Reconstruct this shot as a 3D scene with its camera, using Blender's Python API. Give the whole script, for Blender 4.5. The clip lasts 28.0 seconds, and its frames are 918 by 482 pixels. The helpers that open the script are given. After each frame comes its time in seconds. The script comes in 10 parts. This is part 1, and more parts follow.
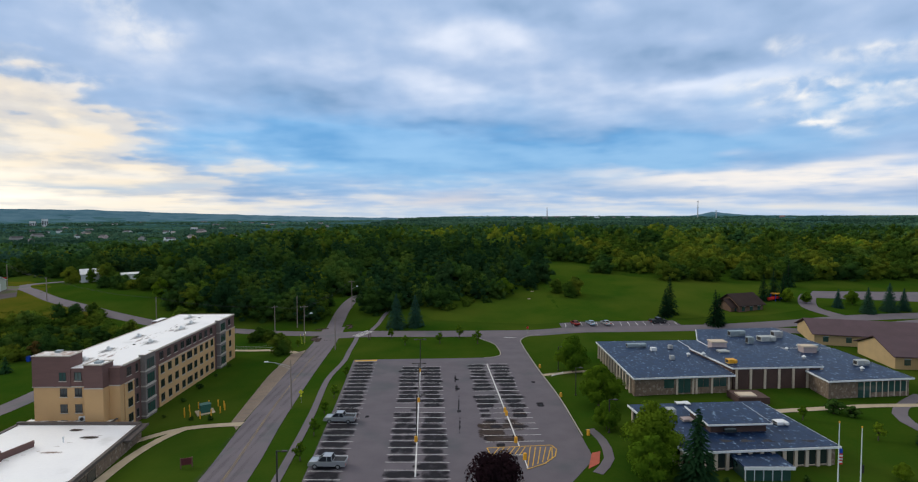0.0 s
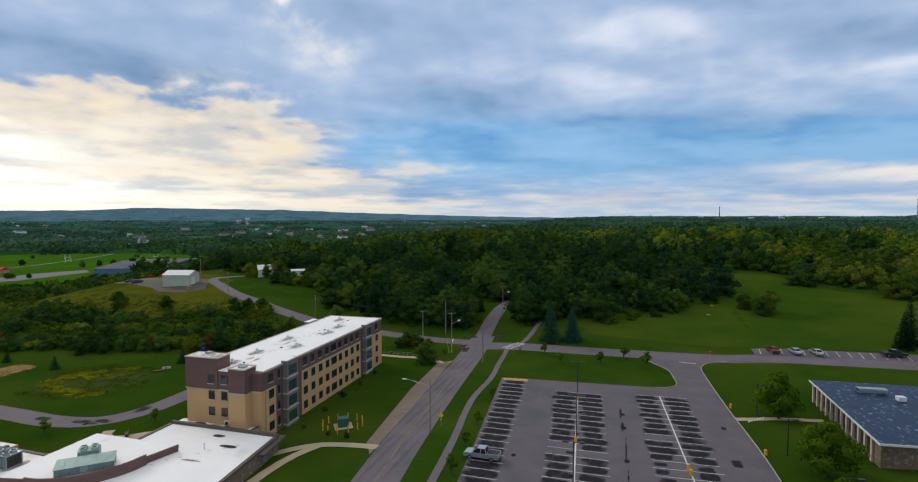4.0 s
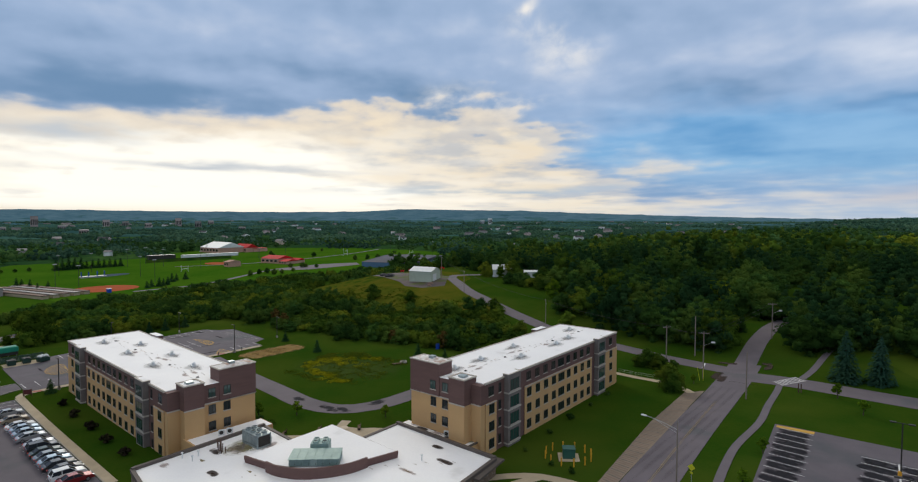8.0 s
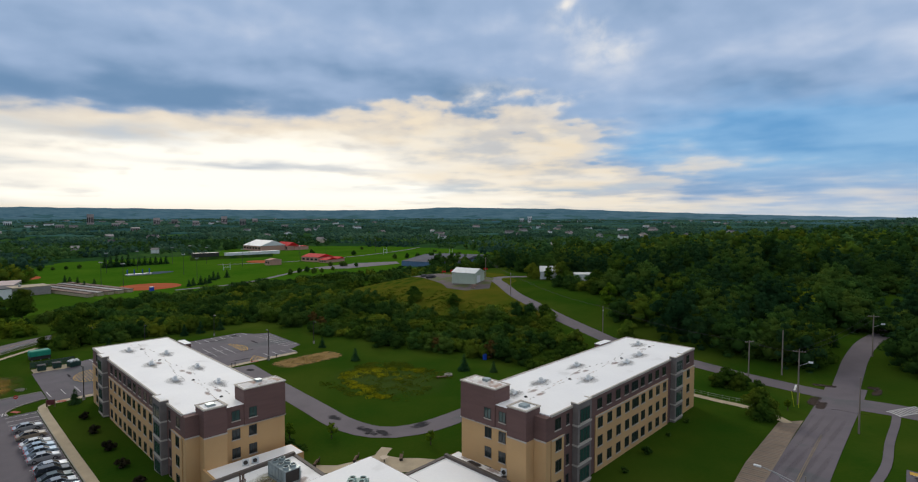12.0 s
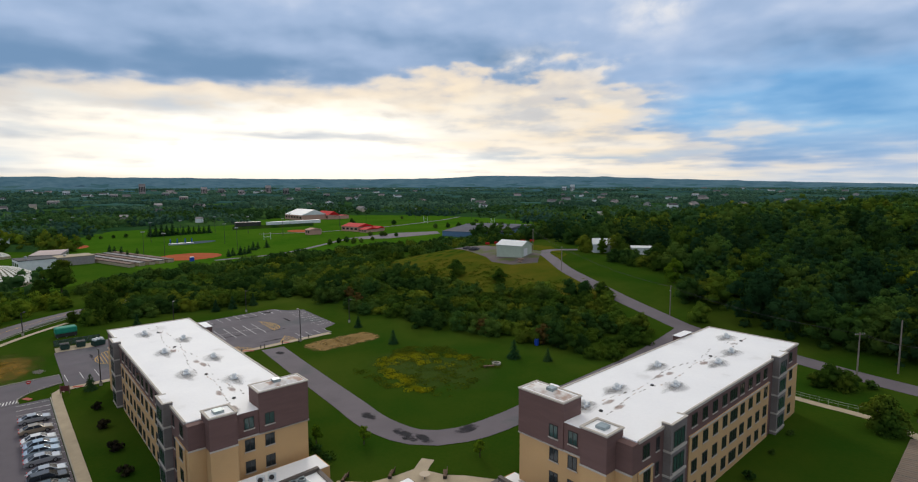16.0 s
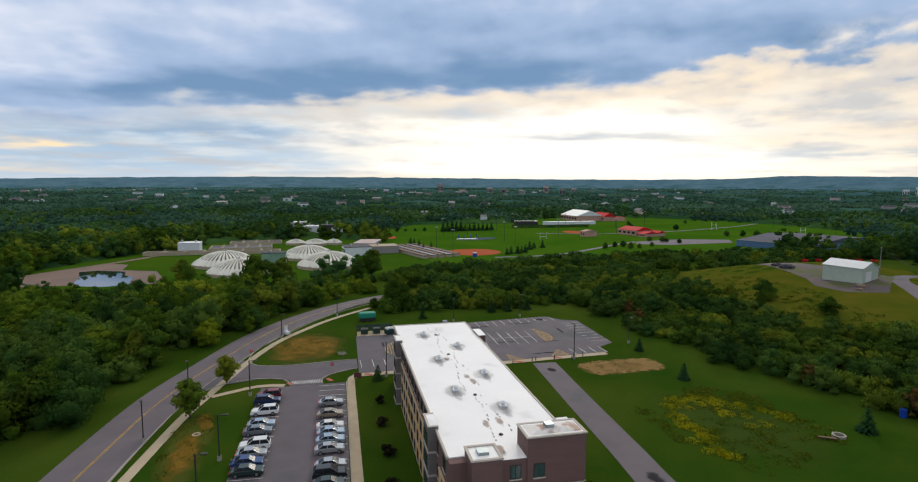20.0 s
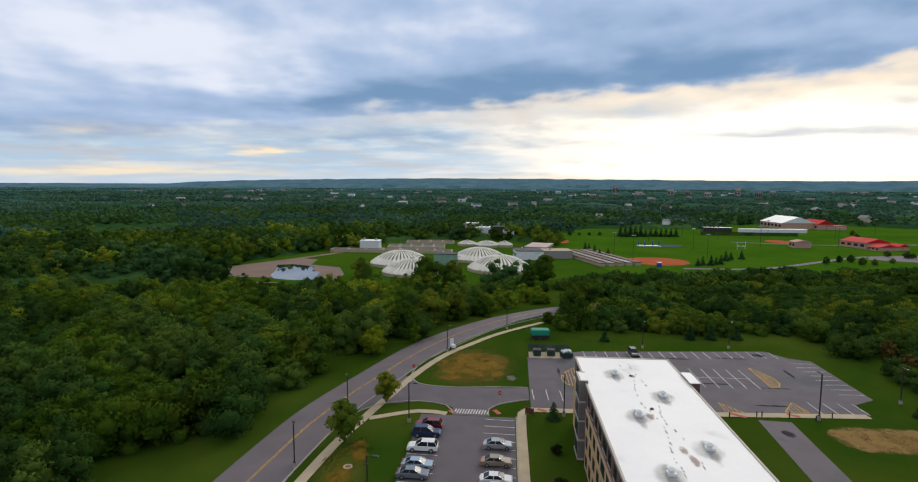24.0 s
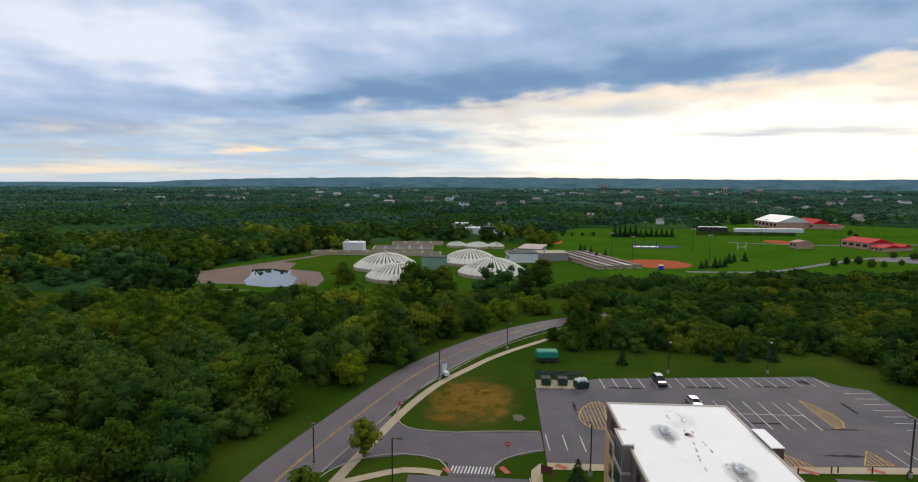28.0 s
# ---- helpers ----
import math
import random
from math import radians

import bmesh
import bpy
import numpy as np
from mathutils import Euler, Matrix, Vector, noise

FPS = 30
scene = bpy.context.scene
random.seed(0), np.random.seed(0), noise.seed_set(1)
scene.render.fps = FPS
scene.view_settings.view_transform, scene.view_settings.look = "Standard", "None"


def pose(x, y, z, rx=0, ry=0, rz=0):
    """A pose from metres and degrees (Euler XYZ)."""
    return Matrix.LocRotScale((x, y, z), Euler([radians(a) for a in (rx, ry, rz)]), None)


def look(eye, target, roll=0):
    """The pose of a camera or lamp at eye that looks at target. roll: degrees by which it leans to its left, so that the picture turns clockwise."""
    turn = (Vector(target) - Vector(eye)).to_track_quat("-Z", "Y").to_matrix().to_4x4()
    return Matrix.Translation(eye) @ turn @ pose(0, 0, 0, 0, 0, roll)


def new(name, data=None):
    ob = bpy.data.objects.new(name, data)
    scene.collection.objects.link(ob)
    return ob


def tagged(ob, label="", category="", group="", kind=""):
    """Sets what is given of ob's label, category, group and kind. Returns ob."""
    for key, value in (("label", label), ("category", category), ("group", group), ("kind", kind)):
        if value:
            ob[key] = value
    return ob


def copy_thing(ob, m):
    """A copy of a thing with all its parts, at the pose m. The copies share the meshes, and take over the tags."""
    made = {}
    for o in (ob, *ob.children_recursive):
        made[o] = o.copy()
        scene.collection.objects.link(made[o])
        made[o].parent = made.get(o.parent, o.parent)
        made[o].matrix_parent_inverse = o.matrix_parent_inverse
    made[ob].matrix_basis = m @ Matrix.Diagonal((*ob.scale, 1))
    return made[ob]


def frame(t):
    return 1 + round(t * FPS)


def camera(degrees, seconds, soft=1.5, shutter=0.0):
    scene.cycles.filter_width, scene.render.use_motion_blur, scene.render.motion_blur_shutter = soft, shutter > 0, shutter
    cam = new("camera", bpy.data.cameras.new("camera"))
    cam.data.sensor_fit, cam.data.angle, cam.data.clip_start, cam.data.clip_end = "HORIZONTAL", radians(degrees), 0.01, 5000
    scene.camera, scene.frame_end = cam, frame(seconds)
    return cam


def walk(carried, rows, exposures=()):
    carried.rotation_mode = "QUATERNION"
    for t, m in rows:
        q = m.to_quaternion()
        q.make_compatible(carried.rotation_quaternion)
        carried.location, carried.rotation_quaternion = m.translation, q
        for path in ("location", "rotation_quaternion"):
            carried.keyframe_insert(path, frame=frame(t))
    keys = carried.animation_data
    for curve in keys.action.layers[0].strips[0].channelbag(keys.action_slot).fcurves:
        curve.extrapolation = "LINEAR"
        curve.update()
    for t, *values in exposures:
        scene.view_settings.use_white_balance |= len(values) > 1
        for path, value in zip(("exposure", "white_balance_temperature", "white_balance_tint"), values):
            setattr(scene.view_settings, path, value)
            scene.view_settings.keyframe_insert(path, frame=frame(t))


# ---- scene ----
cam = camera(79.9, 28.0, soft=1.15)
PATH = [
    (0, (4.059, 13.619, 38.435), (4.04, 15.617, 38.345), -0.1),
    (0.5, (3.94, 15.652, 38.557), (3.915, 17.65, 38.466), -0.1),
    (1, (3.789, 17.745, 38.556), (3.717, 19.742, 38.465), -0.1),
    (1.5, (3.669, 19.956, 38.638), (3.548, 21.95, 38.547), -0.1),
    (2, (3.51, 22.078, 38.663), (3.32, 24.067, 38.572), -0.0),
    (2.5, (3.243, 24.216, 38.659), (2.964, 26.195, 38.57), -0.0),
    (4.5, (1.539, 32.991, 38.818), (0.855, 34.868, 38.727), -0.0),
    (5, (0.944, 34.89, 38.604), (0.146, 36.721, 38.515), 0.0),
    (5.5, (0.193, 36.767, 38.466), (-0.717, 38.546, 38.379), 0.0),
    (6, (-0.294, 38.48, 38.583), (-1.299, 40.207, 38.494), 0.0),
    (6.5, (-1.203, 40.039, 38.605), (-2.293, 41.714, 38.517), 0.1),
    (7, (-1.932, 41.46, 38.657), (-3.114, 43.071, 38.568), 0.1),
    (7.5, (-2.731, 42.79, 38.604), (-3.988, 44.343, 38.515), 0.1),
    (8, (-3.813, 43.899, 38.608), (-5.127, 45.404, 38.519), 0.1),
    (8.5, (-5.049, 44.847, 38.565), (-6.389, 46.328, 38.476), 0.1),
    (9, (-6.198, 46.053, 38.559), (-7.554, 47.521, 38.469), 0.1),
    (9.5, (-7.59, 47.089, 38.568), (-8.957, 48.546, 38.478), 0.1),
    (10, (-9.07, 48.138, 38.589), (-10.455, 49.578, 38.499), 0.1),
    (10.5, (-10.581, 49.151, 38.715), (-11.976, 50.582, 38.623), 0.1),
    (11, (-12.28, 50.353, 38.693), (-13.683, 51.774, 38.601), 0.1),
    (11.5, (-14.063, 51.586, 38.778), (-15.474, 53.001, 38.686), 0.1),
    (12, (-15.803, 52.729, 38.719), (-17.219, 54.138, 38.623), 0.1),
    (12.5, (-17.655, 54.135, 38.579), (-19.076, 55.538, 38.461), 0.1),
    (14.5, (-24.467, 59.738, 38.717), (-25.892, 61.125, 38.508), 0.0),
    (15, (-26.274, 61.076, 38.58), (-27.701, 62.462, 38.371), -0.1),
    (15.5, (-28.086, 62.115, 38.533), (-29.54, 63.472, 38.324), -0.1),
    (16, (-29.845, 63.459, 38.524), (-31.354, 64.755, 38.314), -0.1),
    (16.5, (-31.802, 64.519, 38.552), (-33.387, 65.721, 38.343), -0.0),
    (17, (-33.755, 65.51, 38.55), (-35.415, 66.606, 38.342), -0.0),
    (17.5, (-35.73, 66.357, 38.461), (-37.463, 67.333, 38.253), 0.0),
    (18, (-37.797, 67.036, 38.492), (-39.589, 67.899, 38.284), 0.0),
    (18.5, (-39.82, 67.602, 38.466), (-41.663, 68.351, 38.259), 0.1),
    (19, (-41.54, 68.205, 38.418), (-43.423, 68.846, 38.212), 0.1),
    (19.5, (-43.568, 68.512, 38.604), (-45.484, 69.049, 38.396), 0.2),
    (20, (-45.671, 68.84, 38.805), (-47.612, 69.274, 38.596), 0.2),
    (20.5, (-47.887, 69.195, 38.788), (-49.852, 69.506, 38.58), 0.2),
    (21, (-50.319, 69.35, 38.69), (-52.299, 69.54, 38.483), 0.2),
    (21.5, (-52.732, 69.427, 38.668), (-54.72, 69.496, 38.461), 0.3),
    (22, (-55.239, 69.498, 38.597), (-57.228, 69.469, 38.39), 0.3),
    (22.5, (-57.52, 69.213, 38.565), (-59.507, 69.119, 38.359), 0.3),
    (24.5, (-68.504, 67.881, 38.331), (-70.485, 67.702, 38.125), 0.3),
    (25, (-71.189, 67.549, 38.303), (-73.172, 67.394, 38.097), 0.3),
    (25.5, (-74.084, 66.963, 38.191), (-76.067, 66.811, 37.984), 0.3),
    (26, (-76.784, 66.595, 38.09), (-78.767, 66.447, 37.883), 0.3),
    (26.5, (-79.412, 66.248, 38.041), (-81.396, 66.11, 37.834), 0.2),
    (27, (-82.119, 65.728, 37.978), (-84.104, 65.595, 37.77), 0.2),
    (27.5, (-84.788, 65.323, 37.936), (-86.773, 65.192, 37.727), 0.2),
    (28, (-87.371, 64.785, 38.014), (-89.355, 64.657, 37.804), 0.3),
]
EXPOSURE = [(0, 0.04, 6200, 8), (3, -0.04, 6200, 8), (6, -0.15, 6250, 8), (12, -0.18, 6250, 8), (15, -0.09, 6300, 9), (17, -0.03, 6350, 9), (20, 0.0, 6350, 9), (28, 0.03, 6400, 9)]
walk(cam, [(t, look(eye, target, roll)) for t, eye, target, roll in PATH], EXPOSURE)

# ---- place ----
# ---- world, sun, sky ----
SUN_AZ, SUN_EL = 66.0, 14.0          # degrees to the left of +y, and above the horizon


def build_world():
    w = bpy.data.worlds.new("sky")
    w.use_nodes = True
    nt = w.node_tree
    nt.nodes.clear()
    N, L = nt.nodes.new, nt.links.new

    def val(sock, v):
        if hasattr(v, "is_output"):
            L(v, sock)
        else:
            sock.default_value = v

    def mth(op, a, b=0.0, c=0.0, clamp=False):
        n = N("ShaderNodeMath")
        n.operation, n.use_clamp = op, clamp
        for s, v in zip(n.inputs, (a, b, c)):
            val(s, v)
        return n.outputs[0]

    def ramp(x, lo, hi):
        n = N("ShaderNodeMapRange")
        n.interpolation_type = "SMOOTHSTEP"
        val(n.inputs["Value"], x)
        n.inputs["From Min"].default_value, n.inputs["From Max"].default_value = lo, hi
        return n.outputs["Result"]

    def mix(f, a, b, kind="MIX"):
        n = N("ShaderNodeMix")
        n.data_type, n.blend_type = "RGBA", kind
        n.clamp_factor = True
        val(n.inputs["Factor"], f)
        for s, v in ((n.inputs[6], a), (n.inputs[7], b)):
            val(s, v if hasattr(v, "is_output") else (*v, 1))
        return n.outputs[2]

    def noise_at(vec, scale, detail, rough, dist=0.0):
        n = N("ShaderNodeTexNoise")
        L(vec, n.inputs["Vector"])
        n.inputs["Scale"].default_value, n.inputs["Detail"].default_value = scale, detail
        n.inputs["Roughness"].default_value, n.inputs["Distortion"].default_value = rough, dist
        return n.outputs["Fac"]

    co = N("ShaderNodeTexCoord").outputs["Generated"]
    sep = N("ShaderNodeSeparateXYZ")
    L(co, sep.inputs[0])
    x, y, z = sep.outputs
    el0 = mth("MULTIPLY", mth("ARCSINE", z), 57.2958)
    az0 = mth("MULTIPLY", mth("ARCTAN2", mth("MULTIPLY", x, -1.0), y), 57.2958)
    # layers of cloud seen edge-on: they crowd together towards the horizon
    deep = mth("MULTIPLY", mth("LOGARITHM", mth("ADD", mth("MULTIPLY", mth("MAXIMUM", el0, 0.0), 0.25), 1.0), 2.71828), 9.0)

    def cloud_at(ka, tilt, da, de, scale, detail, rough, dist=0.0):
        v = N("ShaderNodeCombineXYZ")
        L(mth("MULTIPLY_ADD", az0, ka, da), v.inputs[0])
        L(mth("ADD", mth("MULTIPLY_ADD", az0, tilt, deep), de), v.inputs[1])
        return noise_at(v.outputs[0], scale, detail, rough, dist)

    def centred(v, k):
        return mth("MULTIPLY", mth("SUBTRACT", v, 0.5), k)

    def added(*vs):
        out = vs[0]
        for v in vs[1:]:
            out = mth("ADD", out, v)
        return out

    wa, we = cloud_at(0.22, 0.0, 11.0, 5.0, 0.5, 3, 0.45), cloud_at(0.22, 0.0, 31.0, 9.0, 0.55, 3, 0.45)
    calm = mth("SUBTRACT", 1.0, mth("MULTIPLY", ramp(az0, 46.0, 64.0), 0.55))
    az = mth("ADD", az0, centred(wa, 20.0))
    el = mth("ADD", el0, mth("MULTIPLY", mth("MULTIPLY", centred(we, 6.0), calm), ramp(el0, 0.0, 7.0)))

    def bump(a0, aw, e0, ew, tilt=0.0, k=1.0):
        da = mth("MULTIPLY", mth("SUBTRACT", az, a0), 1.0 / aw)
        de = mth("MULTIPLY", mth("SUBTRACT", el, e0), 1.0 / ew)
        if tilt:
            de = mth("MULTIPLY_ADD", mth("SUBTRACT", az, a0), -tilt / ew, de)
        r = mth("MULTIPLY_ADD", da, da, mth("MULTIPLY", de, de))
        g = mth("POWER", 0.367879, r)
        return g if k == 1.0 else mth("MULTIPLY", g, k)

    big = cloud_at(0.20, 0.012, 0.0, 0.0, 0.30, 4, 0.42)
    lit = cloud_at(0.20, 0.012, 0.34, -0.62, 0.30, 4, 0.42)
    mid = cloud_at(0.24, 0.01, 3.7, 1.3, 0.62, 4, 0.42)
    lit2 = cloud_at(0.24, 0.01, 3.88, 1.0, 0.62, 4, 0.42)
    puff = cloud_at(0.40, 0.02, 7.1, 4.2, 1.2, 5, 0.52, 0.3)
    wisp = cloud_at(0.19, 0.02, 17.0, 2.2, 0.72, 5, 0.5)

    sky = N("ShaderNodeTexSky")
    sky.sky_type, sky.sun_disc = "NISHITA", False
    sky.sun_elevation, sky.sun_rotation = radians(SUN_EL), radians(-SUN_AZ)
    blue = mix(1.0, sky.outputs["Color"], (0.085, 0.105, 0.14), "MULTIPLY")

    body = added(centred(big, 0.85), mth("MULTIPLY", mth("SUBTRACT", big, lit), 0.8), centred(mid, 0.30), mth("MULTIPLY", mth("SUBTRACT", mid, lit2), 0.45), centred(puff, 0.10))
    fine = added(centred(mid, 0.6), mth("MULTIPLY", mth("SUBTRACT", mid, lit2), 0.6), centred(puff, 0.22))
    # dark undersides and lit swells of the deck
    dark = added(bump(15, 6, 12.4, 1.5), bump(2, 8, 9.6, 1.1), bump(-13, 9, 7.9, 1.0, 0.03), bump(-23, 8, 14.8, 1.3, -0.06), bump(-6, 10, 20.5, 1.6, 0.0, 0.8), bump(67, 15, 10.9, 1.4, -0.02, 1.1),
                 bump(54, 9, 14.6, 1.8, 0.04), bump(46, 6, 12.9, 1.0, 0.0, 0.7), bump(88, 20, 10.3, 1.9, -0.09, 1.25), bump(106, 9, 8.2, 1.2, -0.06, 0.9), bump(122, 9, 4.5, 0.8, -0.04, 0.9), bump(134, 7, 3.0, 0.7), bump(20, 8, 8.2, 1.4, 0.05, 0.7))
    light = added(bump(5.6, 9, 13.8, 2.4, 0.0, 0.75), bump(-3, 10, 17.4, 2.4, 0.0, 0.75), bump(30, 5, 17.6, 2.6, 0.0, 0.6), bump(-24, 8, 12.2, 1.1, -0.08, 1.1), bump(70, 14, 17.5, 2.2, 0.0, 0.5), bump(115, 6, 10.5, 3.0, 0.0, 1.0), bump(129, 11, 12.8, 4.2, 0.0, 2.0), bump(102, 12, 15.6, 2.4, 0.0, 0.9), bump(117, 5, 8.7, 1.0, 0.0, 0.8))
    tone = added(0.50, mth("MULTIPLY", ramp(az0, 30.0, 8.0), 0.09), mth("MULTIPLY", ramp(az0, 92.0, 118.0), 0.05), mth("MULTIPLY", body, 0.85), mth("MULTIPLY", light, 0.26), mth("MULTIPLY", dark, -0.30))
    grey = mix(ramp(tone, 0.0, 0.62), (0.190, 0.315, 0.50), (0.41, 0.525, 0.73))
    grey = mix(ramp(tone, 0.5, 1.05), grey, (0.80, 0.83, 0.93))
    grey = mix(mth("MULTIPLY", ramp(el0, 22.0, 48.0), 0.85), grey, (0.96, 0.88, 0.78))
    # thinner cloud with the blue behind it
    gap = added(bump(5, 24, 6.2, 4.0, 0.02, 1.0), bump(-20, 15, 6.3, 2.0, 0.0, 0.75), bump(-36, 10, 9.5, 3.5, 0.0, 0.55), bump(18, 9, 7.6, 2.6, 0.0, 0.5))
    azure = mix(ramp(tone, 0.1, 0.8), (0.13, 0.35, 0.65), mix(0.8, blue, (0.33, 0.57, 0.86)))
    col = mix(mth("MULTIPLY", gap, 1.1, clamp=True), grey, azure)
    # under the long cloud deck the sky is open and lit by the low sun
    edge = mth("ADD", 0.4, 0.0)
    line = ((8, 0.4), (15, 1.2), (23, 3.2), (28, 5.6), (33, 8.6), (37, 11.0), (43, 12.0), (52, 10.3), (60, 9.4), (87, 8.8), (101, 7.2), (113, 5.8), (124, 4.6))
    for (a0, h0), (a1, h1) in zip(line, line[1:]):
        n = N("ShaderNodeMapRange")
        L(az, n.inputs["Value"])
        n.inputs["From Min"].default_value, n.inputs["From Max"].default_value = a0, a1
        n.inputs["To Max"].default_value = h1 - h0
        edge = mth("ADD", edge, n.outputs["Result"])
    lumpy = mth("ADD", 2.2, mth("MULTIPLY", ramp(az, 62.0, 44.0), 4.0))
    under = added(edge, mth("MULTIPLY", el, -1.0), mth("MULTIPLY", fine, mth("MULTIPLY", lumpy, 1.25)), mth("MULTIPLY", body, lumpy))
    low = mix(ramp(az, 78.0, 98.0), (0.98, 0.82, 0.62), (0.46, 0.60, 0.75))
    low = mix(mth("MULTIPLY", ramp(added(fine, mth("MULTIPLY", body, 0.5), mth("MULTIPLY", bump(50, 10, 7.2, 1.6), -0.12)), 0.10, -0.28), 0.85), low, (0.56, 0.57, 0.60))
    low = mix(mth("MULTIPLY", ramp(added(wisp, mth("MULTIPLY", fine, 0.4)), 0.42, 0.78), 0.55), low, (0.94, 0.88, 0.80))
    hot = mth("MULTIPLY", added(bump(68, 17, 4.4, 3.9), bump(62, 22, 1.6, 1.6, 0.0, 0.9)), mth("ADD", mth("MULTIPLY", ramp(fine, -0.28, 0.08), 0.9), 0.62), clamp=True)
    low = mix(hot, low, (1.30, 1.20, 1.04))
    low = mix(bump(79, 9, 7.3, 0.8, 0.0, 0.8), low, (0.52, 0.58, 0.66))
    low = mix(mth("MULTIPLY", bump(64, 11, 4.75, 0.34), mth("ADD", 0.45, mth("MULTIPLY", wisp, 0.6))), low, (0.56, 0.60, 0.66))
    low = mix(mth("MULTIPLY", bump(34, 20, 2.6, 0.5), ramp(wisp, 0.62, 0.40)), low, (0.56, 0.62, 0.68))
    low = mix(mth("MULTIPLY", bump(104, 14, 4.6, 1.2), ramp(wisp, 0.58, 0.38)), low, (0.36, 0.48, 0.63))
    col = mix(ramp(mth("DIVIDE", under, mth("ADD", 1.25, mth("MULTIPLY", ramp(az, 50.0, 22.0), 2.6))), -0.9, 1.5), col, low)
    rim = mth("MULTIPLY", ramp(under, -0.8, 0.5), ramp(under, 2.6, 0.7))
    col = mix(mth("MULTIPLY", mth("MULTIPLY", rim, 0.6), bump(64, 40, 8, 9)), col, (1.06, 0.86, 0.62))
    # sunlit rags of cloud and breaks near the horizon
    rag = ramp(added(puff, centred(mid, 0.5)), 0.26, 0.74)
    spots = added(bump(43, 3.2, 12.4, 1.5, 0.0, 0.55), bump(36.8, 2.6, 10.8, 1.3, 0.0, 0.6), bump(34, 2.2, 20.0, 1.2), bump(31, 3.0, 17.0, 2.2, 0.0, 0.6), bump(-30.5, 3.0, 10.9, 1.2, 0.12, 1.2), bump(-36, 2.4, 8.3, 1.0), bump(-33, 1.5, 8.4, 0.6), bump(-35.5, 2.0, 13.0, 0.8), bump(-39, 3.0, 10.0, 0.9), bump(-31.6, 2.0, 14.7, 0.7, 0.0, 0.7))
    col = mix(mth("MULTIPLY", mth("MULTIPLY", spots, rag), 0.95, clamp=True), col, (1.0, 0.94, 0.88))
    band = mth("MULTIPLY", bump(-33, 20, 3.3, 0.85, 0.012, 1.1), ramp(added(wisp, centred(mid, 0.5)), 0.22, 0.55))
    col = mix(mth("MULTIPLY", band, 0.95, clamp=True), col, (0.97, 0.88, 0.80))
    col = mix(bump(1.4, 5, 1.7, 0.7, 0.0, 0.75), col, (0.72, 0.66, 0.66))
    glint = mth("MULTIPLY", added(bump(128, 12, 0.95, 0.55), bump(114.3, 1.3, 3.2, 0.45), bump(126, 4, 4.9, 0.6, 0.0, 0.35), bump(88, 14, 0.5, 0.4, 0.0, 0.5)), mth("ADD", 0.35, ramp(wisp, 0.34, 0.60)))
    col = mix(mth("MULTIPLY", glint, 0.9, clamp=True), col, (1.06, 0.83, 0.55))
    haze = mth("MULTIPLY", ramp(el0, 2.0, 0.0), 0.5)
    col = mix(haze, col, mix(bump(58, 44, 0, 8), (0.50, 0.64, 0.80), (1.06, 0.93, 0.74)))
    el = el0
    below = ramp(el, -0.3, -2.0)
    col = mix(below, col, (0.05, 0.07, 0.06))
    bg, out = N("ShaderNodeBackground"), N("ShaderNodeOutputWorld")
    L(col, bg.inputs["Color"])
    bg.inputs["Strength"].default_value = 1.0
    L(bg.outputs[0], out.inputs[0])
    scene.world = w


build_world()
sun = new("sun", bpy.data.lights.new("sun", "SUN"))
sun.data.energy, sun.data.angle, sun.data.color = 1.2, radians(16), (1.0, 0.90, 0.76)
_a, _e = radians(SUN_AZ), radians(SUN_EL + 12)
sun.matrix_world = look((0, 0, 0), (math.sin(_a) * math.cos(_e), -math.cos(_a) * math.cos(_e), -math.sin(_e)))

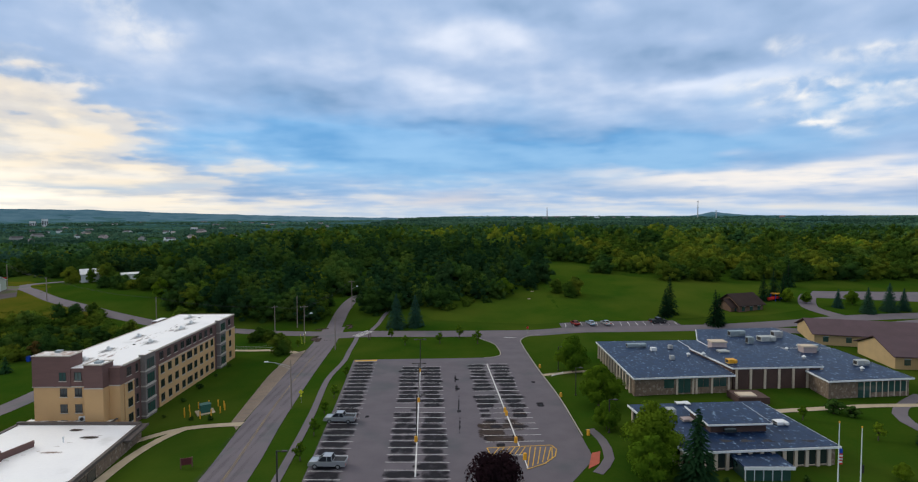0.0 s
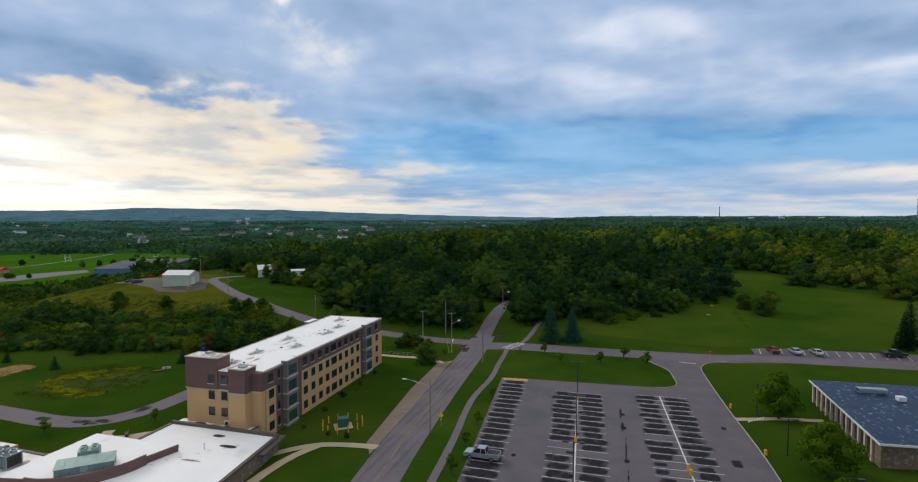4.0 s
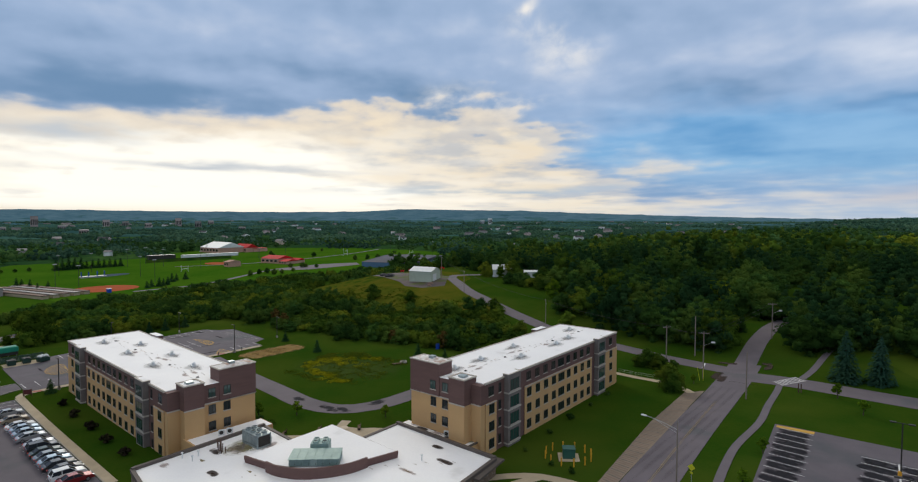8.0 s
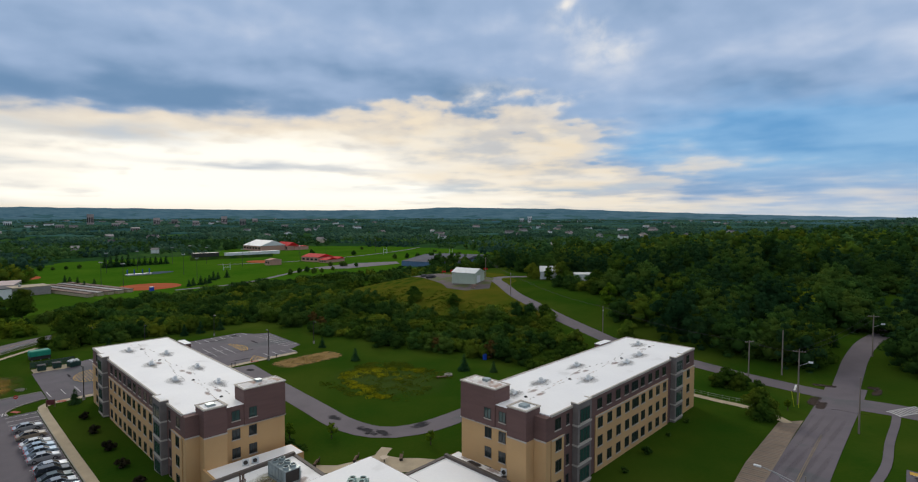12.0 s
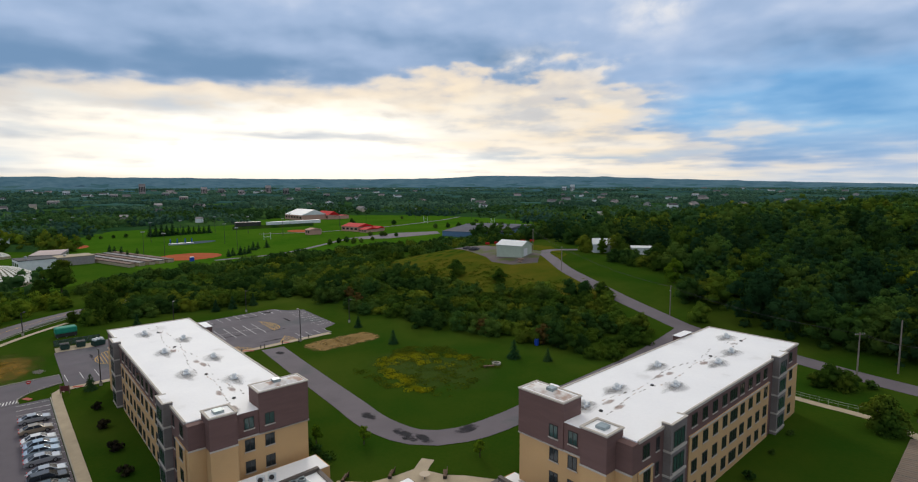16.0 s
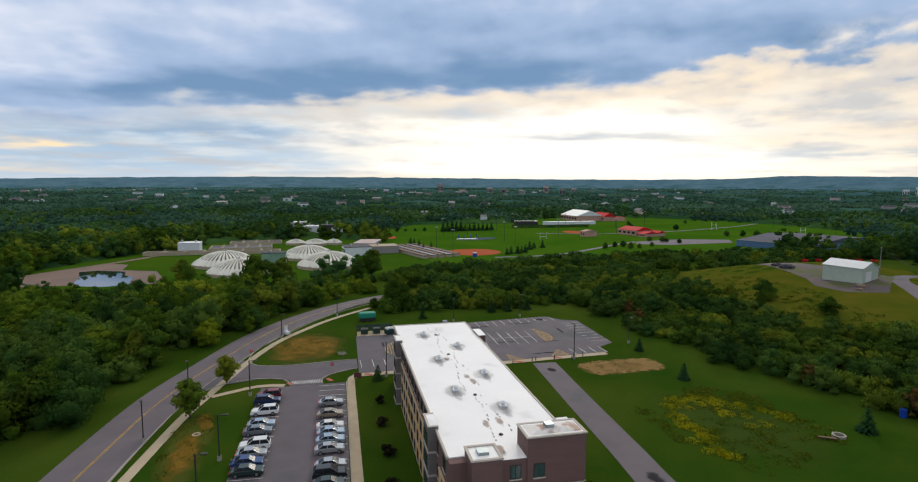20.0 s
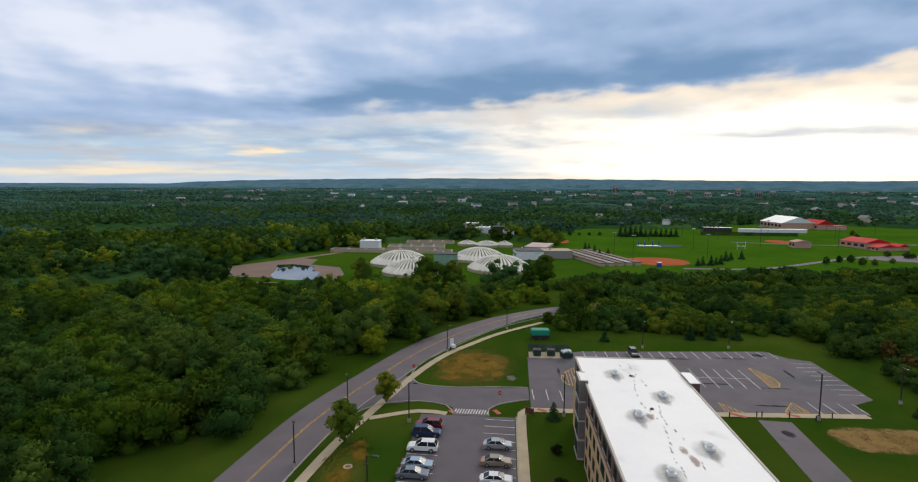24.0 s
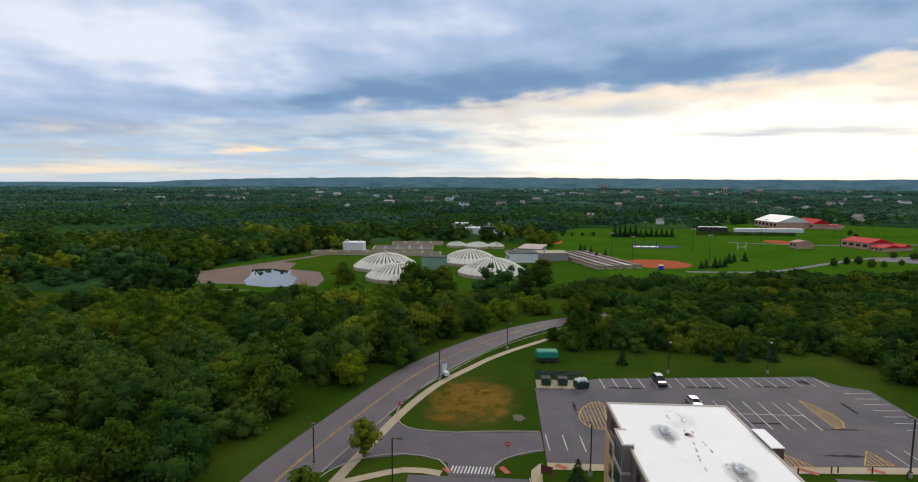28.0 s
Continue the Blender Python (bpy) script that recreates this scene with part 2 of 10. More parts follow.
# ---- materials ----
def material(name, base, second=None, scale=1.0, fine=12.0, rough=0.85, bump=0.2, metal=0.0, spread=0.0, detail=6, spec=0.4,
             third=None, third_scale=0.15, third_at=(0.55, 0.7), stretch=(1, 1, 1), translucent=0.0):
    """A surface in world metres: two scales of noise between two colours, an optional stain, and a fine relief."""
    m = bpy.data.materials.new(name)
    m.use_nodes = True
    nt = m.node_tree
    N, L = nt.nodes.new, nt.links.new
    b = nt.nodes["Principled BSDF"]
    b.inputs["Roughness"].default_value, b.inputs["Metallic"].default_value = rough, metal
    b.inputs["Specular IOR Level"].default_value = spec
    second = second or tuple(c * 0.78 for c in base)
    geo = N("ShaderNodeNewGeometry")
    mp = N("ShaderNodeMapping")
    mp.inputs["Scale"].default_value = stretch
    L(geo.outputs["Position"], mp.inputs["Vector"])

    def nz(s, d):
        n = N("ShaderNodeTexNoise")
        L(mp.outputs[0], n.inputs["Vector"])
        n.inputs["Scale"].default_value, n.inputs["Detail"].default_value = s, d
        return n.outputs["Fac"]

    def mixed(f, a, c):
        n = N("ShaderNodeMix")
        n.data_type = "RGBA"
        L(f, n.inputs["Factor"])
        for s, v in ((n.inputs[6], a), (n.inputs[7], c)):
            if hasattr(v, "is_output"):
                L(v, s)
            else:
                s.default_value = (*v, 1)
        return n.outputs[2]

    def rng(f, lo, hi):
        n = N("ShaderNodeMapRange")
        L(f, n.inputs["Value"])
        n.inputs["From Min"].default_value, n.inputs["From Max"].default_value = lo, hi
        return n.outputs["Result"]

    coarse, grain = nz(scale, detail), nz(fine, 4)
    add = N("ShaderNodeMath")
    add.operation = "MULTIPLY_ADD"
    L(grain, add.inputs[0])
    add.inputs[1].default_value = 0.5
    L(coarse, add.inputs[2])
    col = mixed(rng(add.outputs[0], 0.52, 0.98), base, second)
    if third:
        col = mixed(rng(nz(third_scale, 8), *third_at), col, third)
    if spread:
        info = N("ShaderNodeObjectInfo")
        hsv = N("ShaderNodeHueSaturation")
        L(col, hsv.inputs["Color"])
        n = N("ShaderNodeMapRange")
        L(info.outputs["Random"], n.inputs["Value"])
        n.inputs["To Min"].default_value, n.inputs["To Max"].default_value = 1 - spread, 1 + spread
        L(n.outputs[0], hsv.inputs["Value"])
        col = hsv.outputs[0]
    L(col, b.inputs["Base Color"])
    if bump:
        bn = N("ShaderNodeBump")
        bn.inputs["Strength"].default_value, bn.inputs["Distance"].default_value = bump, 0.05
        L(grain, bn.inputs["Height"])
        L(bn.outputs[0], b.inputs["Normal"])
    return m


def leaf_material(name, dark, light, yellow, spread=0.25):
    """Foliage: each leaf clump varies, each tree varies, and light comes through."""
    m = bpy.data.materials.new(name)
    m.use_nodes = True
    nt = m.node_tree
    N, L = nt.nodes.new, nt.links.new
    b, out = nt.nodes["Principled BSDF"], nt.nodes["Material Output"]
    b.inputs["Roughness"].default_value, b.inputs["Specular IOR Level"].default_value = 0.9, 0.0
    geo, info = N("ShaderNodeNewGeometry"), N("ShaderNodeObjectInfo")
    big = N("ShaderNodeTexNoise")
    L(geo.outputs["Position"], big.inputs["Vector"])
    big.inputs["Scale"].default_value, big.inputs["Detail"].default_value = 0.11, 3
    ad = N("ShaderNodeMath")
    ad.operation = "MULTIPLY_ADD"
    L(geo.outputs["Random Per Island"], ad.inputs[0])
    ad.inputs[1].default_value = 0.20
    L(big.outputs["Fac"], ad.inputs[2])
    rm = N("ShaderNodeMapRange")
    L(ad.outputs[0], rm.inputs["Value"])
    rm.inputs["From Min"].default_value, rm.inputs["From Max"].default_value = 0.36, 0.9
    mx = N("ShaderNodeMix")
    mx.data_type = "RGBA"
    L(rm.outputs[0], mx.inputs["Factor"])
    mx.inputs[6].default_value, mx.inputs[7].default_value = (*dark, 1), (*light, 1)
    ym = N("ShaderNodeMix")
    ym.data_type = "RGBA"
    yr = N("ShaderNodeMapRange")
    patch, half = N("ShaderNodeTexNoise"), N("ShaderNodeMath")
    L(geo.outputs["Position"], patch.inputs["Vector"])
    patch.inputs["Scale"].default_value, patch.inputs["Detail"].default_value = 0.10, 2
    half.operation = "MULTIPLY_ADD"
    L(info.outputs["Random"], half.inputs[0])
    half.inputs[1].default_value = 0.35
    L(patch.outputs["Fac"], half.inputs[2])
    L(half.outputs[0], yr.inputs["Value"])
    yr.inputs["From Min"].default_value, yr.inputs["From Max"].default_value = 0.64, 0.95
    yr.inputs["To Max"].default_value = 0.75
    L(yr.outputs[0], ym.inputs["Factor"])
    L(mx.outputs[2], ym.inputs[6])
    ym.inputs[7].default_value = (*yellow, 1)
    hsv = N("ShaderNodeHueSaturation")
    L(ym.outputs[2], hsv.inputs["Color"])
    vr = N("ShaderNodeMapRange")
    L(info.outputs["Random"], vr.inputs["Value"])
    vr.inputs["To Min"].default_value, vr.inputs["To Max"].default_value = 1 - spread, 1 + spread
    L(vr.outputs[0], hsv.inputs["Value"])
    L(hsv.outputs[0], b.inputs["Base Color"])
    leafy, bn = N("ShaderNodeTexNoise"), N("ShaderNodeBump")
    L(geo.outputs["Position"], leafy.inputs["Vector"])
    leafy.inputs["Scale"].default_value, leafy.inputs["Detail"].default_value = 1.6, 4
    bn.inputs["Strength"].default_value, bn.inputs["Distance"].default_value = 0.55, 0.5
    L(leafy.outputs["Fac"], bn.inputs["Height"])
    L(bn.outputs[0], b.inputs["Normal"])
    tr, ms = N("ShaderNodeBsdfTranslucent"), N("ShaderNodeMixShader")
    L(hsv.outputs[0], tr.inputs["Color"])
    ms.inputs[0].default_value = 0.3
    L(b.outputs[0], ms.inputs[1])
    L(tr.outputs[0], ms.inputs[2])
    L(ms.outputs[0], out.inputs[0])
    return m


GRASS = material("mown_grass", (0.0195, 0.054, 0.005), (0.034, 0.062, 0.006), 0.09, 1.7, 0.95, 0.4, spec=0.0, third=(0.058, 0.082, 0.011), third_scale=0.03, third_at=(0.46, 0.78))
ASPHALT = material("worn_asphalt", (0.120, 0.106, 0.122), (0.092, 0.081, 0.096), 0.25, 9.0, 0.9, 0.15, third=(0.075, 0.078, 0.088), third_scale=0.09, third_at=(0.54, 0.68))
ROADTOP = material("road_asphalt", (0.137, 0.119, 0.135), (0.108, 0.094, 0.108), 0.2, 8.0, 0.9, 0.15, third=(0.09, 0.092, 0.1), third_scale=0.12, third_at=(0.58, 0.7))
PATCHED = material("dark_repair_asphalt", (0.034, 0.034, 0.041), (0.024, 0.024, 0.030), 0.5, 7.0, 0.85, 0.15)
CONCRETE = material("concrete", (0.43, 0.355, 0.245), (0.34, 0.285, 0.20), 0.5, 6.0, 0.9, 0.1)
KERB = material("kerb_concrete", (0.36, 0.335, 0.285), (0.28, 0.26, 0.22), 0.5, 5.0, 0.9, 0.1)
WHITEPAINT = material("road_paint_white", (0.72, 0.72, 0.70), (0.45, 0.45, 0.46), 0.7, 6.0, 0.8, 0.05)
YELLOWPAINT = material("road_paint_yellow", (0.62, 0.36, 0.04), (0.40, 0.25, 0.05), 0.7, 6.0, 0.8, 0.05)
REDPAINT = material("tactile_red", (0.40, 0.09, 0.05), (0.30, 0.07, 0.04), 1.0, 8.0, 0.8, 0.1)
APRON = material("ribbed_brown_concrete", (0.24, 0.19, 0.14), (0.18, 0.145, 0.11), 0.6, 5.0, 0.95, 0.2)
YARD = material("dark_yard_gravel", (0.115, 0.088, 0.085), (0.075, 0.062, 0.062), 0.2, 2.0, 0.95, 0.3, third=(0.07, 0.085, 0.02), third_scale=0.12, third_at=(0.5, 0.62))
GRAVEL = material("gravel", (0.20, 0.135, 0.105), (0.145, 0.105, 0.085), 0.06, 2.0, 0.95, 0.3)
TAN = material("tan_render", (0.56, 0.355, 0.165), (0.50, 0.315, 0.145), 0.25, 14.0, 0.9, 0.12)
BROWN = material("brown_cladding", (0.150, 0.085, 0.075), (0.125, 0.07, 0.062), 0.3, 9.0, 0.8, 0.12, stretch=(1, 1, 6))
GREYSTONE = material("grey_split_stone", (0.21, 0.185, 0.17), (0.15, 0.13, 0.12), 0.6, 5.0, 0.9, 0.35)
PALETRIM = material("pale_trim", (0.50, 0.45, 0.39), (0.42, 0.38, 0.33), 0.5, 7.0, 0.8, 0.08)
WHITEROOF = material("white_membrane", (0.87, 0.87, 0.87), (0.80, 0.80, 0.81), 0.12, 3.0, 0.7, 0.06, third=(0.55, 0.54, 0.52), third_scale=0.12, third_at=(0.62, 0.80))
ROOFSTAIN = material("roof_dirt", (0.36, 0.33, 0.30), (0.62, 0.60, 0.58), 0.9, 5.0, 0.9, 0.05)
RUST = material("roof_rust_stain", (0.40, 0.27, 0.20), (0.60, 0.52, 0.46), 1.2, 6.0, 0.9, 0.05)
BLACK = material("black_rubber", (0.02, 0.02, 0.022), None, 1.0, 9.0, 0.7, 0.1)
GALV = material("galvanised_steel", (0.36, 0.42, 0.43), (0.26, 0.31, 0.32), 0.8, 5.0, 0.45, 0.06, metal=0.55)
STEEL = material("painted_steel_grey", (0.42, 0.43, 0.43), (0.33, 0.34, 0.34), 1.0, 9.0, 0.5, 0.05, metal=0.4)
DARKMETAL = material("dark_bronze_metal", (0.035, 0.032, 0.030), (0.05, 0.045, 0.04), 1.0, 9.0, 0.5, 0.05, metal=0.3)
DARKFASCIA = material("dark_brown_fascia", (0.11, 0.09, 0.078), (0.085, 0.07, 0.062), 0.6, 7.0, 0.7, 0.1)
WOODPOLE = material("weathered_pole_wood", (0.25, 0.21, 0.175), (0.17, 0.14, 0.115), 0.8, 8.0, 0.95, 0.3, stretch=(1, 1, 0.1))
BARK = material("bark", (0.10, 0.075, 0.055), (0.06, 0.045, 0.035), 1.2, 9.0, 0.95, 0.5, stretch=(1, 1, 0.3))
# The wet sheen is painted as pale flecks in the dark blue.
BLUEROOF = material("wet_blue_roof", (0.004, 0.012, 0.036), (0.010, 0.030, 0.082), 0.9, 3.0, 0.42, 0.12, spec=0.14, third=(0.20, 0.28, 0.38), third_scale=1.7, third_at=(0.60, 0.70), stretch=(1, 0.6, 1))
FIELDSTONE = material("brown_fieldstone", (0.20, 0.145, 0.10), (0.12, 0.085, 0.06), 1.6, 4.0, 0.9, 0.4, third=(0.27, 0.22, 0.17), third_scale=1.9, third_at=(0.55, 0.62))
DARKPANEL = material("dark_red_brown_panel", (0.075, 0.042, 0.034), (0.058, 0.034, 0.028), 0.7, 8.0, 0.8, 0.1)
CREAM = material("cream_panel", (0.55, 0.46, 0.35), (0.47, 0.39, 0.30), 0.5, 7.0, 0.85, 0.06)
WHITEMETAL = material("white_painted_metal", (0.70, 0.72, 0.72), (0.60, 0.62, 0.62), 0.5, 5.0, 0.55, 0.05)
MAUVEROOF = material("mauve_metal_roof", (0.088, 0.055, 0.064), (0.068, 0.043, 0.050), 0.3, 5.0, 0.65, 0.08, spec=0.2)
LODGEWALL = material("lodge_tan_wall", (0.50, 0.35, 0.17), (0.42, 0.30, 0.15), 0.4, 6.0, 0.9, 0.08)
PAVROOF = material("dark_brown_shingle", (0.045, 0.030, 0.027), (0.032, 0.023, 0.021), 0.4, 4.0, 0.9, 0.15, spec=0.1)
REDROOF = material("red_roof", (0.50, 0.016, 0.018), (0.40, 0.014, 0.016), 0.2, 3.0, 0.75, 0.05, spec=0.1)
SALMON = material("salmon_wall", (0.50, 0.30, 0.23), (0.42, 0.25, 0.19), 0.3, 4.0, 0.9, 0.1)
PLAYRED = material("red_clay", (0.40, 0.115, 0.055), (0.32, 0.09, 0.045), 0.1, 1.0, 0.98, 0.05, spec=0.0)
TURF = material("sports_turf", (0.032, 0.098, 0.006), (0.058, 0.125, 0.009), 0.025, 0.4, 0.95, 0.1, spec=0.0)
GREENTARP = material("green_tarpaulin", (0.015, 0.26, 0.17), (0.012, 0.20, 0.13), 0.8, 5.0, 0.55, 0.2)
DUMPGREEN = material("dark_green_steel", (0.018, 0.055, 0.042), (0.014, 0.04, 0.032), 0.8, 6.0, 0.5, 0.08)
YELLOWPOST = material("yellow_post_paint", (0.72, 0.36, 0.02), (0.60, 0.30, 0.02), 0.9, 6.0, 0.55, 0.05)
BLUEPLASTIC = material("blue_plastic", (0.01, 0.06, 0.42), None, 0.9, 6.0, 0.45, 0.05)
SIGNRED = material("sign_red", (0.55, 0.03, 0.025), None, 1.0, 9.0, 0.45, 0.02)
SIGNYELLOW = material("sign_yellow", (0.70, 0.68, 0.03), None, 1.0, 9.0, 0.45, 0.02)
TYRE = material("tyre_rubber", (0.018, 0.018, 0.019), None, 1.0, 9.0, 0.85, 0.1)
RIM = material("alloy_rim", (0.42, 0.43, 0.44), None, 1.0, 9.0, 0.35, 0.02, metal=0.8)
FARWALL = material("far_walls", (0.34, 0.32, 0.31), (0.22, 0.20, 0.19), 0.02, 1.0, 0.9, 0.0, spread=0.25)
BRICKFAR = material("far_brick", (0.42, 0.34, 0.32), (0.34, 0.28, 0.27), 0.05, 2.0, 0.9, 0.0, spread=0.2)
DARKROOF = material("shingle_grey", (0.085, 0.083, 0.088), (0.06, 0.06, 0.064), 0.3, 4.0, 0.9, 0.1)
TIMBER = material("brown_timber", (0.15, 0.085, 0.05), (0.11, 0.065, 0.04), 0.8, 6.0, 0.8, 0.15)
LEAF = leaf_material("broad_leaves", (0.034, 0.078, 0.013), (0.098, 0.166, 0.018), (0.175, 0.188, 0.016), 0.36)
# Darker leaf copy, with the wood's shade put into its colour.
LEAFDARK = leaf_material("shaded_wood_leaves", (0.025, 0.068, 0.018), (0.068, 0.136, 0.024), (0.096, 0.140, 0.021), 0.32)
LEAFYELLOW = leaf_material("yellowing_leaves", (0.13, 0.20, 0.012), (0.30, 0.36, 0.02), (0.32, 0.34, 0.02), 0.1)
LEAFLIME = leaf_material("lime_leaves", (0.060, 0.125, 0.010), (0.130, 0.225, 0.014), (0.17, 0.22, 0.014), 0.2)
HILLMEADOW = material("olive_hill_meadow", (0.050, 0.074, 0.007), (0.100, 0.092, 0.012), 0.12, 2.0, 0.97, 0.5, spec=0.0)
# Brighter, yellower leaf copy, with the sun put into its colour.
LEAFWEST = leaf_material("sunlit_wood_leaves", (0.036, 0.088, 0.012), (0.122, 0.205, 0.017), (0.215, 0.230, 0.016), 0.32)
NEEDLES = leaf_material("spruce_needles", (0.015, 0.050, 0.032), (0.036, 0.088, 0.065), (0.034, 0.075, 0.041), 0.15)
PINE = leaf_material("pine_needles", (0.014, 0.046, 0.018), (0.036, 0.088, 0.030), (0.036, 0.072, 0.022), 0.2)
DARKFIR = leaf_material("dark_fir_needles", (0.006, 0.022, 0.010), (0.020, 0.052, 0.020), (0.020, 0.046, 0.016), 0.1)
REDLEAF = leaf_material("dark_plum_leaves", (0.015, 0.009, 0.011), (0.042, 0.020, 0.026), (0.036, 0.018, 0.02), 0.1)
FADEDYELLOW = material("worn_centre_paint", (0.30, 0.22, 0.10), (0.15, 0.135, 0.12), 0.4, 3.0, 0.85, 0.05)
FLOWER = leaf_material("goldenrod", (0.13, 0.17, 0.010), (0.56, 0.50, 0.014), (0.50, 0.44, 0.015), 0.1)
# Leaf colours shifted to blue-green to carry the distance haze.
FARLEAF = leaf_material("hazed_far_leaves", (0.030, 0.086, 0.030), (0.080, 0.162, 0.046), (0.092, 0.160, 0.044), 0.3)
LEAFHAZE = leaf_material("hazed_tree_leaves", (0.032, 0.088, 0.062), (0.080, 0.160, 0.098), (0.088, 0.150, 0.084), 0.25)
PLUMLEAF = leaf_material("dull_purple_shrub_leaves", (0.020, 0.020, 0.014), (0.046, 0.036, 0.026), (0.05, 0.045, 0.02), 0.2)
# Distance haze is put into these woods' colours, bluer and paler.
DISTANT = material("haze_blue_woods", (0.026, 0.074, 0.064), (0.058, 0.124, 0.096), 0.03, 0.10, 0.95, 0.0, spec=0.0, third=(0.026, 0.070, 0.070), third_scale=0.004, third_at=(0.4, 0.6))
WOODHAZE = material("hazed_hill_foot_woods", (0.040, 0.102, 0.116), (0.085, 0.160, 0.166), 0.012, 0.05, 0.95, 0.0, spec=0.0, third=(0.046, 0.112, 0.135), third_scale=0.003, third_at=(0.4, 0.6))
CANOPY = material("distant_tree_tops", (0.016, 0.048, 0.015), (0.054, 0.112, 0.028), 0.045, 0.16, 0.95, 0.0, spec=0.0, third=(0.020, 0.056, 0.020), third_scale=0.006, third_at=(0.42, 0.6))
# Haze over the ridge is painted as its pale blue colour.
RIDGE = material("hazed_ridge", (0.105, 0.185, 0.230), (0.058, 0.128, 0.172), 0.012, 0.04, 1.0, 0.0, spec=0.0)


def glass_material(name, tint, rough=0.08):
    m = bpy.data.materials.new(name)
    m.use_nodes = True
    nt = m.node_tree
    b = nt.nodes["Principled BSDF"]
    b.inputs["Roughness"].default_value = rough
    b.inputs["Specular IOR Level"].default_value = 0.6
    n = nt.nodes.new("ShaderNodeTexNoise")
    geo = nt.nodes.new("ShaderNodeNewGeometry")
    nt.links.new(geo.outputs["Position"], n.inputs["Vector"])
    n.inputs["Scale"].default_value = 0.5
    mx = nt.nodes.new("ShaderNodeMix")
    mx.data_type = "RGBA"
    nt.links.new(n.outputs["Fac"], mx.inputs["Factor"])
    mx.inputs[6].default_value = (*tint, 1)
    mx.inputs[7].default_value = (*(c * 2.2 for c in tint), 1)
    nt.links.new(mx.outputs[2], b.inputs["Base Color"])
    return m


GLASS = glass_material("dark_window_glass", (0.012, 0.017, 0.018))
GREENGLASS = glass_material("green_window_glass", (0.02, 0.045, 0.04), 0.05)
CARGLASS = glass_material("car_glass", (0.005, 0.006, 0.008), 0.25)
CARGLASS.node_tree.nodes["Principled BSDF"].inputs["Specular IOR Level"].default_value = 0.25
POND = glass_material("pond_water", (0.012, 0.018, 0.018), 0.02)


def car_paint(name, c, metal=0.3):
    m = material(name, c, tuple(v * 0.92 for v in c), 0.6, 20.0, 0.32, 0.0, metal=metal)
    m.node_tree.nodes["Principled BSDF"].inputs["Coat Weight"].default_value = 0.5
    return m


def soft_dirt(name, colour, strength, grain, power=2.0, crumble=2.4):
    """Dirt that thins out towards its edge and breaks up, laid over another surface."""
    m = bpy.data.materials.new(name)
    m.use_nodes = True
    nt = m.node_tree
    N, L = nt.nodes.new, nt.links.new
    b, out = nt.nodes["Principled BSDF"], nt.nodes["Material Output"]
    b.inputs["Base Color"].default_value, b.inputs["Roughness"].default_value = (*colour, 1), 0.9
    b.inputs["Specular IOR Level"].default_value = 0.1
    co, geo, sep = N("ShaderNodeTexCoord"), N("ShaderNodeNewGeometry"), N("ShaderNodeSeparateXYZ")
    L(co.outputs["Object"], sep.inputs[0])

    def mth(op, a, c):
        n = N("ShaderNodeMath")
        n.operation = op
        for q, v in zip(n.inputs, (a, c)):
            if hasattr(v, "is_output"):
                L(v, q)
            else:
                q.default_value = v
        return n.outputs[0]
    r = mth("ADD", mth("POWER", mth("ABSOLUTE", sep.outputs[0], 0), power), mth("POWER", mth("ABSOLUTE", sep.outputs[1], 0), power))
    nz = N("ShaderNodeTexNoise")
    L(geo.outputs["Position"], nz.inputs["Vector"])
    nz.inputs["Scale"].default_value, nz.inputs["Detail"].default_value = grain, 5
    v = mth("ADD", mth("SUBTRACT", 1.0, r), mth("MULTIPLY", mth("SUBTRACT", nz.outputs["Fac"], 0.5), crumble))
    rm = N("ShaderNodeMapRange")
    rm.interpolation_type = "SMOOTHSTEP"
    L(v, rm.inputs["Value"])
    rm.inputs["From Min"].default_value, rm.inputs["From Max"].default_value = 0.1, 0.95
    edge = N("ShaderNodeMapRange")
    L(r, edge.inputs["Value"])
    edge.inputs["From Min"].default_value, edge.inputs["From Max"].default_value = 1.0, 0.6
    edge.inputs["To Max"].default_value = strength
    tr, ms = N("ShaderNodeBsdfTransparent"), N("ShaderNodeMixShader")
    L(mth("MULTIPLY", rm.outputs[0], edge.outputs[0]), ms.inputs[0])
    L(tr.outputs[0], ms.inputs[1])
    L(b.outputs[0], ms.inputs[2])
    L(ms.outputs[0], out.inputs[0])
    return m


SOOT = soft_dirt("fan_soot", (0.17, 0.165, 0.16), 0.30, 0.6, 2.0, 1.2)
RUSTWASH = soft_dirt("rust_wash", (0.30, 0.18, 0.13), 0.5, 1.2, 2.0, 2.0)
OILWASH = soft_dirt("oil_and_wet", (0.022, 0.022, 0.027), 0.9, 0.55, 4.0, 2.6)
MUDWASH = soft_dirt("brown_mud_stain", (0.055, 0.040, 0.034), 0.85, 0.6, 4.0, 3.0)
MOSSWASH = soft_dirt("mossy_wet_roof", (0.30, 0.28, 0.15), 0.8, 0.6, 2.0, 1.6)
TRACKWASH = soft_dirt("wheel_track", (0.085, 0.078, 0.088), 0.14, 0.25, 2.0, 1.0)
TARWASH = soft_dirt("tar_patch", (0.030, 0.030, 0.036), 0.8, 0.8, 2.0)
STRAW = leaf_material("dry_straw", (0.22, 0.16, 0.06), (0.42, 0.31, 0.13), (0.35, 0.26, 0.10), 0.1)

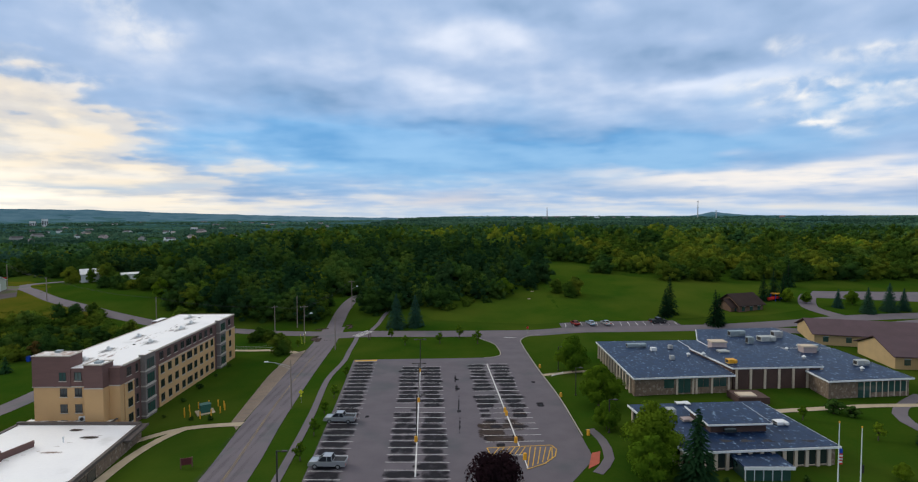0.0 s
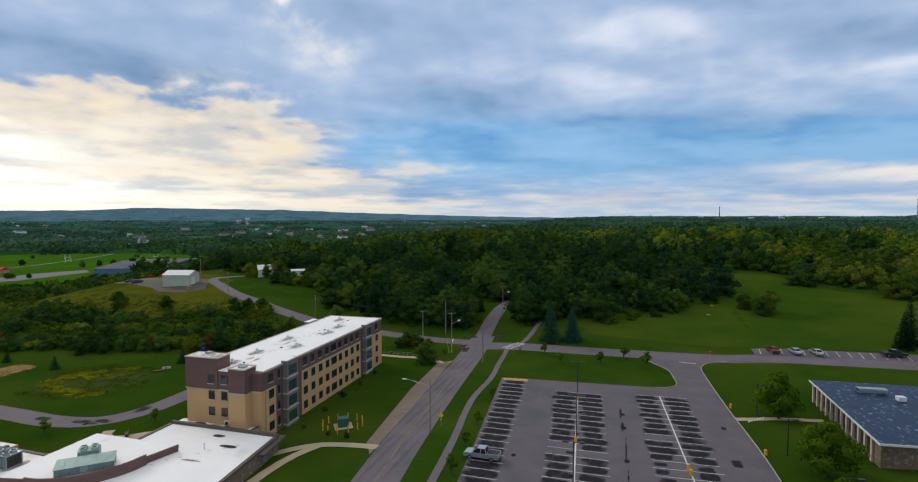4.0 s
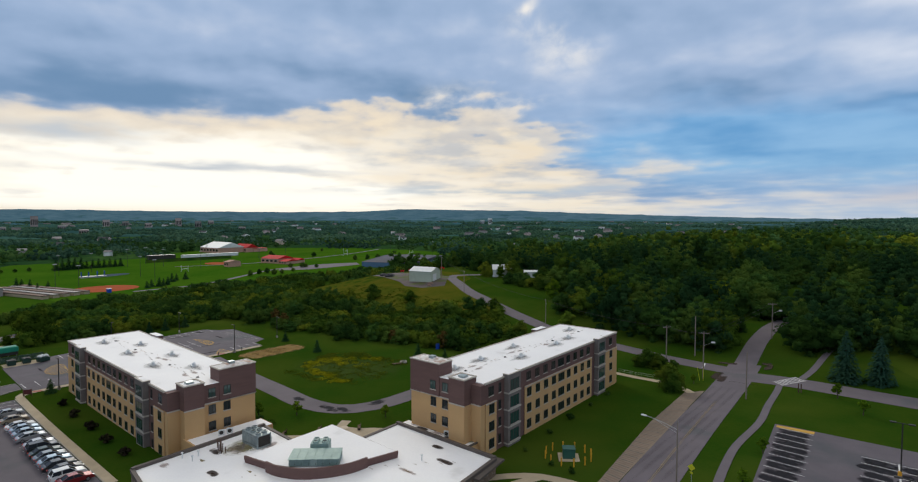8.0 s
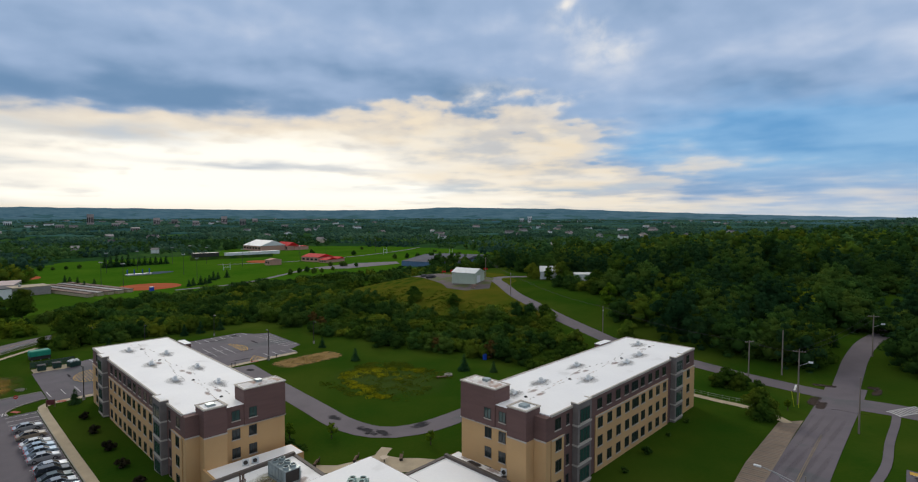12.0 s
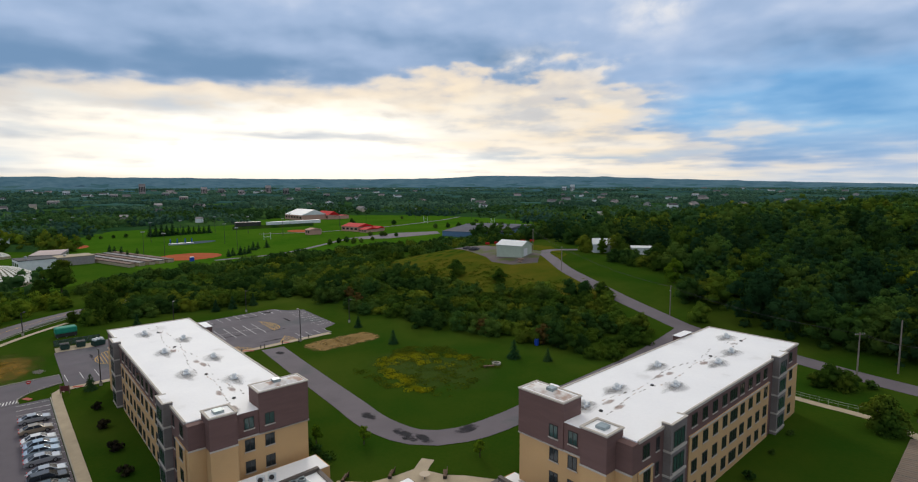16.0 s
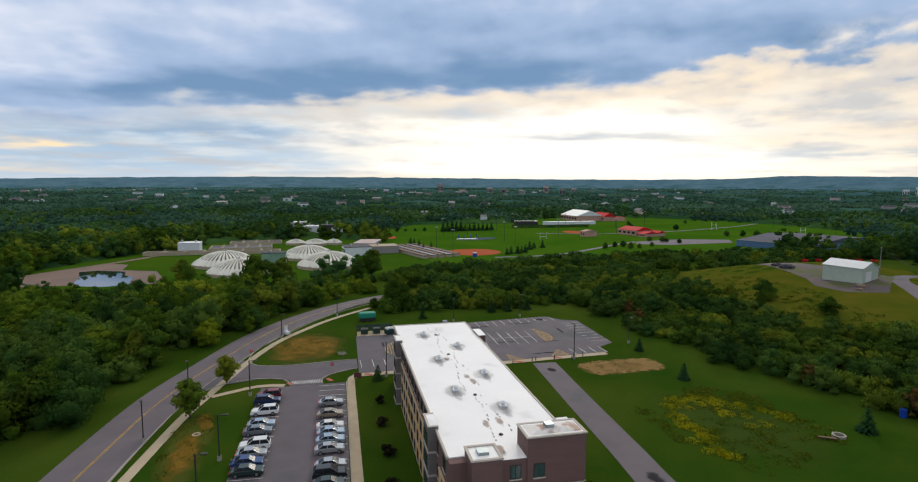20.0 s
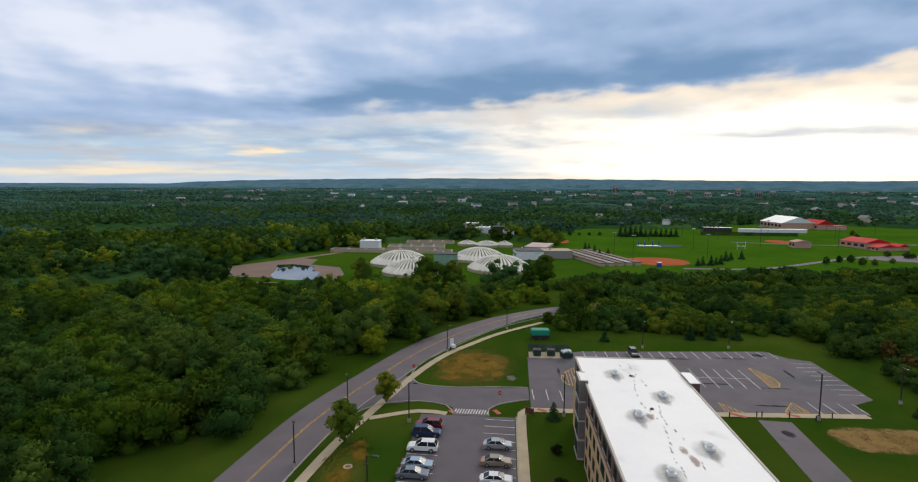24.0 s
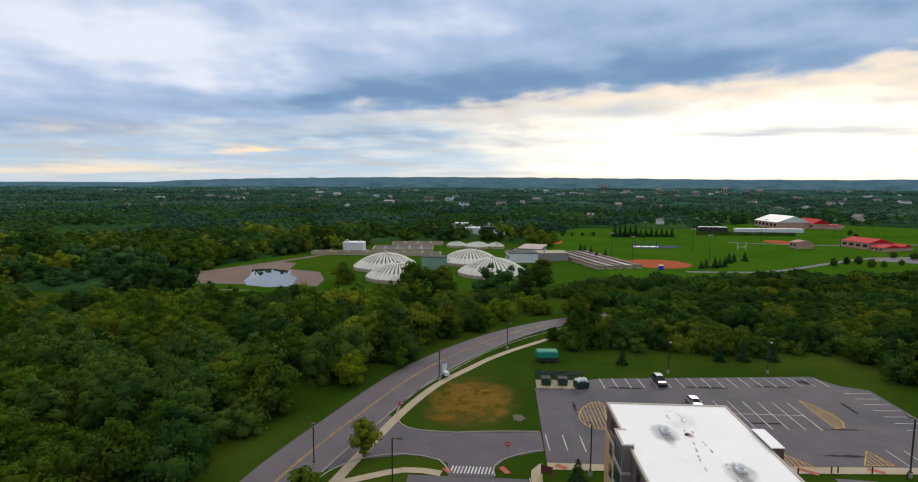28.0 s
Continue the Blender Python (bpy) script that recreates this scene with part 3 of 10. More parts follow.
# ---- mesh helpers ----
def finish(bm, name, mat, parent=None, smooth=False):
    bmesh.ops.recalc_face_normals(bm, faces=bm.faces)
    me = bpy.data.meshes.new(name)
    bm.to_mesh(me)
    bm.free()
    for m in mat if isinstance(mat, (list, tuple)) else (mat,):
        me.materials.append(m)
    if smooth:
        me.polygons.foreach_set("use_smooth", [True] * len(me.polygons))
    ob = new(name, me)
    ob.parent = parent
    return ob


def part(name, bm, mat, parent, label="", smooth=False):
    return tagged(finish(bm, name, mat, parent, smooth), label)


def thing(name, label, category, group="", kind="", at=(0, 0, 0), rz=0.0):
    ob = new(name)
    ob.matrix_world = pose(*at, 0, 0, rz)
    return tagged(ob, label, category, group, kind)


def raw(name, verts, faces, mat, parent=None, smooth=False):
    me = bpy.data.meshes.new(name)
    me.from_pydata(verts, [], faces)
    for m in mat if isinstance(mat, (list, tuple)) else (mat,):
        me.materials.append(m)
    if smooth:
        me.polygons.foreach_set("use_smooth", [True] * len(me.polygons))
    ob = new(name, me)
    ob.parent = parent
    return ob


def box(bm, x0, x1, y0, y1, z0, z1, f=None, bevel=0.0):
    pts = [(x, y, z) for z in (z0, z1) for x, y in ((x0, y0), (x1, y0), (x1, y1), (x0, y1))]
    vs = [bm.verts.new(f(*p) if f else p) for p in pts]
    fs = [bm.faces.new([vs[i] for i in q]) for q in ((0, 3, 2, 1), (4, 5, 6, 7), (0, 1, 5, 4), (1, 2, 6, 5), (2, 3, 7, 6), (3, 0, 4, 7))]
    if bevel:
        es = list({e for q in fs for e in q.edges})
        bmesh.ops.bevel(bm, geom=es, offset=bevel, segments=1, affect="EDGES")
    return bm


def prism(bm, pts, z0, z1, f=None):
    n = len(pts)
    lo = [bm.verts.new(f(*p, z0) if f else (*p, z0)) for p in pts]
    hi = [bm.verts.new(f(*p, z1) if f else (*p, z1)) for p in pts]
    bm.faces.new(lo[::-1])
    bm.faces.new(hi)
    for i in range(n):
        bm.faces.new((lo[i], lo[(i + 1) % n], hi[(i + 1) % n], hi[i]))
    return bm


def tube(bm, a, b, r0, r1=None, n=8):
    """A tapered round bar from a to b."""
    a, b = Vector(a), Vector(b)
    q = (b - a).to_track_quat("Z", "Y")
    r1 = r0 if r1 is None else r1
    rings = [[bm.verts.new(p + q @ Vector((r * math.cos(6.2832 * k / n), r * math.sin(6.2832 * k / n), 0))) for k in range(n)] for p, r in ((a, r0), (b, r1))]
    bm.faces.new(rings[0][::-1])
    bm.faces.new(rings[1])
    for k in range(n):
        bm.faces.new((rings[0][k], rings[0][(k + 1) % n], rings[1][(k + 1) % n], rings[1][k]))
    return bm


def ring(bm, cx, cy, r0, r1, z0, z1, n=16):
    vs = [[bm.verts.new((cx + r * math.cos(6.2832 * k / n), cy + r * math.sin(6.2832 * k / n), z)) for r, z in ((r0, z0), (r1, z0), (r1, z1), (r0, z1))] for k in range(n)]
    for k in range(n):
        a, b = vs[k], vs[(k + 1) % n]
        for i in range(4):
            bm.faces.new((a[i], b[i], b[(i + 1) % 4], a[(i + 1) % 4]))
    return bm


def B():
    return bmesh.new()


# ---- terrain ----
def sstep(t):
    t = np.clip(t, 0, 1)
    return t * t * (3 - 2 * t)


def land(x, y):
    """Height of the ground, in metres over the big car park."""
    z = -2 * sstep((-22 - x) / 40) - 1.3 * sstep((-70 - x) / 80) - 7.5 * sstep((-205 - x) / 130)
    z = z + 1.0 * sstep((x - 24) / 20)
    z = z + (6 + 5.5 * sstep((-60 - x) / 80)) * sstep((y - 168) / 85) * sstep((x + 330) / 110)
    z = z + 8 * sstep((y - 240) / 100) * sstep((x + 185) / 70)
    d = np.hypot(x, y)
    z = z + 16 * sstep((d - 900) / 3600)
    a = np.degrees(np.arctan2(-x, y))
    rim = np.interp(a, (-32, -27, -24.2, -21, -18, 1, 12, 20, 28, 35, 40, 47, 49.5, 58, 67, 76, 85, 96, 104, 111, 119, 122),
                    (-0.15, 0.05, 0.35, -0.3, -0.45, -0.3, -0.1, 0.1, 0.35, 0.6, 0.65, 0.74, 0.5, 0.4, 0.42, 0.5, 0.58, 0.6, 0.5, 0.4, 0.15, -0.1))
    crest = 38.5 + 4650 * np.tan(np.radians(rim + 0.02 * np.sin(a * 1.7) + 0.015 * np.sin(a * 3.1 + 1)))
    return z + (crest - z) * sstep((d - 3900) / 750)


def ground_z(x, y):
    return float(land(x, y))


def axis_line(lo, hi, step, far):
    mid = list(np.arange(lo, hi + 0.01, step))
    out, s, v = [], step, hi
    while v < far:
        s *= 1.22
        v += min(s, 260)
        out.append(v)
    neg, s, v = [], step, lo
    while v > -far:
        s *= 1.22
        v -= min(s, 260)
        neg.append(v)
    return np.array(neg[::-1] + mid + out)


def build_ground():
    xs, ys = axis_line(-330, 160, 4.5, 4750), axis_line(-60, 320, 4.5, 4750)
    gx, gy = np.meshgrid(xs, ys)
    gz = land(gx, gy)
    n, m = len(xs), len(ys)
    verts = np.stack([gx, gy, gz], -1).reshape(-1, 3).tolist()
    faces = [(j * n + i, j * n + i + 1, (j + 1) * n + i + 1, (j + 1) * n + i) for j in range(m - 1) for i in range(n - 1)]
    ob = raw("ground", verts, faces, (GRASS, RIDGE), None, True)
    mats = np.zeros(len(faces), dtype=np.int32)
    # Past 3300 m the ground takes the haze-blue ridge colour.
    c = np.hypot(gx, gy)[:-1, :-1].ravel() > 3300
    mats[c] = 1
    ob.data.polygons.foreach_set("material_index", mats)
    return tagged(ob, "mown green grass over gently sloping ground", "ground", "", "structure")


build_ground()


def spline(pts, step=3.0):
    """Points along a smooth line through pts."""
    p = [np.array(q, float) for q in pts]
    p = [2 * p[0] - p[1]] + p + [2 * p[-1] - p[-2]]
    out = []
    for a, b, c, d in zip(p, p[1:], p[2:], p[3:]):
        n = max(2, int(np.hypot(*(c - b)) / step))
        for k in range(n):
            t = k / n
            out.append(0.5 * (2 * b + (c - a) * t + (2 * a - 5 * b + 4 * c - d) * t * t + (3 * b - a - 3 * c + d) * t ** 3))
    return out + [p[-2]]


def offset(line, d):
    """The line moved d metres to its left."""
    line = [np.array(q, float) for q in line]
    out = []
    for i, q in enumerate(line):
        t = line[min(i + 1, len(line) - 1)] - line[max(i - 1, 0)]
        t = t / np.hypot(*t)
        out.append(q + d * np.array([-t[1], t[0]]))
    return out


def ribbon(name, pts, width, dz, mat, label, category="road", thick=0.0, kind="structure", parent=None, across=3, step=3.0):
    """A strip that follows the ground along a smooth line; with thick it stands up from it."""
    line = spline(pts, step)
    rows = [offset(line, width * (k / across - 0.5)) for k in range(across + 1)]
    verts, faces = [], []
    for i in range(len(line)):
        for r in rows:
            verts.append((r[i][0], r[i][1], ground_z(*r[i]) + dz))
    w = across + 1
    for i in range(len(line) - 1):
        for k in range(across):
            faces.append((i * w + k + 1, i * w + k, (i + 1) * w + k, (i + 1) * w + k + 1))
    if thick:
        n = len(verts)
        verts += [(x, y, z - thick) for x, y, z in verts]
        for i in range(len(line) - 1):
            for k in (0, across):
                a, b = i * w + k, (i + 1) * w + k
                faces.append((a, b, b + n, a + n))
        for i in (0, len(line) - 1):
            for k in range(across):
                a = i * w + k
                faces.append((a, a + 1, a + 1 + n, a + n))
    ob = raw(name, verts, faces, mat, parent)
    return tagged(ob, label, category, "", kind) if parent is None else ob


def sheet(name, pts, dz, mat, label, category="pavement", cell=4.0, parent=None, kind="structure"):
    """A flat-lying area with the given outline, laid over the ground."""
    bm = B()
    vs = [bm.verts.new((*p, 0)) for p in pts]
    bm.faces.new(vs)
    for ax in (0, 1):
        lo, hi = min(p[ax] for p in pts), max(p[ax] for p in pts)
        c = lo + cell
        while c < hi - 0.01:
            no = Vector((1, 0, 0)) if ax == 0 else Vector((0, 1, 0))
            bmesh.ops.bisect_plane(bm, geom=bm.verts[:] + bm.edges[:] + bm.faces[:], plane_co=no * c, plane_no=no)
            c += cell
    for v in bm.verts:
        v.co.z = ground_z(v.co.x, v.co.y) + dz
    bmesh.ops.recalc_face_normals(bm, faces=bm.faces)
    if bm.faces and sum(f.normal.z for f in bm.faces) < 0:
        bmesh.ops.reverse_faces(bm, faces=bm.faces)
    me = bpy.data.meshes.new(name)
    bm.to_mesh(me)
    bm.free()
    me.materials.append(mat)
    ob = new(name, me)
    ob.parent = parent
    return tagged(ob, label, category, "", kind) if parent is None else tagged(ob, label)


def kerb(pts, label="pale concrete kerb edging the asphalt", width=0.18, step=2.0):
    return ribbon("kerb", pts, width, 0.16, KERB, label, "kerb", 0.3, across=1, step=step)


def stripe(parent, a, b, width, mat=None, dz=0.085, name="parking_line"):
    """One painted line from a to b."""
    a, b = np.array(a, float), np.array(b, float)
    t = (b - a) / np.hypot(*(b - a))
    s = np.array([-t[1], t[0]]) * width / 2
    n = max(1, int(np.hypot(*(b - a)) / 4))
    verts, faces = [], []
    for k in range(n + 1):
        c = a + (b - a) * k / n
        for q in (c + s, c - s):
            verts.append((q[0], q[1], ground_z(*q) + dz))
    faces = [(2 * k, 2 * k + 1, 2 * k + 3, 2 * k + 2) for k in range(n)]
    return raw(name, verts, faces, mat or WHITEPAINT, parent)


# ---- roads and car parks ----
MAIN = [(-22, -420), (-25, -200), (-27.4, -60), (-29, 20), (-30.0, 60), (-31.4, 92), (-34.0, 115), (-36.7, 145), (-38.6, 172), (-39.4, 188), (-39.9, 197)]
main_road = ribbon("road", MAIN, 7.5, 0.06, ROADTOP, "worn grey asphalt road with a yellow centre line")
ribbon("road", [(-39.7, 194), (-40.8, 206), (-41.8, 220), (-41.6, 236), (-39, 252)], 5.2, 0.055, ROADTOP, "narrow asphalt road running into the trees")
CROSS = [(-41, 187.8), (-28, 187.6), (-10, 187.5), (10, 187.9), (30, 188.6), (55, 189.6), (85, 191.5), (112, 196), (150, 204), (230, 210)]
ribbon("road", CROSS, 6.6, 0.05, ROADTOP, "narrow grey asphalt road beside the lawn")
HILL = [(-40, 190.5), (-57, 194.4), (-76, 197.5), (-95.5, 200.2), (-108.4, 205), (-126.4, 212.2), (-145, 221.0), (-159.4, 228.2), (-176, 239.5), (-186, 247), (-190, 256), (-182, 268)]
ribbon("road", HILL, 4.8, 0.055, ROADTOP, "narrow asphalt road climbing the hill")
LOOP = [(-164, 116), (-140, 114.2), (-120, 112.6), (-108, 111.6), (-99, 113.4), (-94.5, 119.5), (-93.6, 130), (-95, 148), (-96.5, 175), (-97.5, 200)]
ribbon("road", LOOP, 5.6, 0.06, ROADTOP, "grey asphalt service drive with dark repair patches")
WEST = [(-29.5, 29.6), (-44, 29.8), (-60, 30), (-100, 31), (-125, 31.8), (-146, 33.4), (-161, 35.6), (-178, 40.4), (-197, 46.4), (-212, 53.2), (-228, 61.8), (-242, 70.5), (-256, 81), (-268, 93), (-282, 112)]
west_road = ribbon("road", WEST, 9.6, 0.06, ROADTOP, "curving two-lane asphalt road with a yellow centre line")
BIGLOT = [(-25.6, 158.8), (2.5, 160.4), (11.3, 161.2), (13.4, 162.8), (14.2, 165.2), (14.0, 169.6), (13.1, 176), (10.5, 180), (7.3, 184.6), (24.2, 185.2), (22.6, 183), (21.2, 180), (21.5, 170), (22.6, 150), (24.2, 128), (24.6, 99), (19.5, 91), (19.0, 50), (-17.5, 50), (-19.6, 92), (-22.4, 125)]
big_lot = sheet("car_park", BIGLOT, 0.05, ASPHALT, "grey asphalt car park with white bay lines", "car park")
FARLOT = [(-163.9, 73), (-195.8, 73.4), (-202, 87), (-206.8, 133), (-201.6, 136.4), (-199.6, 140.8), (-176, 140), (-172.8, 134.6), (-168.6, 134.8), (-166.2, 108)]
far_lot = sheet("car_park", FARLOT, 0.055, ASPHALT, "grey asphalt car park beside the wood", "car park")
WLOT = [(-160.8, 53), (-160.8, 70), (-98, 70), (-98, 53)]
west_lot = sheet("car_park", WLOT, 0.05, ASPHALT, "long asphalt car park with two rows of cars", "car park")
ACCESS = [(-160.9, 58.6), (-164.5, 58.4), (-166.6, 52.5), (-164.6, 45.5), (-160.5, 40), (-181, 46), (-177, 49.4), (-175, 52), (-174.4, 59), (-175.6, 72.9), (-169.2, 72.9), (-166.6, 67.2), (-163.6, 65.2), (-160.9, 65.2)]
sheet("road", ACCESS, 0.058, ASPHALT, "asphalt access between road and car parks", "road")

# yellow centre lines
for road, line, n in ((main_road, MAIN, 1), (west_road, WEST, 1)):
    for d in (-0.13, 0.13):
        pts = offset(spline(line, 3), d)
        pts = [p for p in pts if -300 < p[0] and p[1] < (176 if road is main_road else 200)]
        ribbon("centre_line", pts[::4], 0.10, 0.09, FADEDYELLOW if road is main_road else YELLOWPAINT, "", parent=road, across=1)
# kerbs
kerb([(9.5, 160.9), (11.4, 161.2), (13.4, 162.8), (14.2, 165.2), (14.0, 169.6), (13.1, 176), (10.5, 180), (7.3, 184.4)])
kerb([(28, 186.0), (24.4, 185), (22.2, 182.6), (21.2, 179.4), (21.3, 175), (21.5, 170), (22.6, 150), (24.2, 128), (24.7, 108)])
kerb(offset(spline(WEST, 3), -4.9)[20:-4:3])
kerb([(-110, 36.6), (-130, 37.2), (-146, 38.4), (-158, 40.2), (-163, 43.2), (-165.4, 46.5), (-166.6, 51.5), (-165.2, 57), (-161.4, 58.8)])
kerb([(-174.4, 59.5), (-175, 52.4), (-177, 49.2), (-182, 47.6), (-191, 49.4), (-206, 56.6), (-219, 63.2), (-232, 71.5), (-250, 85)])
kerb([(-174.5, 59), (-175.4, 66), (-175.8, 72.8)])
kerb([(-161.2, 65.3), (-164, 65.2), (-166.6, 67.2), (-168.8, 71), (-169, 72.6)])
kerb([(-161.0, 70.2), (-140, 70.2), (-98, 70.2)])

# paths
ribbon("footpath", [(-22.6, 70), (-23.4, 92), (-25.6, 118), (-27.6, 134), (-28.4, 144), (-28.0, 158), (-29, 170), (-29.4, 180), (-29.9, 186)], 1.35, 0.07, ROADTOP, "narrow grey asphalt footpath beside the road", "footpath")
ribbon("footpath", [(-26.6, 190.8), (-25.4, 198), (-24.6, 210), (-23.4, 222)], 1.5, 0.07, ROADTOP, "narrow asphalt path up to the trees", "footpath")
ribbon("footpath", [(-120, 38.2), (-146.7, 40.9), (-157, 42.9), (-165, 44.6), (-182.5, 48.8), (-196, 53.6), (-206, 59.4), (-217, 66.2), (-234.5, 79.6)], 1.7, 0.075, CONCRETE, "pale concrete footpath along the road", "footpath")
ribbon("footpath", [(-163.2, 73.0), (-163, 71.3), (-140, 71.1), (-98, 71.0)], 1.6, 0.08, CONCRETE, "pale concrete footpath between grass and car park", "footpath")
ribbon("footpath", [(-164.6, 73), (-165, 92), (-166, 108), (-167.6, 134)], 1.9, 0.09, CONCRETE, "pale concrete footpath along the car park edge", "footpath")
ribbon("footpath", [(-158, 44), (-162, 52.2), (-161.4, 57.6)], 1.5, 0.085, CONCRETE, "pale concrete path across the traffic island", "footpath")
ribbon("footpath", [(-37.8, 114.9), (-43, 115.2), (-48.8, 114.6), (-52.5, 112.2), (-55, 109.4)], 1.9, 0.08, CONCRETE, "curved pale concrete footpath to the entrance", "footpath")
ribbon("footpath", [(-48.6, 114.4), (-50.6, 110), (-51.6, 103), (-51.0, 92), (-49, 80)], 1.9, 0.085, CONCRETE, "curved pale concrete footpath beside the wall", "footpath")
ribbon("footpath", [(-66, 176.2), (-58.9, 176.0), (-52.8, 175.5), (-46.3, 172.2), (-44.4, 170)], 1.8, 0.08, CONCRETE, "pale concrete footpath behind the building", "footpath")
ribbon("footpath", [(62, 117.2), (72, 118.8), (84, 120.6), (96, 121)], 1.8, 0.08, CONCRETE, "pale concrete footpath between low buildings", "footpath")
ribbon("footpath", [(-91.6, 110.4), (-89.6, 107.4), (-86.6, 104.6)], 2.0, 0.08, CONCRETE, "short concrete path from the drive to the terrace", "footpath")
apron = sheet("verge_paving", [(-37.8, 112), (-40.6, 116.5), (-42.0, 127), (-44.6, 147), (-46.0, 170), (-42.6, 173.4), (-42.3, 168), (-40.8, 150), (-38.2, 118)], 0.075, APRON, "ribbed concrete verge paving beside the road", "pavement")
for k in range(76):
    t = k / 75
    a = np.array((-38.2, 116.2)) * (1 - t) + np.array((-42.3, 170.5)) * t - np.array((0.35, 0)) * math.sin(3.14 * t)
    b = np.array((-40.4, 117.0)) * (1 - t) + np.array((-45.8, 170.0)) * t - np.array((0.9, 0)) * math.sin(3.14 * t)
    stripe(apron, a, b, 0.22, DARKFASCIA if k % 3 == 0 else GRAVEL, 0.085, "joint")
sheet("terrace", [(-95.2, 97.4), (-91.8, 100.4), (-90.9, 104), (-90.6, 107.6), (-86.4, 109.4), (-84.4, 111.4), (-80, 114.4), (-79, 110), (-86, 102), (-93.6, 95)], 0.07, CONCRETE, "brick-coloured concrete terrace behind the low building", "terrace")

# ---- the two residence halls ----
def dorm(name, f, length, base, roof, label, bays, near_front):
    """u runs along the hall from its inner end, v across it from the outer long front, z up."""
    T = thing(name, label, "building")
    wid, split = 15.4, base + 8.9
    zt = roof - 0.12

    def bx(pname, mat, u0, u1, v0, v1, z0, z1, parent=None, lab=""):
        return part(pname, box(B(), u0, u1, v0, v1, z0, z1, f), mat, parent or T, lab)

    def window(u, v, z, w, h, face, mat=None, split_n=2):
        """A framed window on a wall: face 'v0' outer front, 'u0' inner end, 'v1' back, 'u1' far end."""
        bm, gl = B(), B()

        def slab(m, a0, a1, z0, z1, d0, d1):
            if face == "v0":
                box(m, a0, a1, v - d1, v - d0, z0, z1, f)
            elif face == "v1":
                box(m, a0, a1, v + d0, v + d1, z0, z1, f)
            elif face == "u0":
                box(m, u - d1, u - d0, a0, a1, z0, z1, f)
            else:
                box(m, u + d0, u + d1, a0, a1, z0, z1, f)
        c = u if face in ("v0", "v1") else v
        t = 0.07
        slab(bm, c - w / 2, c + w / 2, z, z + t, 0.0, 0.07)
        slab(bm, c - w / 2, c + w / 2, z + h - t, z + h, 0.0, 0.07)
        for k in range(split_n + 1):
            a = c - w / 2 + (w - t) * k / split_n
            slab(bm, a, a + t, z + t, z + h - t, 0.0, 0.06)
        slab(gl, c - w / 2 + 0.03, c + w / 2 - 0.03, z + 0.03, z + h - 0.03, -0.05, 0.025)
        W = part("window", gl, mat or GLASS, T)
        part("window_frame", bm, DARKMETAL, W)
        sl = B()
        slab(sl, c - w / 2 - 0.08, c + w / 2 + 0.08, z - 0.16, z - 0.01, 0.0, 0.11)
        part("window_sill", sl, PALETRIM, W)

    # main body: brown above, tan panels below
    bx("wall", BROWN, 2.4, length, 0.0, wid, base - 0.8, roof - 0.25, lab="dark brown clad upper wall")
    bx("roof", WHITEROOF, 2.4, length, 0.12, wid - 0.12, roof - 0.25, roof - 0.06, lab="white membrane roof with dirt stains")
    bm = B()
    for q in ((2.4, length + 0.1, -0.1, 0.14), (2.4, length + 0.1, wid - 0.14, wid + 0.1)):
        box(bm, q[0], q[1], q[2], q[3], roof - 0.3, roof + 0.06, f)
    box(bm, length - 0.14, length + 0.1, 0.14, wid - 0.14, roof - 0.3, roof + 0.06, f)
    part("parapet_cap", bm, PALETRIM, T)
    # outer front: three storeys of tan panel between the bays
    (b0, b1), (c0, c1) = bays
    def panel(u0, u1, z1=split):
        bx("wall_panel", TAN, u0, u1, -0.16, -0.003, base - 0.8, z1, lab="tan rendered wall panel")
        bx("string_course", PALETRIM, u0 - 0.04, u1 + 0.04, -0.24, -0.162, z1 - 0.18, z1 + 0.02)
    panel(near_front, b0 - 2.5)
    panel(b1 + 2.7, c0 - 1.6, split + 0.15)
    panel(c1 + 1.2, length - 0.05)
    st = (roof - base - 0.4) / 4
    m0, m1 = b1 + 2.7, c0 - 1.6
    nw = 9
    for k in range(nw):
        u = m0 + (m1 - m0) * (k + 0.47) / nw
        for fl in range(4):
            window(u, -0.16 if fl < 3 else 0, base + fl * st + 0.95, 2.45 if k == 4 else 1.5, 1.65, "v0", GLASS, 3 if k == 4 else 2)
    for u in (near_front + 1.7, (c1 + 1.2 + length) / 2):
        for fl in range(4):
            window(u, -0.16 if fl < 3 else 0, base + fl * st + 0.95, 1.5, 1.65, "v0")
    for fl in range(4):
        window(b0 - 1.35, 0, base + fl * st + 0.95, 0.75, 1.65, "v0", GLASS, 1)
    for u0, u1 in bays:
        bx("stone_bay", GREYSTONE, u0, u1, -0.95, -0.003, base - 0.8, roof + 0.35, lab="grey split-stone window bay")
        bx("bay_roof", WHITEROOF, u0 + 0.2, u1 - 0.2, -0.75, 0.3, roof + 0.352, roof + 0.40)
        bx("bay_cap", PALETRIM, u0 - 0.08, u1 + 0.08, -1.03, -0.75, roof + 0.352, roof + 0.46)
        bx("bay_cap", PALETRIM, u0 - 0.08, u0 + 0.2, -0.748, 0.3, roof + 0.352, roof + 0.46)
        bx("bay_cap", PALETRIM, u1 - 0.2, u1 + 0.08, -0.748, 0.3, roof + 0.352, roof + 0.46)
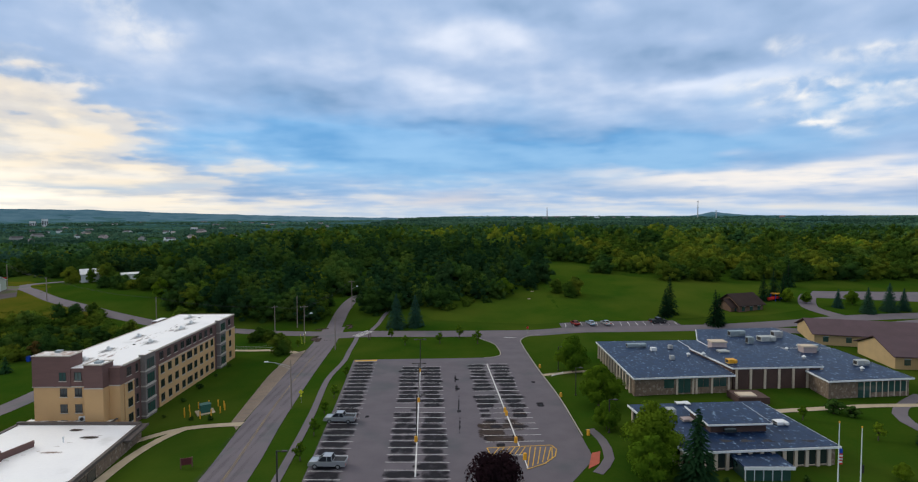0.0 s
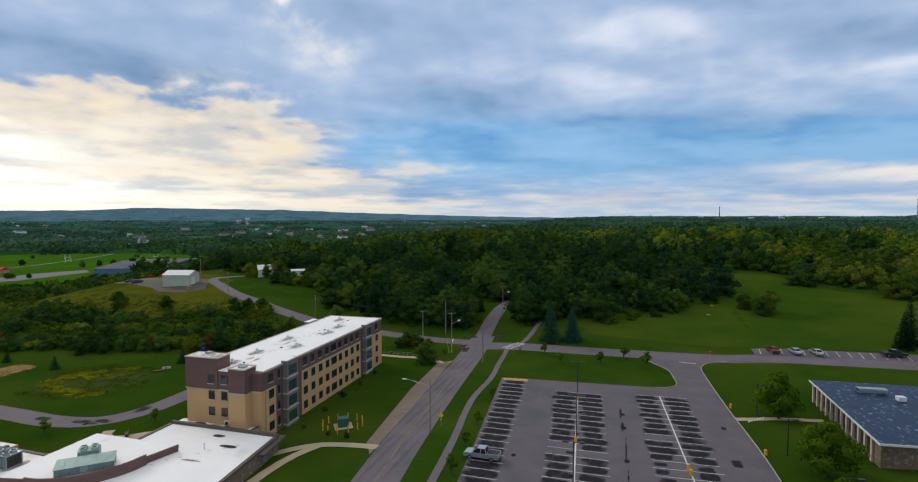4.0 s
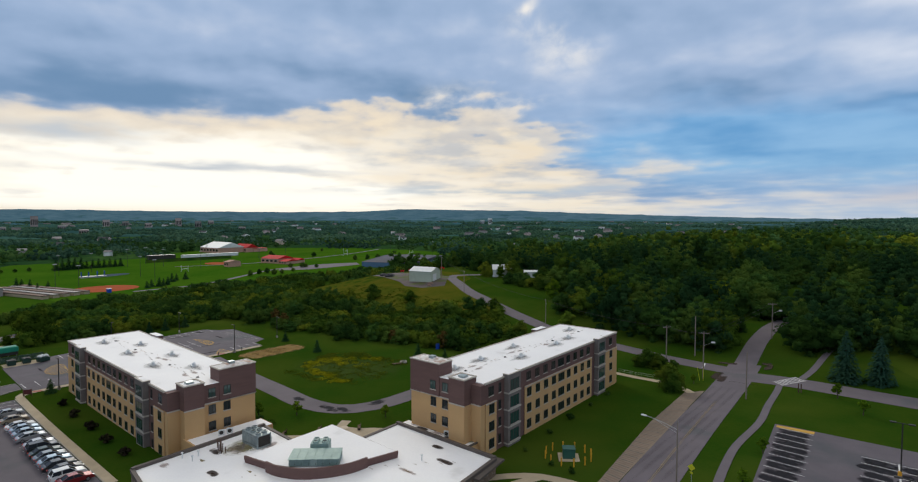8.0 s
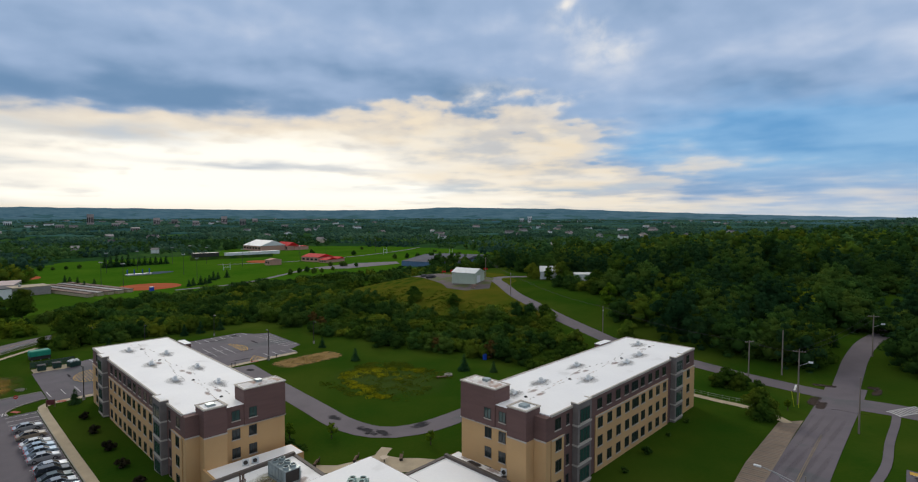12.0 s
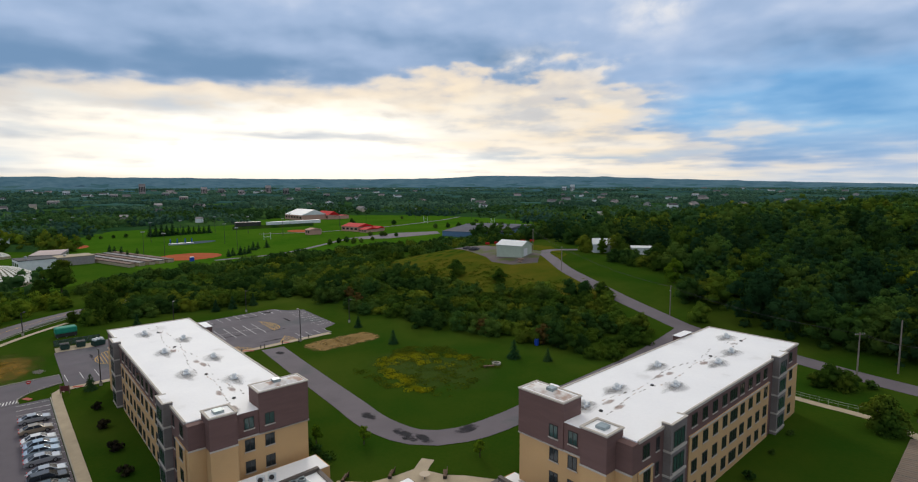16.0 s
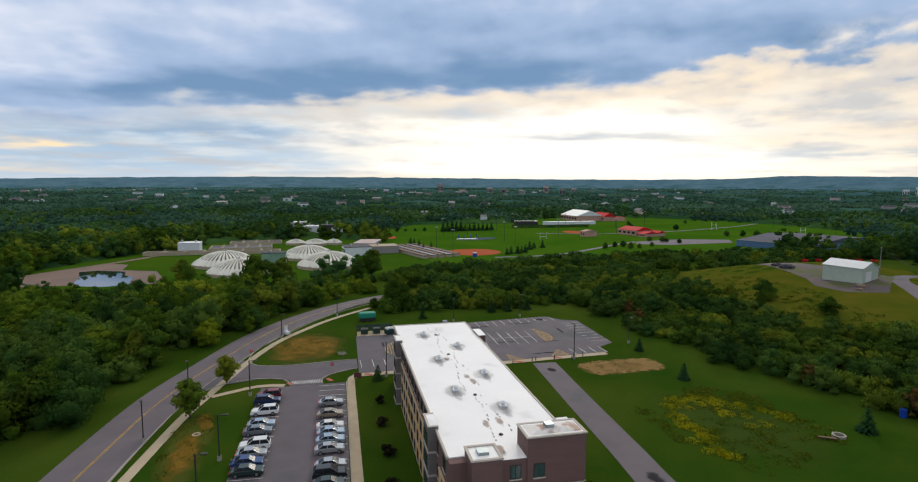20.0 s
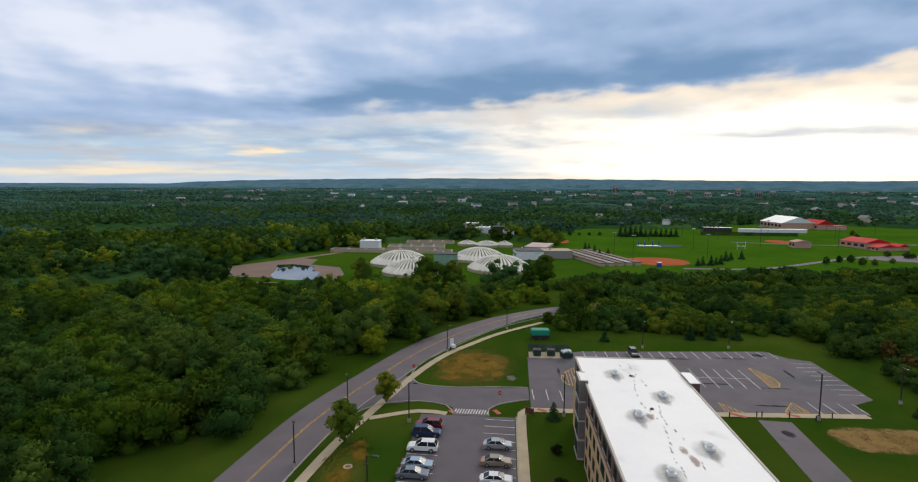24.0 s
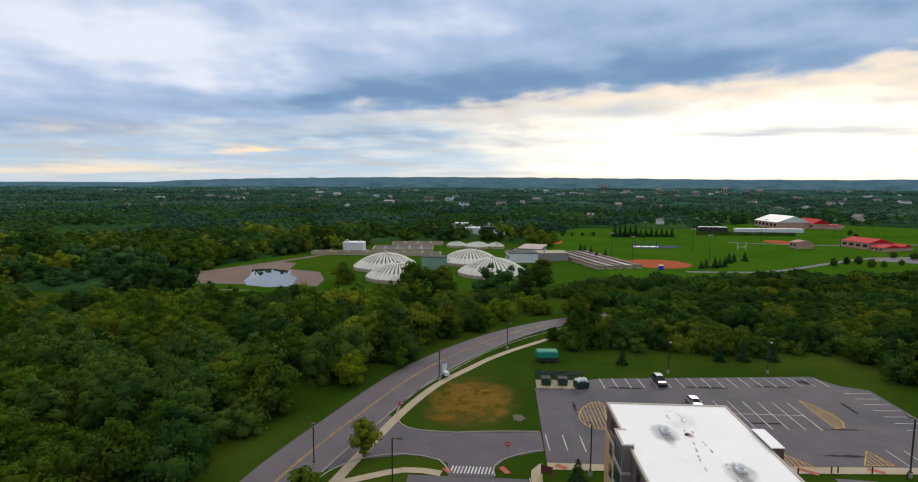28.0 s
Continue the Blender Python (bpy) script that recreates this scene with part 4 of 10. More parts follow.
        bx("bay_back", GREYSTONE, u0, u1, 0.0, 0.3, roof - 0.05, roof + 0.35)
        for fl in range(4):
            z = base + fl * st
            window((u0 + u1) / 2, -0.95, z + 0.85, (u1 - u0) * 0.7, 2.0, "v0", GREENGLASS, 3)
            bx("string_course", PALETRIM, u0 - 0.06, u1 + 0.06, -1.03, -0.952, z + 0.35, z + 0.62)
            for a in (u0 - 0.08, u1):
                bx("string_course", PALETRIM, a, a + 0.08, -0.95, -0.01, z + 0.35, z + 0.62)
    # inner end: stepped face with stair tower
    tw0, tw1, pt0, pt1 = wid - 6.8, wid + 0.15, 2.0, 5.4
    bx("end_wall", TAN, 0.6, 2.4, pt1, wid + 0.05, base - 0.8, split, lab="tan rendered end wall")
    bx("end_wall_upper", BROWN, 0.6, 2.4, pt1, tw0, split, roof - 0.1, lab="dark brown clad upper end wall")
    bx("stair_tower", BROWN, 0.45, 4.0, tw0, tw1, split, roof + 2.15, lab="brown clad stair tower above the roof")
    bx("tower_roof", WHITEROOF, 0.62, 3.83, tw0 + 0.17, tw1 - 0.17, roof + 2.152, roof + 2.24)
    bm = B()
    for q in ((0.35, 0.62, tw0 - 0.1, tw1 + 0.1), (3.83, 4.1, tw0 - 0.1, tw1 + 0.1)):
        box(bm, *q, roof + 2.156, roof + 2.32, f)
    for q in ((tw0 - 0.1, tw0 + 0.17), (tw1 - 0.17, tw1 + 0.1)):
        box(bm, 0.62, 3.83, *q, roof + 2.156, roof + 2.32, f)
    part("parapet_cap", bm, PALETRIM, T)
    bm = B()
    q = [f(1.0, tw1 - 0.3, roof + 2.26), f(3.5, tw1 - 0.3, roof + 2.26), f(3.5, tw0 + 0.4, roof + 2.26), f(1.0, tw0 + 0.4, roof + 2.26), f(2.2, tw0 + 3.2, roof + 2.75)]
    vs = [bm.verts.new(p) for p in q]
    for i in range(4):
        bm.faces.new((vs[i], vs[(i + 1) % 4], vs[4]))
    bm.faces.new(vs[3::-1])
    part("tower_cricket", bm, CRICKET, T, "white tower roof with brown stained slopes")
    bx("tower_scuttle", GALV, 1.7, 2.7, tw0 + 2.6, tw0 + 3.6, roof + 2.5, roof + 2.95)
    bx("corner_block", TAN, -0.7, 2.4, pt0, pt1 - 0.003, base - 0.8, split + 0.001, lab="tan rendered corner block")
    bx("corner_block_upper", BROWN, -0.7, 2.6, pt0, pt1 - 0.003, split + 0.002, roof + 0.75, lab="brown clad corner block")
    bx("corner_roof", WHITEROOF, -0.5, 2.4, pt0 + 0.2, pt1 - 0.2, roof + 0.752, roof + 0.8)
    bm = B()
    for q in ((-0.8, -0.5), (2.4, 2.7)):
        box(bm, *q, pt0 - 0.1, pt1 + 0.1, roof + 0.755, roof + 0.95, f)
    for q in ((pt0 - 0.1, pt0 + 0.2), (pt1 - 0.2, pt1 + 0.1)):
        box(bm, -0.5, 2.4, *q, roof + 0.755, roof + 0.95, f)
    part("parapet_cap", bm, PALETRIM, T)
    bx("roof_hatch", GALV, 0.4, 1.6, pt0 + 1.0, pt0 + 2.2, roof + 0.802, roof + 1.15)
    bx("end_wall", TAN, 1.2, 2.4, 0.0, pt0 - 0.003, base - 0.8, split, lab="tan rendered end wall")
    bx("end_wall_upper", BROWN, 1.2, 2.4, 0.0, pt0 - 0.003, split + 0.002, roof - 0.2, lab="dark brown clad upper end wall")
    bx("end_roof", WHITEROOF, 0.6, 2.4, pt1 + 0.1, tw0, roof - 0.098, roof - 0.03)
    for q in ((0.5, 2.4, pt1, tw0), (0.45, 0.598, tw0, tw1 + 0.06), (-0.78, -0.702, pt0 - 0.08, pt1 + 0.02), (1.1, 1.198, -0.1, pt0)):
        bx("string_course", PALETRIM, *q, split - 0.1, split + 0.1)
    for v in (tw0 - 1.3, tw0 + 1.4):
        for fl in range(4):
            window(0.45 if v > tw0 and fl == 3 else 0.6, v, base + fl * st + 1.0, 1.3, 1.6, "u0", GREENGLASS if fl == 3 else GLASS)
    # back front
    for k in range(10):
        u = 6 + (length - 10) * k / 9.5
        for fl in range(4):
            window(u, wid, base + fl * st + 0.95, 1.3, 1.7, "v1")
    bx("back_bay", BROWN, 4.3, 8.6, wid + 0.003, wid + 1.3, base - 0.8, roof + 0.3)
    bx("bay_cap", WHITEROOF, 4.25, 8.65, wid - 0.1, wid + 1.36, roof + 0.302, roof + 0.4)
    bx("back_bay", BROWN, length - 12.2, length - 7.6, wid + 0.003, wid + 1.3, base - 0.8, roof + 0.3)
    bx("bay_cap", WHITEROOF, length - 12.25, length - 7.55, wid - 0.1, wid + 1.36, roof + 0.302, roof + 0.4)
    # roof furniture: exhaust fans on kerbs, drains, stains
    for u, v in ((6.2, 9.8), (14.5, 10.1), (21.4, 5.1), (27.4, 11.0), (35.8, 5.2), (42.9, 6.0 if length < 58 else 10.1), (51.4, 10.2 if length < 58 else 5.1)):
        if u < 7 and length > 58:
            continue
        z = roof - 0.06
        fan = part("roof_fan", box(B(), u - 0.45, u + 0.45, v - 0.45, v + 0.45, z + 0.004, z + 0.28, f), WHITEMETAL, T, "white roof exhaust fan on a kerb")
        bm = B()
        for r0, r1, z0, z1 in ((0.30, 0.26, 0.28, 0.55), (0.40, 0.40, 0.55, 0.62), (0.40, 0.16, 0.62, 0.85)):
            tube(bm, f(u, v, z + z0), f(u, v, z + z1), r0, r1, 10)
        part("fan_cowl", bm, WHITEMETAL, fan)
        part("fan_duct", box(B(), u + 0.45, u + 1.2, v - 0.18, v + 0.18, z + 0.05, z + 0.3, f), WHITEMETAL, fan)
        soft_patch(T, f, u - 0.3, v - 0.2, z, 2.9, 2.0, SOOT)
        soft_patch(T, f, u - 0.9, v - 0.1, z + 0.004, 3.6, 0.8, SOOT)
    for line in (0.45, 0.56):
        u = 4.0
        while u < length - 3:
            step = random.uniform(0.25, 1.0)
            if random.random() < 0.62:
                stain(T, f, u, wid * line + 0.5 * math.sin(u * 0.35 + line * 20) + random.uniform(-0.15, 0.15), roof - 0.06, step * 0.5, random.uniform(0.05, 0.12), RUST if random.random() < 0.3 else DARKDIRT, 0.012)
            u += step + random.uniform(0.1, 0.7)
    for fu, fv, a in ((0.0, 0.41, 1.6), (0.11, 0.42, 1.5), (0.12, 0.54, 1.8), (0.36, 0.55, 1.6), (0.40, 0.52, 1.2), (0.55, 0.43, 1.4), (0.8, 0.5, 1.0)):
        soft_patch(T, f, 3 + fu * length, fv * wid, roof - 0.05, a, 0.55, RUSTWASH)
    for u in (6.5, 19.2, 38.2, 50.9):
        part("roof_drain", tube(B(), f(u, 7.4, roof - 0.05), f(u, 7.4, roof + 0.1), 0.3, 0.2, 8), BLACK, T)
    return T


def stain(T, f, u, v, z, ru, rv, mat=None, lift=0.006):
    """A thin uneven patch of dirt on a flat roof."""
    bm, n = B(), 14
    off = random.random() * 9
    vs = []
    for k in range(n):
        a = 6.2832 * k / n
        r = 1 + 0.28 * math.sin(3 * a + off) + random.uniform(-0.14, 0.14)
        vs.append(bm.verts.new(f(u + ru * r * math.cos(a), v + rv * r * math.sin(a), z + lift)))
    bm.faces.new(vs)
    part("dirt_patch", bm, mat or SOFTSTAIN, T)


def soft_patch(T, f, u, v, z, ru, rv, mat):
    """A soft-edged patch of dirt on a flat roof."""
    o, ex, ey = (Vector(f(*q)) for q in ((u, v, z + 0.02), (u + 1, v, z + 0.02), (u, v + 1, z + 0.02)))
    me = bpy.data.meshes.new("dirt_patch")
    me.from_pydata([(math.cos(0.314159 * k), math.sin(0.314159 * k), 0) for k in range(20)], [], [tuple(range(20))])
    me.materials.append(mat)
    ob = new("dirt_patch", me)
    ob.parent = T
    ex, ey = (ex - o) * ru, (ey - o) * rv
    ob.matrix_basis = Matrix(((ex.x, ey.x, 0, o.x), (ex.y, ey.y, 0, o.y), (0, 0, 1, o.z), (0, 0, 0, 1)))
    return ob


def soft_stain():
    m = material("soft_roof_dirt", (0.60, 0.59, 0.58), (0.76, 0.76, 0.76), 0.8, 4.0, 0.85, 0.03)
    return m


SOFTSTAIN = soft_stain()
CRICKET = material("stained_membrane", (0.74, 0.73, 0.72), (0.66, 0.62, 0.58), 0.3, 3.0, 0.8, 0.06, third=(0.42, 0.30, 0.24), third_scale=0.35, third_at=(0.5, 0.58))
DARKDIRT = material("dark_seam_dirt", (0.16, 0.14, 0.13), (0.34, 0.31, 0.29), 1.5, 6.0, 0.9, 0.05)
AX, AY = -99.6, 80.2
BTURN = radians(1.9)
BX, BY = -60.3, 113.0


def hall_b_at(u, v, z):
    """The second hall stands a little askew."""
    c, s = math.cos(BTURN), math.sin(BTURN)
    return BX - s * u - c * v, BY + c * u - s * v, z


hall_a = dorm("residence_hall", lambda u, v, z: (AX - u, AY + v, z), 59.7, -3.5, 8.85,
              "four-storey tan and brown residence hall with white roof", ((9.4, 13.3), (46.8, 50.8)), 2.45)
hall_b = dorm("residence_hall", hall_b_at, 56.4, -1.95, 10.5,
              "four-storey tan and brown residence hall above the lawn", ((8.1, 12.0), (44.2, 48.1)), 2.45)


# ---- low dining building between the halls ----
def low_building():
    T = thing("dining_building", "low fan-shaped building with white flat roof between the halls", "building")
    P = [(-92.9, 72.0), (-94.4, 94.2), (-83.45, 93.9), (-83.6, 101.2), (-76.6, 101.2), (-77.0, 110.8), (-54.6, 110.9), (-51.6, 89.0), (-71.2, 69.2)]
    top = 0.9
    part("wall", prism(B(), P, -4.0, top - 0.3), FIELDSTONE, T, "dark brown walls")
    c = np.mean(P, axis=0)
    inner = [tuple(c + (np.array(p) - c) * 0.988) for p in P]
    part("roof", prism(B(), inner, top - 0.3, top - 0.1), WHITEROOF, T, "white membrane roof with stains")
    for i in range(len(P)):
        a, b = np.array(P[i]), np.array(P[(i + 1) % len(P)])
        t = (b - a) / np.hypot(*(b - a))
        n = np.array([t[1], -t[0]]) * 0.4
        if i in (2, 3):
            continue
        q = [a - n * 0.4, b - n * 0.4, b + n, a + n]
        tall = 0.06 if i in (1, 4) else 0.38 if i in (0, 5) else 0.16
        part("parapet_cap", prism(B(), [tuple(v) for v in q], top - 0.302, top + tall + 0.002 * i), DARKFASCIA, T)
    # raised roof with a curved screen wall
    R = [(-82.9, 84.5), (-77.5, 85.6), (-72.6, 88.0), (-68.6, 92.4), (-67.8, 95.8), (-66.5, 101.2), (-83.6, 101.2)]
    part("raised_wall", prism(B(), R, top - 0.1, top + 0.86), BROWN, T, "mauve-brown wall of the raised roof")
    c2 = np.mean(R, axis=0)
    part("raised_roof", prism(B(), [tuple(c2 + (np.array(p) - c2) * 0.985) for p in R], top + 0.862, top + 0.92), WHITEROOF, T, "white raised roof with a corner to the terrace")
    for a, b in ((R[0], R[1]), (R[4], R[5])):
        a, b = np.array(a), np.array(b)
        n = np.array([(b - a)[1], -(b - a)[0]]) / np.hypot(*(b - a)) * 0.12
        part("raised_cap", prism(B(), [tuple(a - n), tuple(b - n), tuple(b + n), tuple(a + n)], top + 0.4, top + 1.0), BROWN, T)
    arc = spline([(-77.6, 85.2), (-75.2, 85.5), (-72.1, 87.0), (-69.6, 89.7), (-68.0, 92.9), (-67.6, 95.9)], 0.8)
    outer = offset(arc, -0.25)
    bm = B()
    rows = []
    for a, o in zip(arc, outer):
        rows.append([bm.verts.new((*a, top - 0.1)), bm.verts.new((*o, top - 0.1)), bm.verts.new((*o, top + 1.5)), bm.verts.new((*a, top + 1.5))])
    for a, b in zip(rows, rows[1:]):
        for i in range(4):
            bm.faces.new((a[i], b[i], b[(i + 1) % 4], a[(i + 1) % 4]))
    bm.faces.new(rows[0])
    bm.faces.new(rows[-1][::-1])
    part("curved_screen", bm, BROWN, T, "curved mauve-brown screen wall")
    for x, y, rx, ry, m in ((-88.6, 87.6, 3.4, 4.6, MOSSWASH), (-90.2, 83.4, 1.6, 0.8, MUDWASH), (-88.4, 86.5, 2.2, 2.6, RUSTWASH), (-86, 90, 1.6, 2.4, RUSTWASH), (-60, 105, 1.8, 0.6, MUDWASH), (-64.5, 108.2, 1.3, 0.6, MUDWASH), (-83, 79.6, 1.3, 0.7, MUDWASH), (-74, 82, 2.2, 0.6, RUSTWASH), (-62, 99, 2.4, 0.5, RUSTWASH), (-70.5, 80.4, 1.2, 0.5, MUDWASH), (-91, 76, 1.2, 0.8, RUSTWASH)):
        soft_patch(T, lambda u, v, z: (u, v, z), x, y, top - 0.1, rx, ry, m)
    # strips against the halls
    part("link_wall", box(B(), -99.1, -94.9, 82.3, 96.2, -4, 0.45), TAN, T)
    part("link_roof", box(B(), -98.9, -94.9, 82.5, 96.0, 0.452, 0.52), WHITEROOF, T)
    part("link_parapet", box(B(), -99.2, -94.9, 82.0, 82.3, -4, 0.75), TAN, T)
    part("link_wall", box(B(), -77.4, -63.2, 111.3, 113.9, -3, 0.50), TAN, T)
    part("link_wall_end", box(B(), -63.2, -60.9, 111.3, 117.2, -3, 0.46), TAN, T)
    part("link_roof_end", box(B(), -63.1, -61.2, 111.4, 117.0, 0.462, 0.53), WHITEROOF, T)
    for q in ((-61.2, -60.9, 111.3, 117.2), (-63.0, -61.2, 116.9, 117.2)):
        part("link_cap", box(B(), *q, 0.532, 0.78), DARKFASCIA, T)
    for x, y, rx, ry, m in ((-72.5, 112.5, 1.5, 0.6, MUDWASH), (-69.0, 112.8, 1.8, 0.7, RUSTWASH), (-66, 112.4, 1.0, 0.6, MUDWASH), (-62.2, 114.6, 0.8, 1.6, MOSSWASH), (-74.8, 112.9, 1.2, 0.5, RUSTWASH)):
        soft_patch(T, lambda u, v, z: (u, v, z), x, y, 0.575, rx, ry, m)
    part("link_roof", box(B(), -77.2, -63.2, 111.4, 113.8, 0.502, 0.57), WHITEROOF, T)
    # glazed end towards the road
    for k in range(7):
        t0, t1 = k / 7 + 0.012, (k + 1) / 7 - 0.012
        a, b = np.array((-55.2, 111.0)), np.array((-51.5, 89.6))
        p, q = a + (b - a) * t0, a + (b - a) * t1
        n = np.array([0.98, 0.17])
        W = part("window", prism(B(), [tuple(p), tuple(q), tuple(q + n * 0.05), tuple(p + n * 0.05)], -1.9, 0.2), GLASS, T)
    part("door_canopy", prism(B(), [(-55.2, 111.9), (-53.9, 104), (-52.6, 104.3), (-53.9, 112.2)], 0.3, 0.62), DARKFASCIA, T)
    for a, b, rr in (((-60, 105), 1.4, 0.35), ((-64.5, 108.2), 0.9, 0.3), ((-88.5, 80.5), 1.2, 0.5), ((-83, 79.6), 0.9, 0.4), ((-62, 99), 1.6, 0.25), ((-79.5, 83.5), 1.0, 0.4)):
        stain(T, lambda u, v, z: (u, v, z), a[0], a[1], top - 0.1, b * 0.5, rr * 0.5, EARTHSTAIN, 0.008)
    for k in range(16):
        t = k / 15
        stain(T, lambda u, v, z: (u, v, z), -79 + 20 * t + random.uniform(-.3, .3), 82 + 24 * t + random.uniform(-.4, .4), top - 0.1, random.uniform(0.15, 0.5), 0.1, ROOFSTAIN, 0.009)
    for k in range(8):
        x, y = -91.3 + k * 0.42, 84.6 - k * 0.12 + random.uniform(-0.5, 0.5)
        part("vent_pipe", tube(B(), (x, y, top - 0.1), (x, y, top + random.uniform(0.9, 1.7)), 0.09, 0.09, 8), RUSTSTEEL, T)
    for x, y in ((-90.5, 80.8), (-89.4, 79.4), (-91.6, 78.8), (-87.9, 90.6), (-86.8, 91.2), (-88.4, 91.8), (-63, 103)):
        bm = tube(B(), (x, y, top - 0.1), (x, y, top + 0.7), 0.1, 0.1, 8)
        tube(bm, (x, y, top + 0.7), (x, y, top + 0.85), 0.2, 0.2, 8)
        part("vent_pipe", bm, WHITEMETAL, T)
    return T


EARTHSTAIN = material("roof_rot_stain", (0.13, 0.10, 0.055), (0.30, 0.27, 0.16), 1.5, 6.0, 0.95, 0.1)
RUSTSTEEL = material("rusted_steel", (0.16, 0.09, 0.06), (0.10, 0.07, 0.06), 2.0, 8.0, 0.8, 0.2, metal=0.3)
low_building()


def chiller(x, y, z, rz):
    T = thing("air_chiller", "large galvanised rooftop chiller with six fans", "air conditioner", at=(x, y, z), rz=rz)
    bm = B()
    for a in (-2.3, 2.3):
        for b in (-1.15, 1.15):
            box(bm, a - 0.08, a + 0.08, b - 0.08, b + 0.08, 0, 2.2)
    box(bm, -2.4, 2.4, -1.2, 1.2, 0.0, 0.25)
    part("frame", bm, GALV, T)
    part("coil_block", box(B(), -2.3, 2.3, -1.1, 1.1, 0.252, 1.95), DARKMETAL, T)
    for k in range(5):
        a = -2.2 + k * 0.92
        for s in (-1, 1):
            part("coil_panel", box(B(), a, a + 0.8, s * 1.12 - 0.03, s * 1.12 + 0.03, 0.35, 1.85), GALV, T)
    part("deck", box(B(), -2.4, 2.4, -1.2, 1.2, 1.952, 2.1), GALV, T)
    for i in range(3):
        for j in (-0.55, 0.55):
            bm = ring(B(), -1.5 + 1.5 * i, j, 0.36, 0.46, 2.1, 2.45, 14)
            part("fan_ring", bm, GALV, T)
            part("fan_grille", tube(B(), (-1.5 + 1.5 * i, j, 2.25), (-1.5 + 1.5 * i, j, 2.29), 0.36, 0.36, 14), DARKMETAL, T)
    return T


def air_handler(x, y, z, rz):
    T = thing("air_handler", "pale green metal rooftop air handling unit", "air conditioner", at=(x, y, z), rz=rz)
    part("casing", box(B(), -3.65, 3.65, -1.7, 1.6, 0.1, 1.15, bevel=0.05), GREENMETAL, T, "pale green sheet-metal casing")
    for k in range(7):
        a = -3.55 + k * 1.02
        part("access_panel", box(B(), a, a + 0.9, -1.76, -1.7, 0.2, 1.08), PALEGREEN if k == 3 else GREENMETAL, T)
        part("handle", box(B(), a + 0.74, a + 0.8, -1.82, -1.76, 0.4, 0.6), DARKMETAL, T)
    for k in range(6):
        a = -3.75 + k * 1.25
        bm = B()
        vs = [bm.verts.new(p) for p in ((a, -1.85, 1.16), (a + 1.22, -1.85, 1.16), (a + 1.22, 1.7, 1.34), (a, 1.7, 1.34), (a, -1.85, 1.20), (a + 1.22, -1.85, 1.20), (a + 1.22, 1.7, 1.38), (a, 1.7, 1.38))]
        for q in ((3, 2, 1, 0), (4, 5, 6, 7), (0, 1, 5, 4), (1, 2, 6, 5), (2, 3, 7, 6), (3, 0, 4, 7)):
            bm.faces.new([vs[i] for i in q])
        part("lid", bm, GREENMETAL, T)
    part("duct", box(B(), -0.7, 0.7, 1.6, 2.4, 0.1, 1.0), GREENMETAL, T)
    part("tall_section", box(B(), -1.4, 1.4, 2.4, 4.6, 0.0, 1.7, bevel=0.05), GREENMETAL, T, "tall pale green fan section")
    for x in (-0.72, 0.02):
        part("side_panel", box(B(), x, x + 0.7, 2.34, 2.4, 0.3, 1.5), GREENMETAL, T)
    for x in (-0.7, 0.7):
        for y in (3.0, 4.0):
            ringed = part("fan_ring", ring(B(), x, y, 0.36, 0.46, 1.7, 2.05, 14), PALEGREEN, T)
            part("fan_grille", tube(B(), (x, y, 1.85), (x, y, 1.9), 0.36, 0.36, 14), DARKMETAL, ringed)
    return T


GREENMETAL = material("pale_green_metal", (0.27, 0.37, 0.34), (0.20, 0.29, 0.27), 0.7, 4.0, 0.55, 0.06, metal=0.2)
PALEGREEN = material("bleached_green_metal", (0.42, 0.52, 0.48), (0.33, 0.43, 0.40), 0.7, 4.0, 0.55, 0.06, metal=0.2)
def condenser(x, y, z, rz):
    T = thing("condenser_unit", "small white wall condenser with a dark fan", "air conditioner", "link roof condensers", at=(x, y, z), rz=rz)
    part("casing", box(B(), -0.5, 0.5, -0.22, 0.22, 0.08, 0.95, bevel=0.03), WHITEMETAL, T)
    part("fan_grille", tube(B(), (0, -0.24, 0.52), (0, -0.22, 0.52), 0.34, 0.34, 14), DARKMETAL, T)
    for s in (-0.4, 0.4):
        part("foot", box(B(), s - 0.06, s + 0.06, -0.2, 0.2, 0, 0.08), STEEL, T)


condenser(-66.8, 112.9, 0.58, 20)
condenser(-65.5, 113.1, 0.58, 20)
condenser(-96.6, 87.4, 0.53, 60)
condenser(-96.4, 88.8, 0.53, 60)
chiller(-88.1, 89.3, 0.82, 2)
air_handler(-72.95, 90.6, 1.82, 44)

# ---- trees ----
RNG = np.random.RandomState(7)


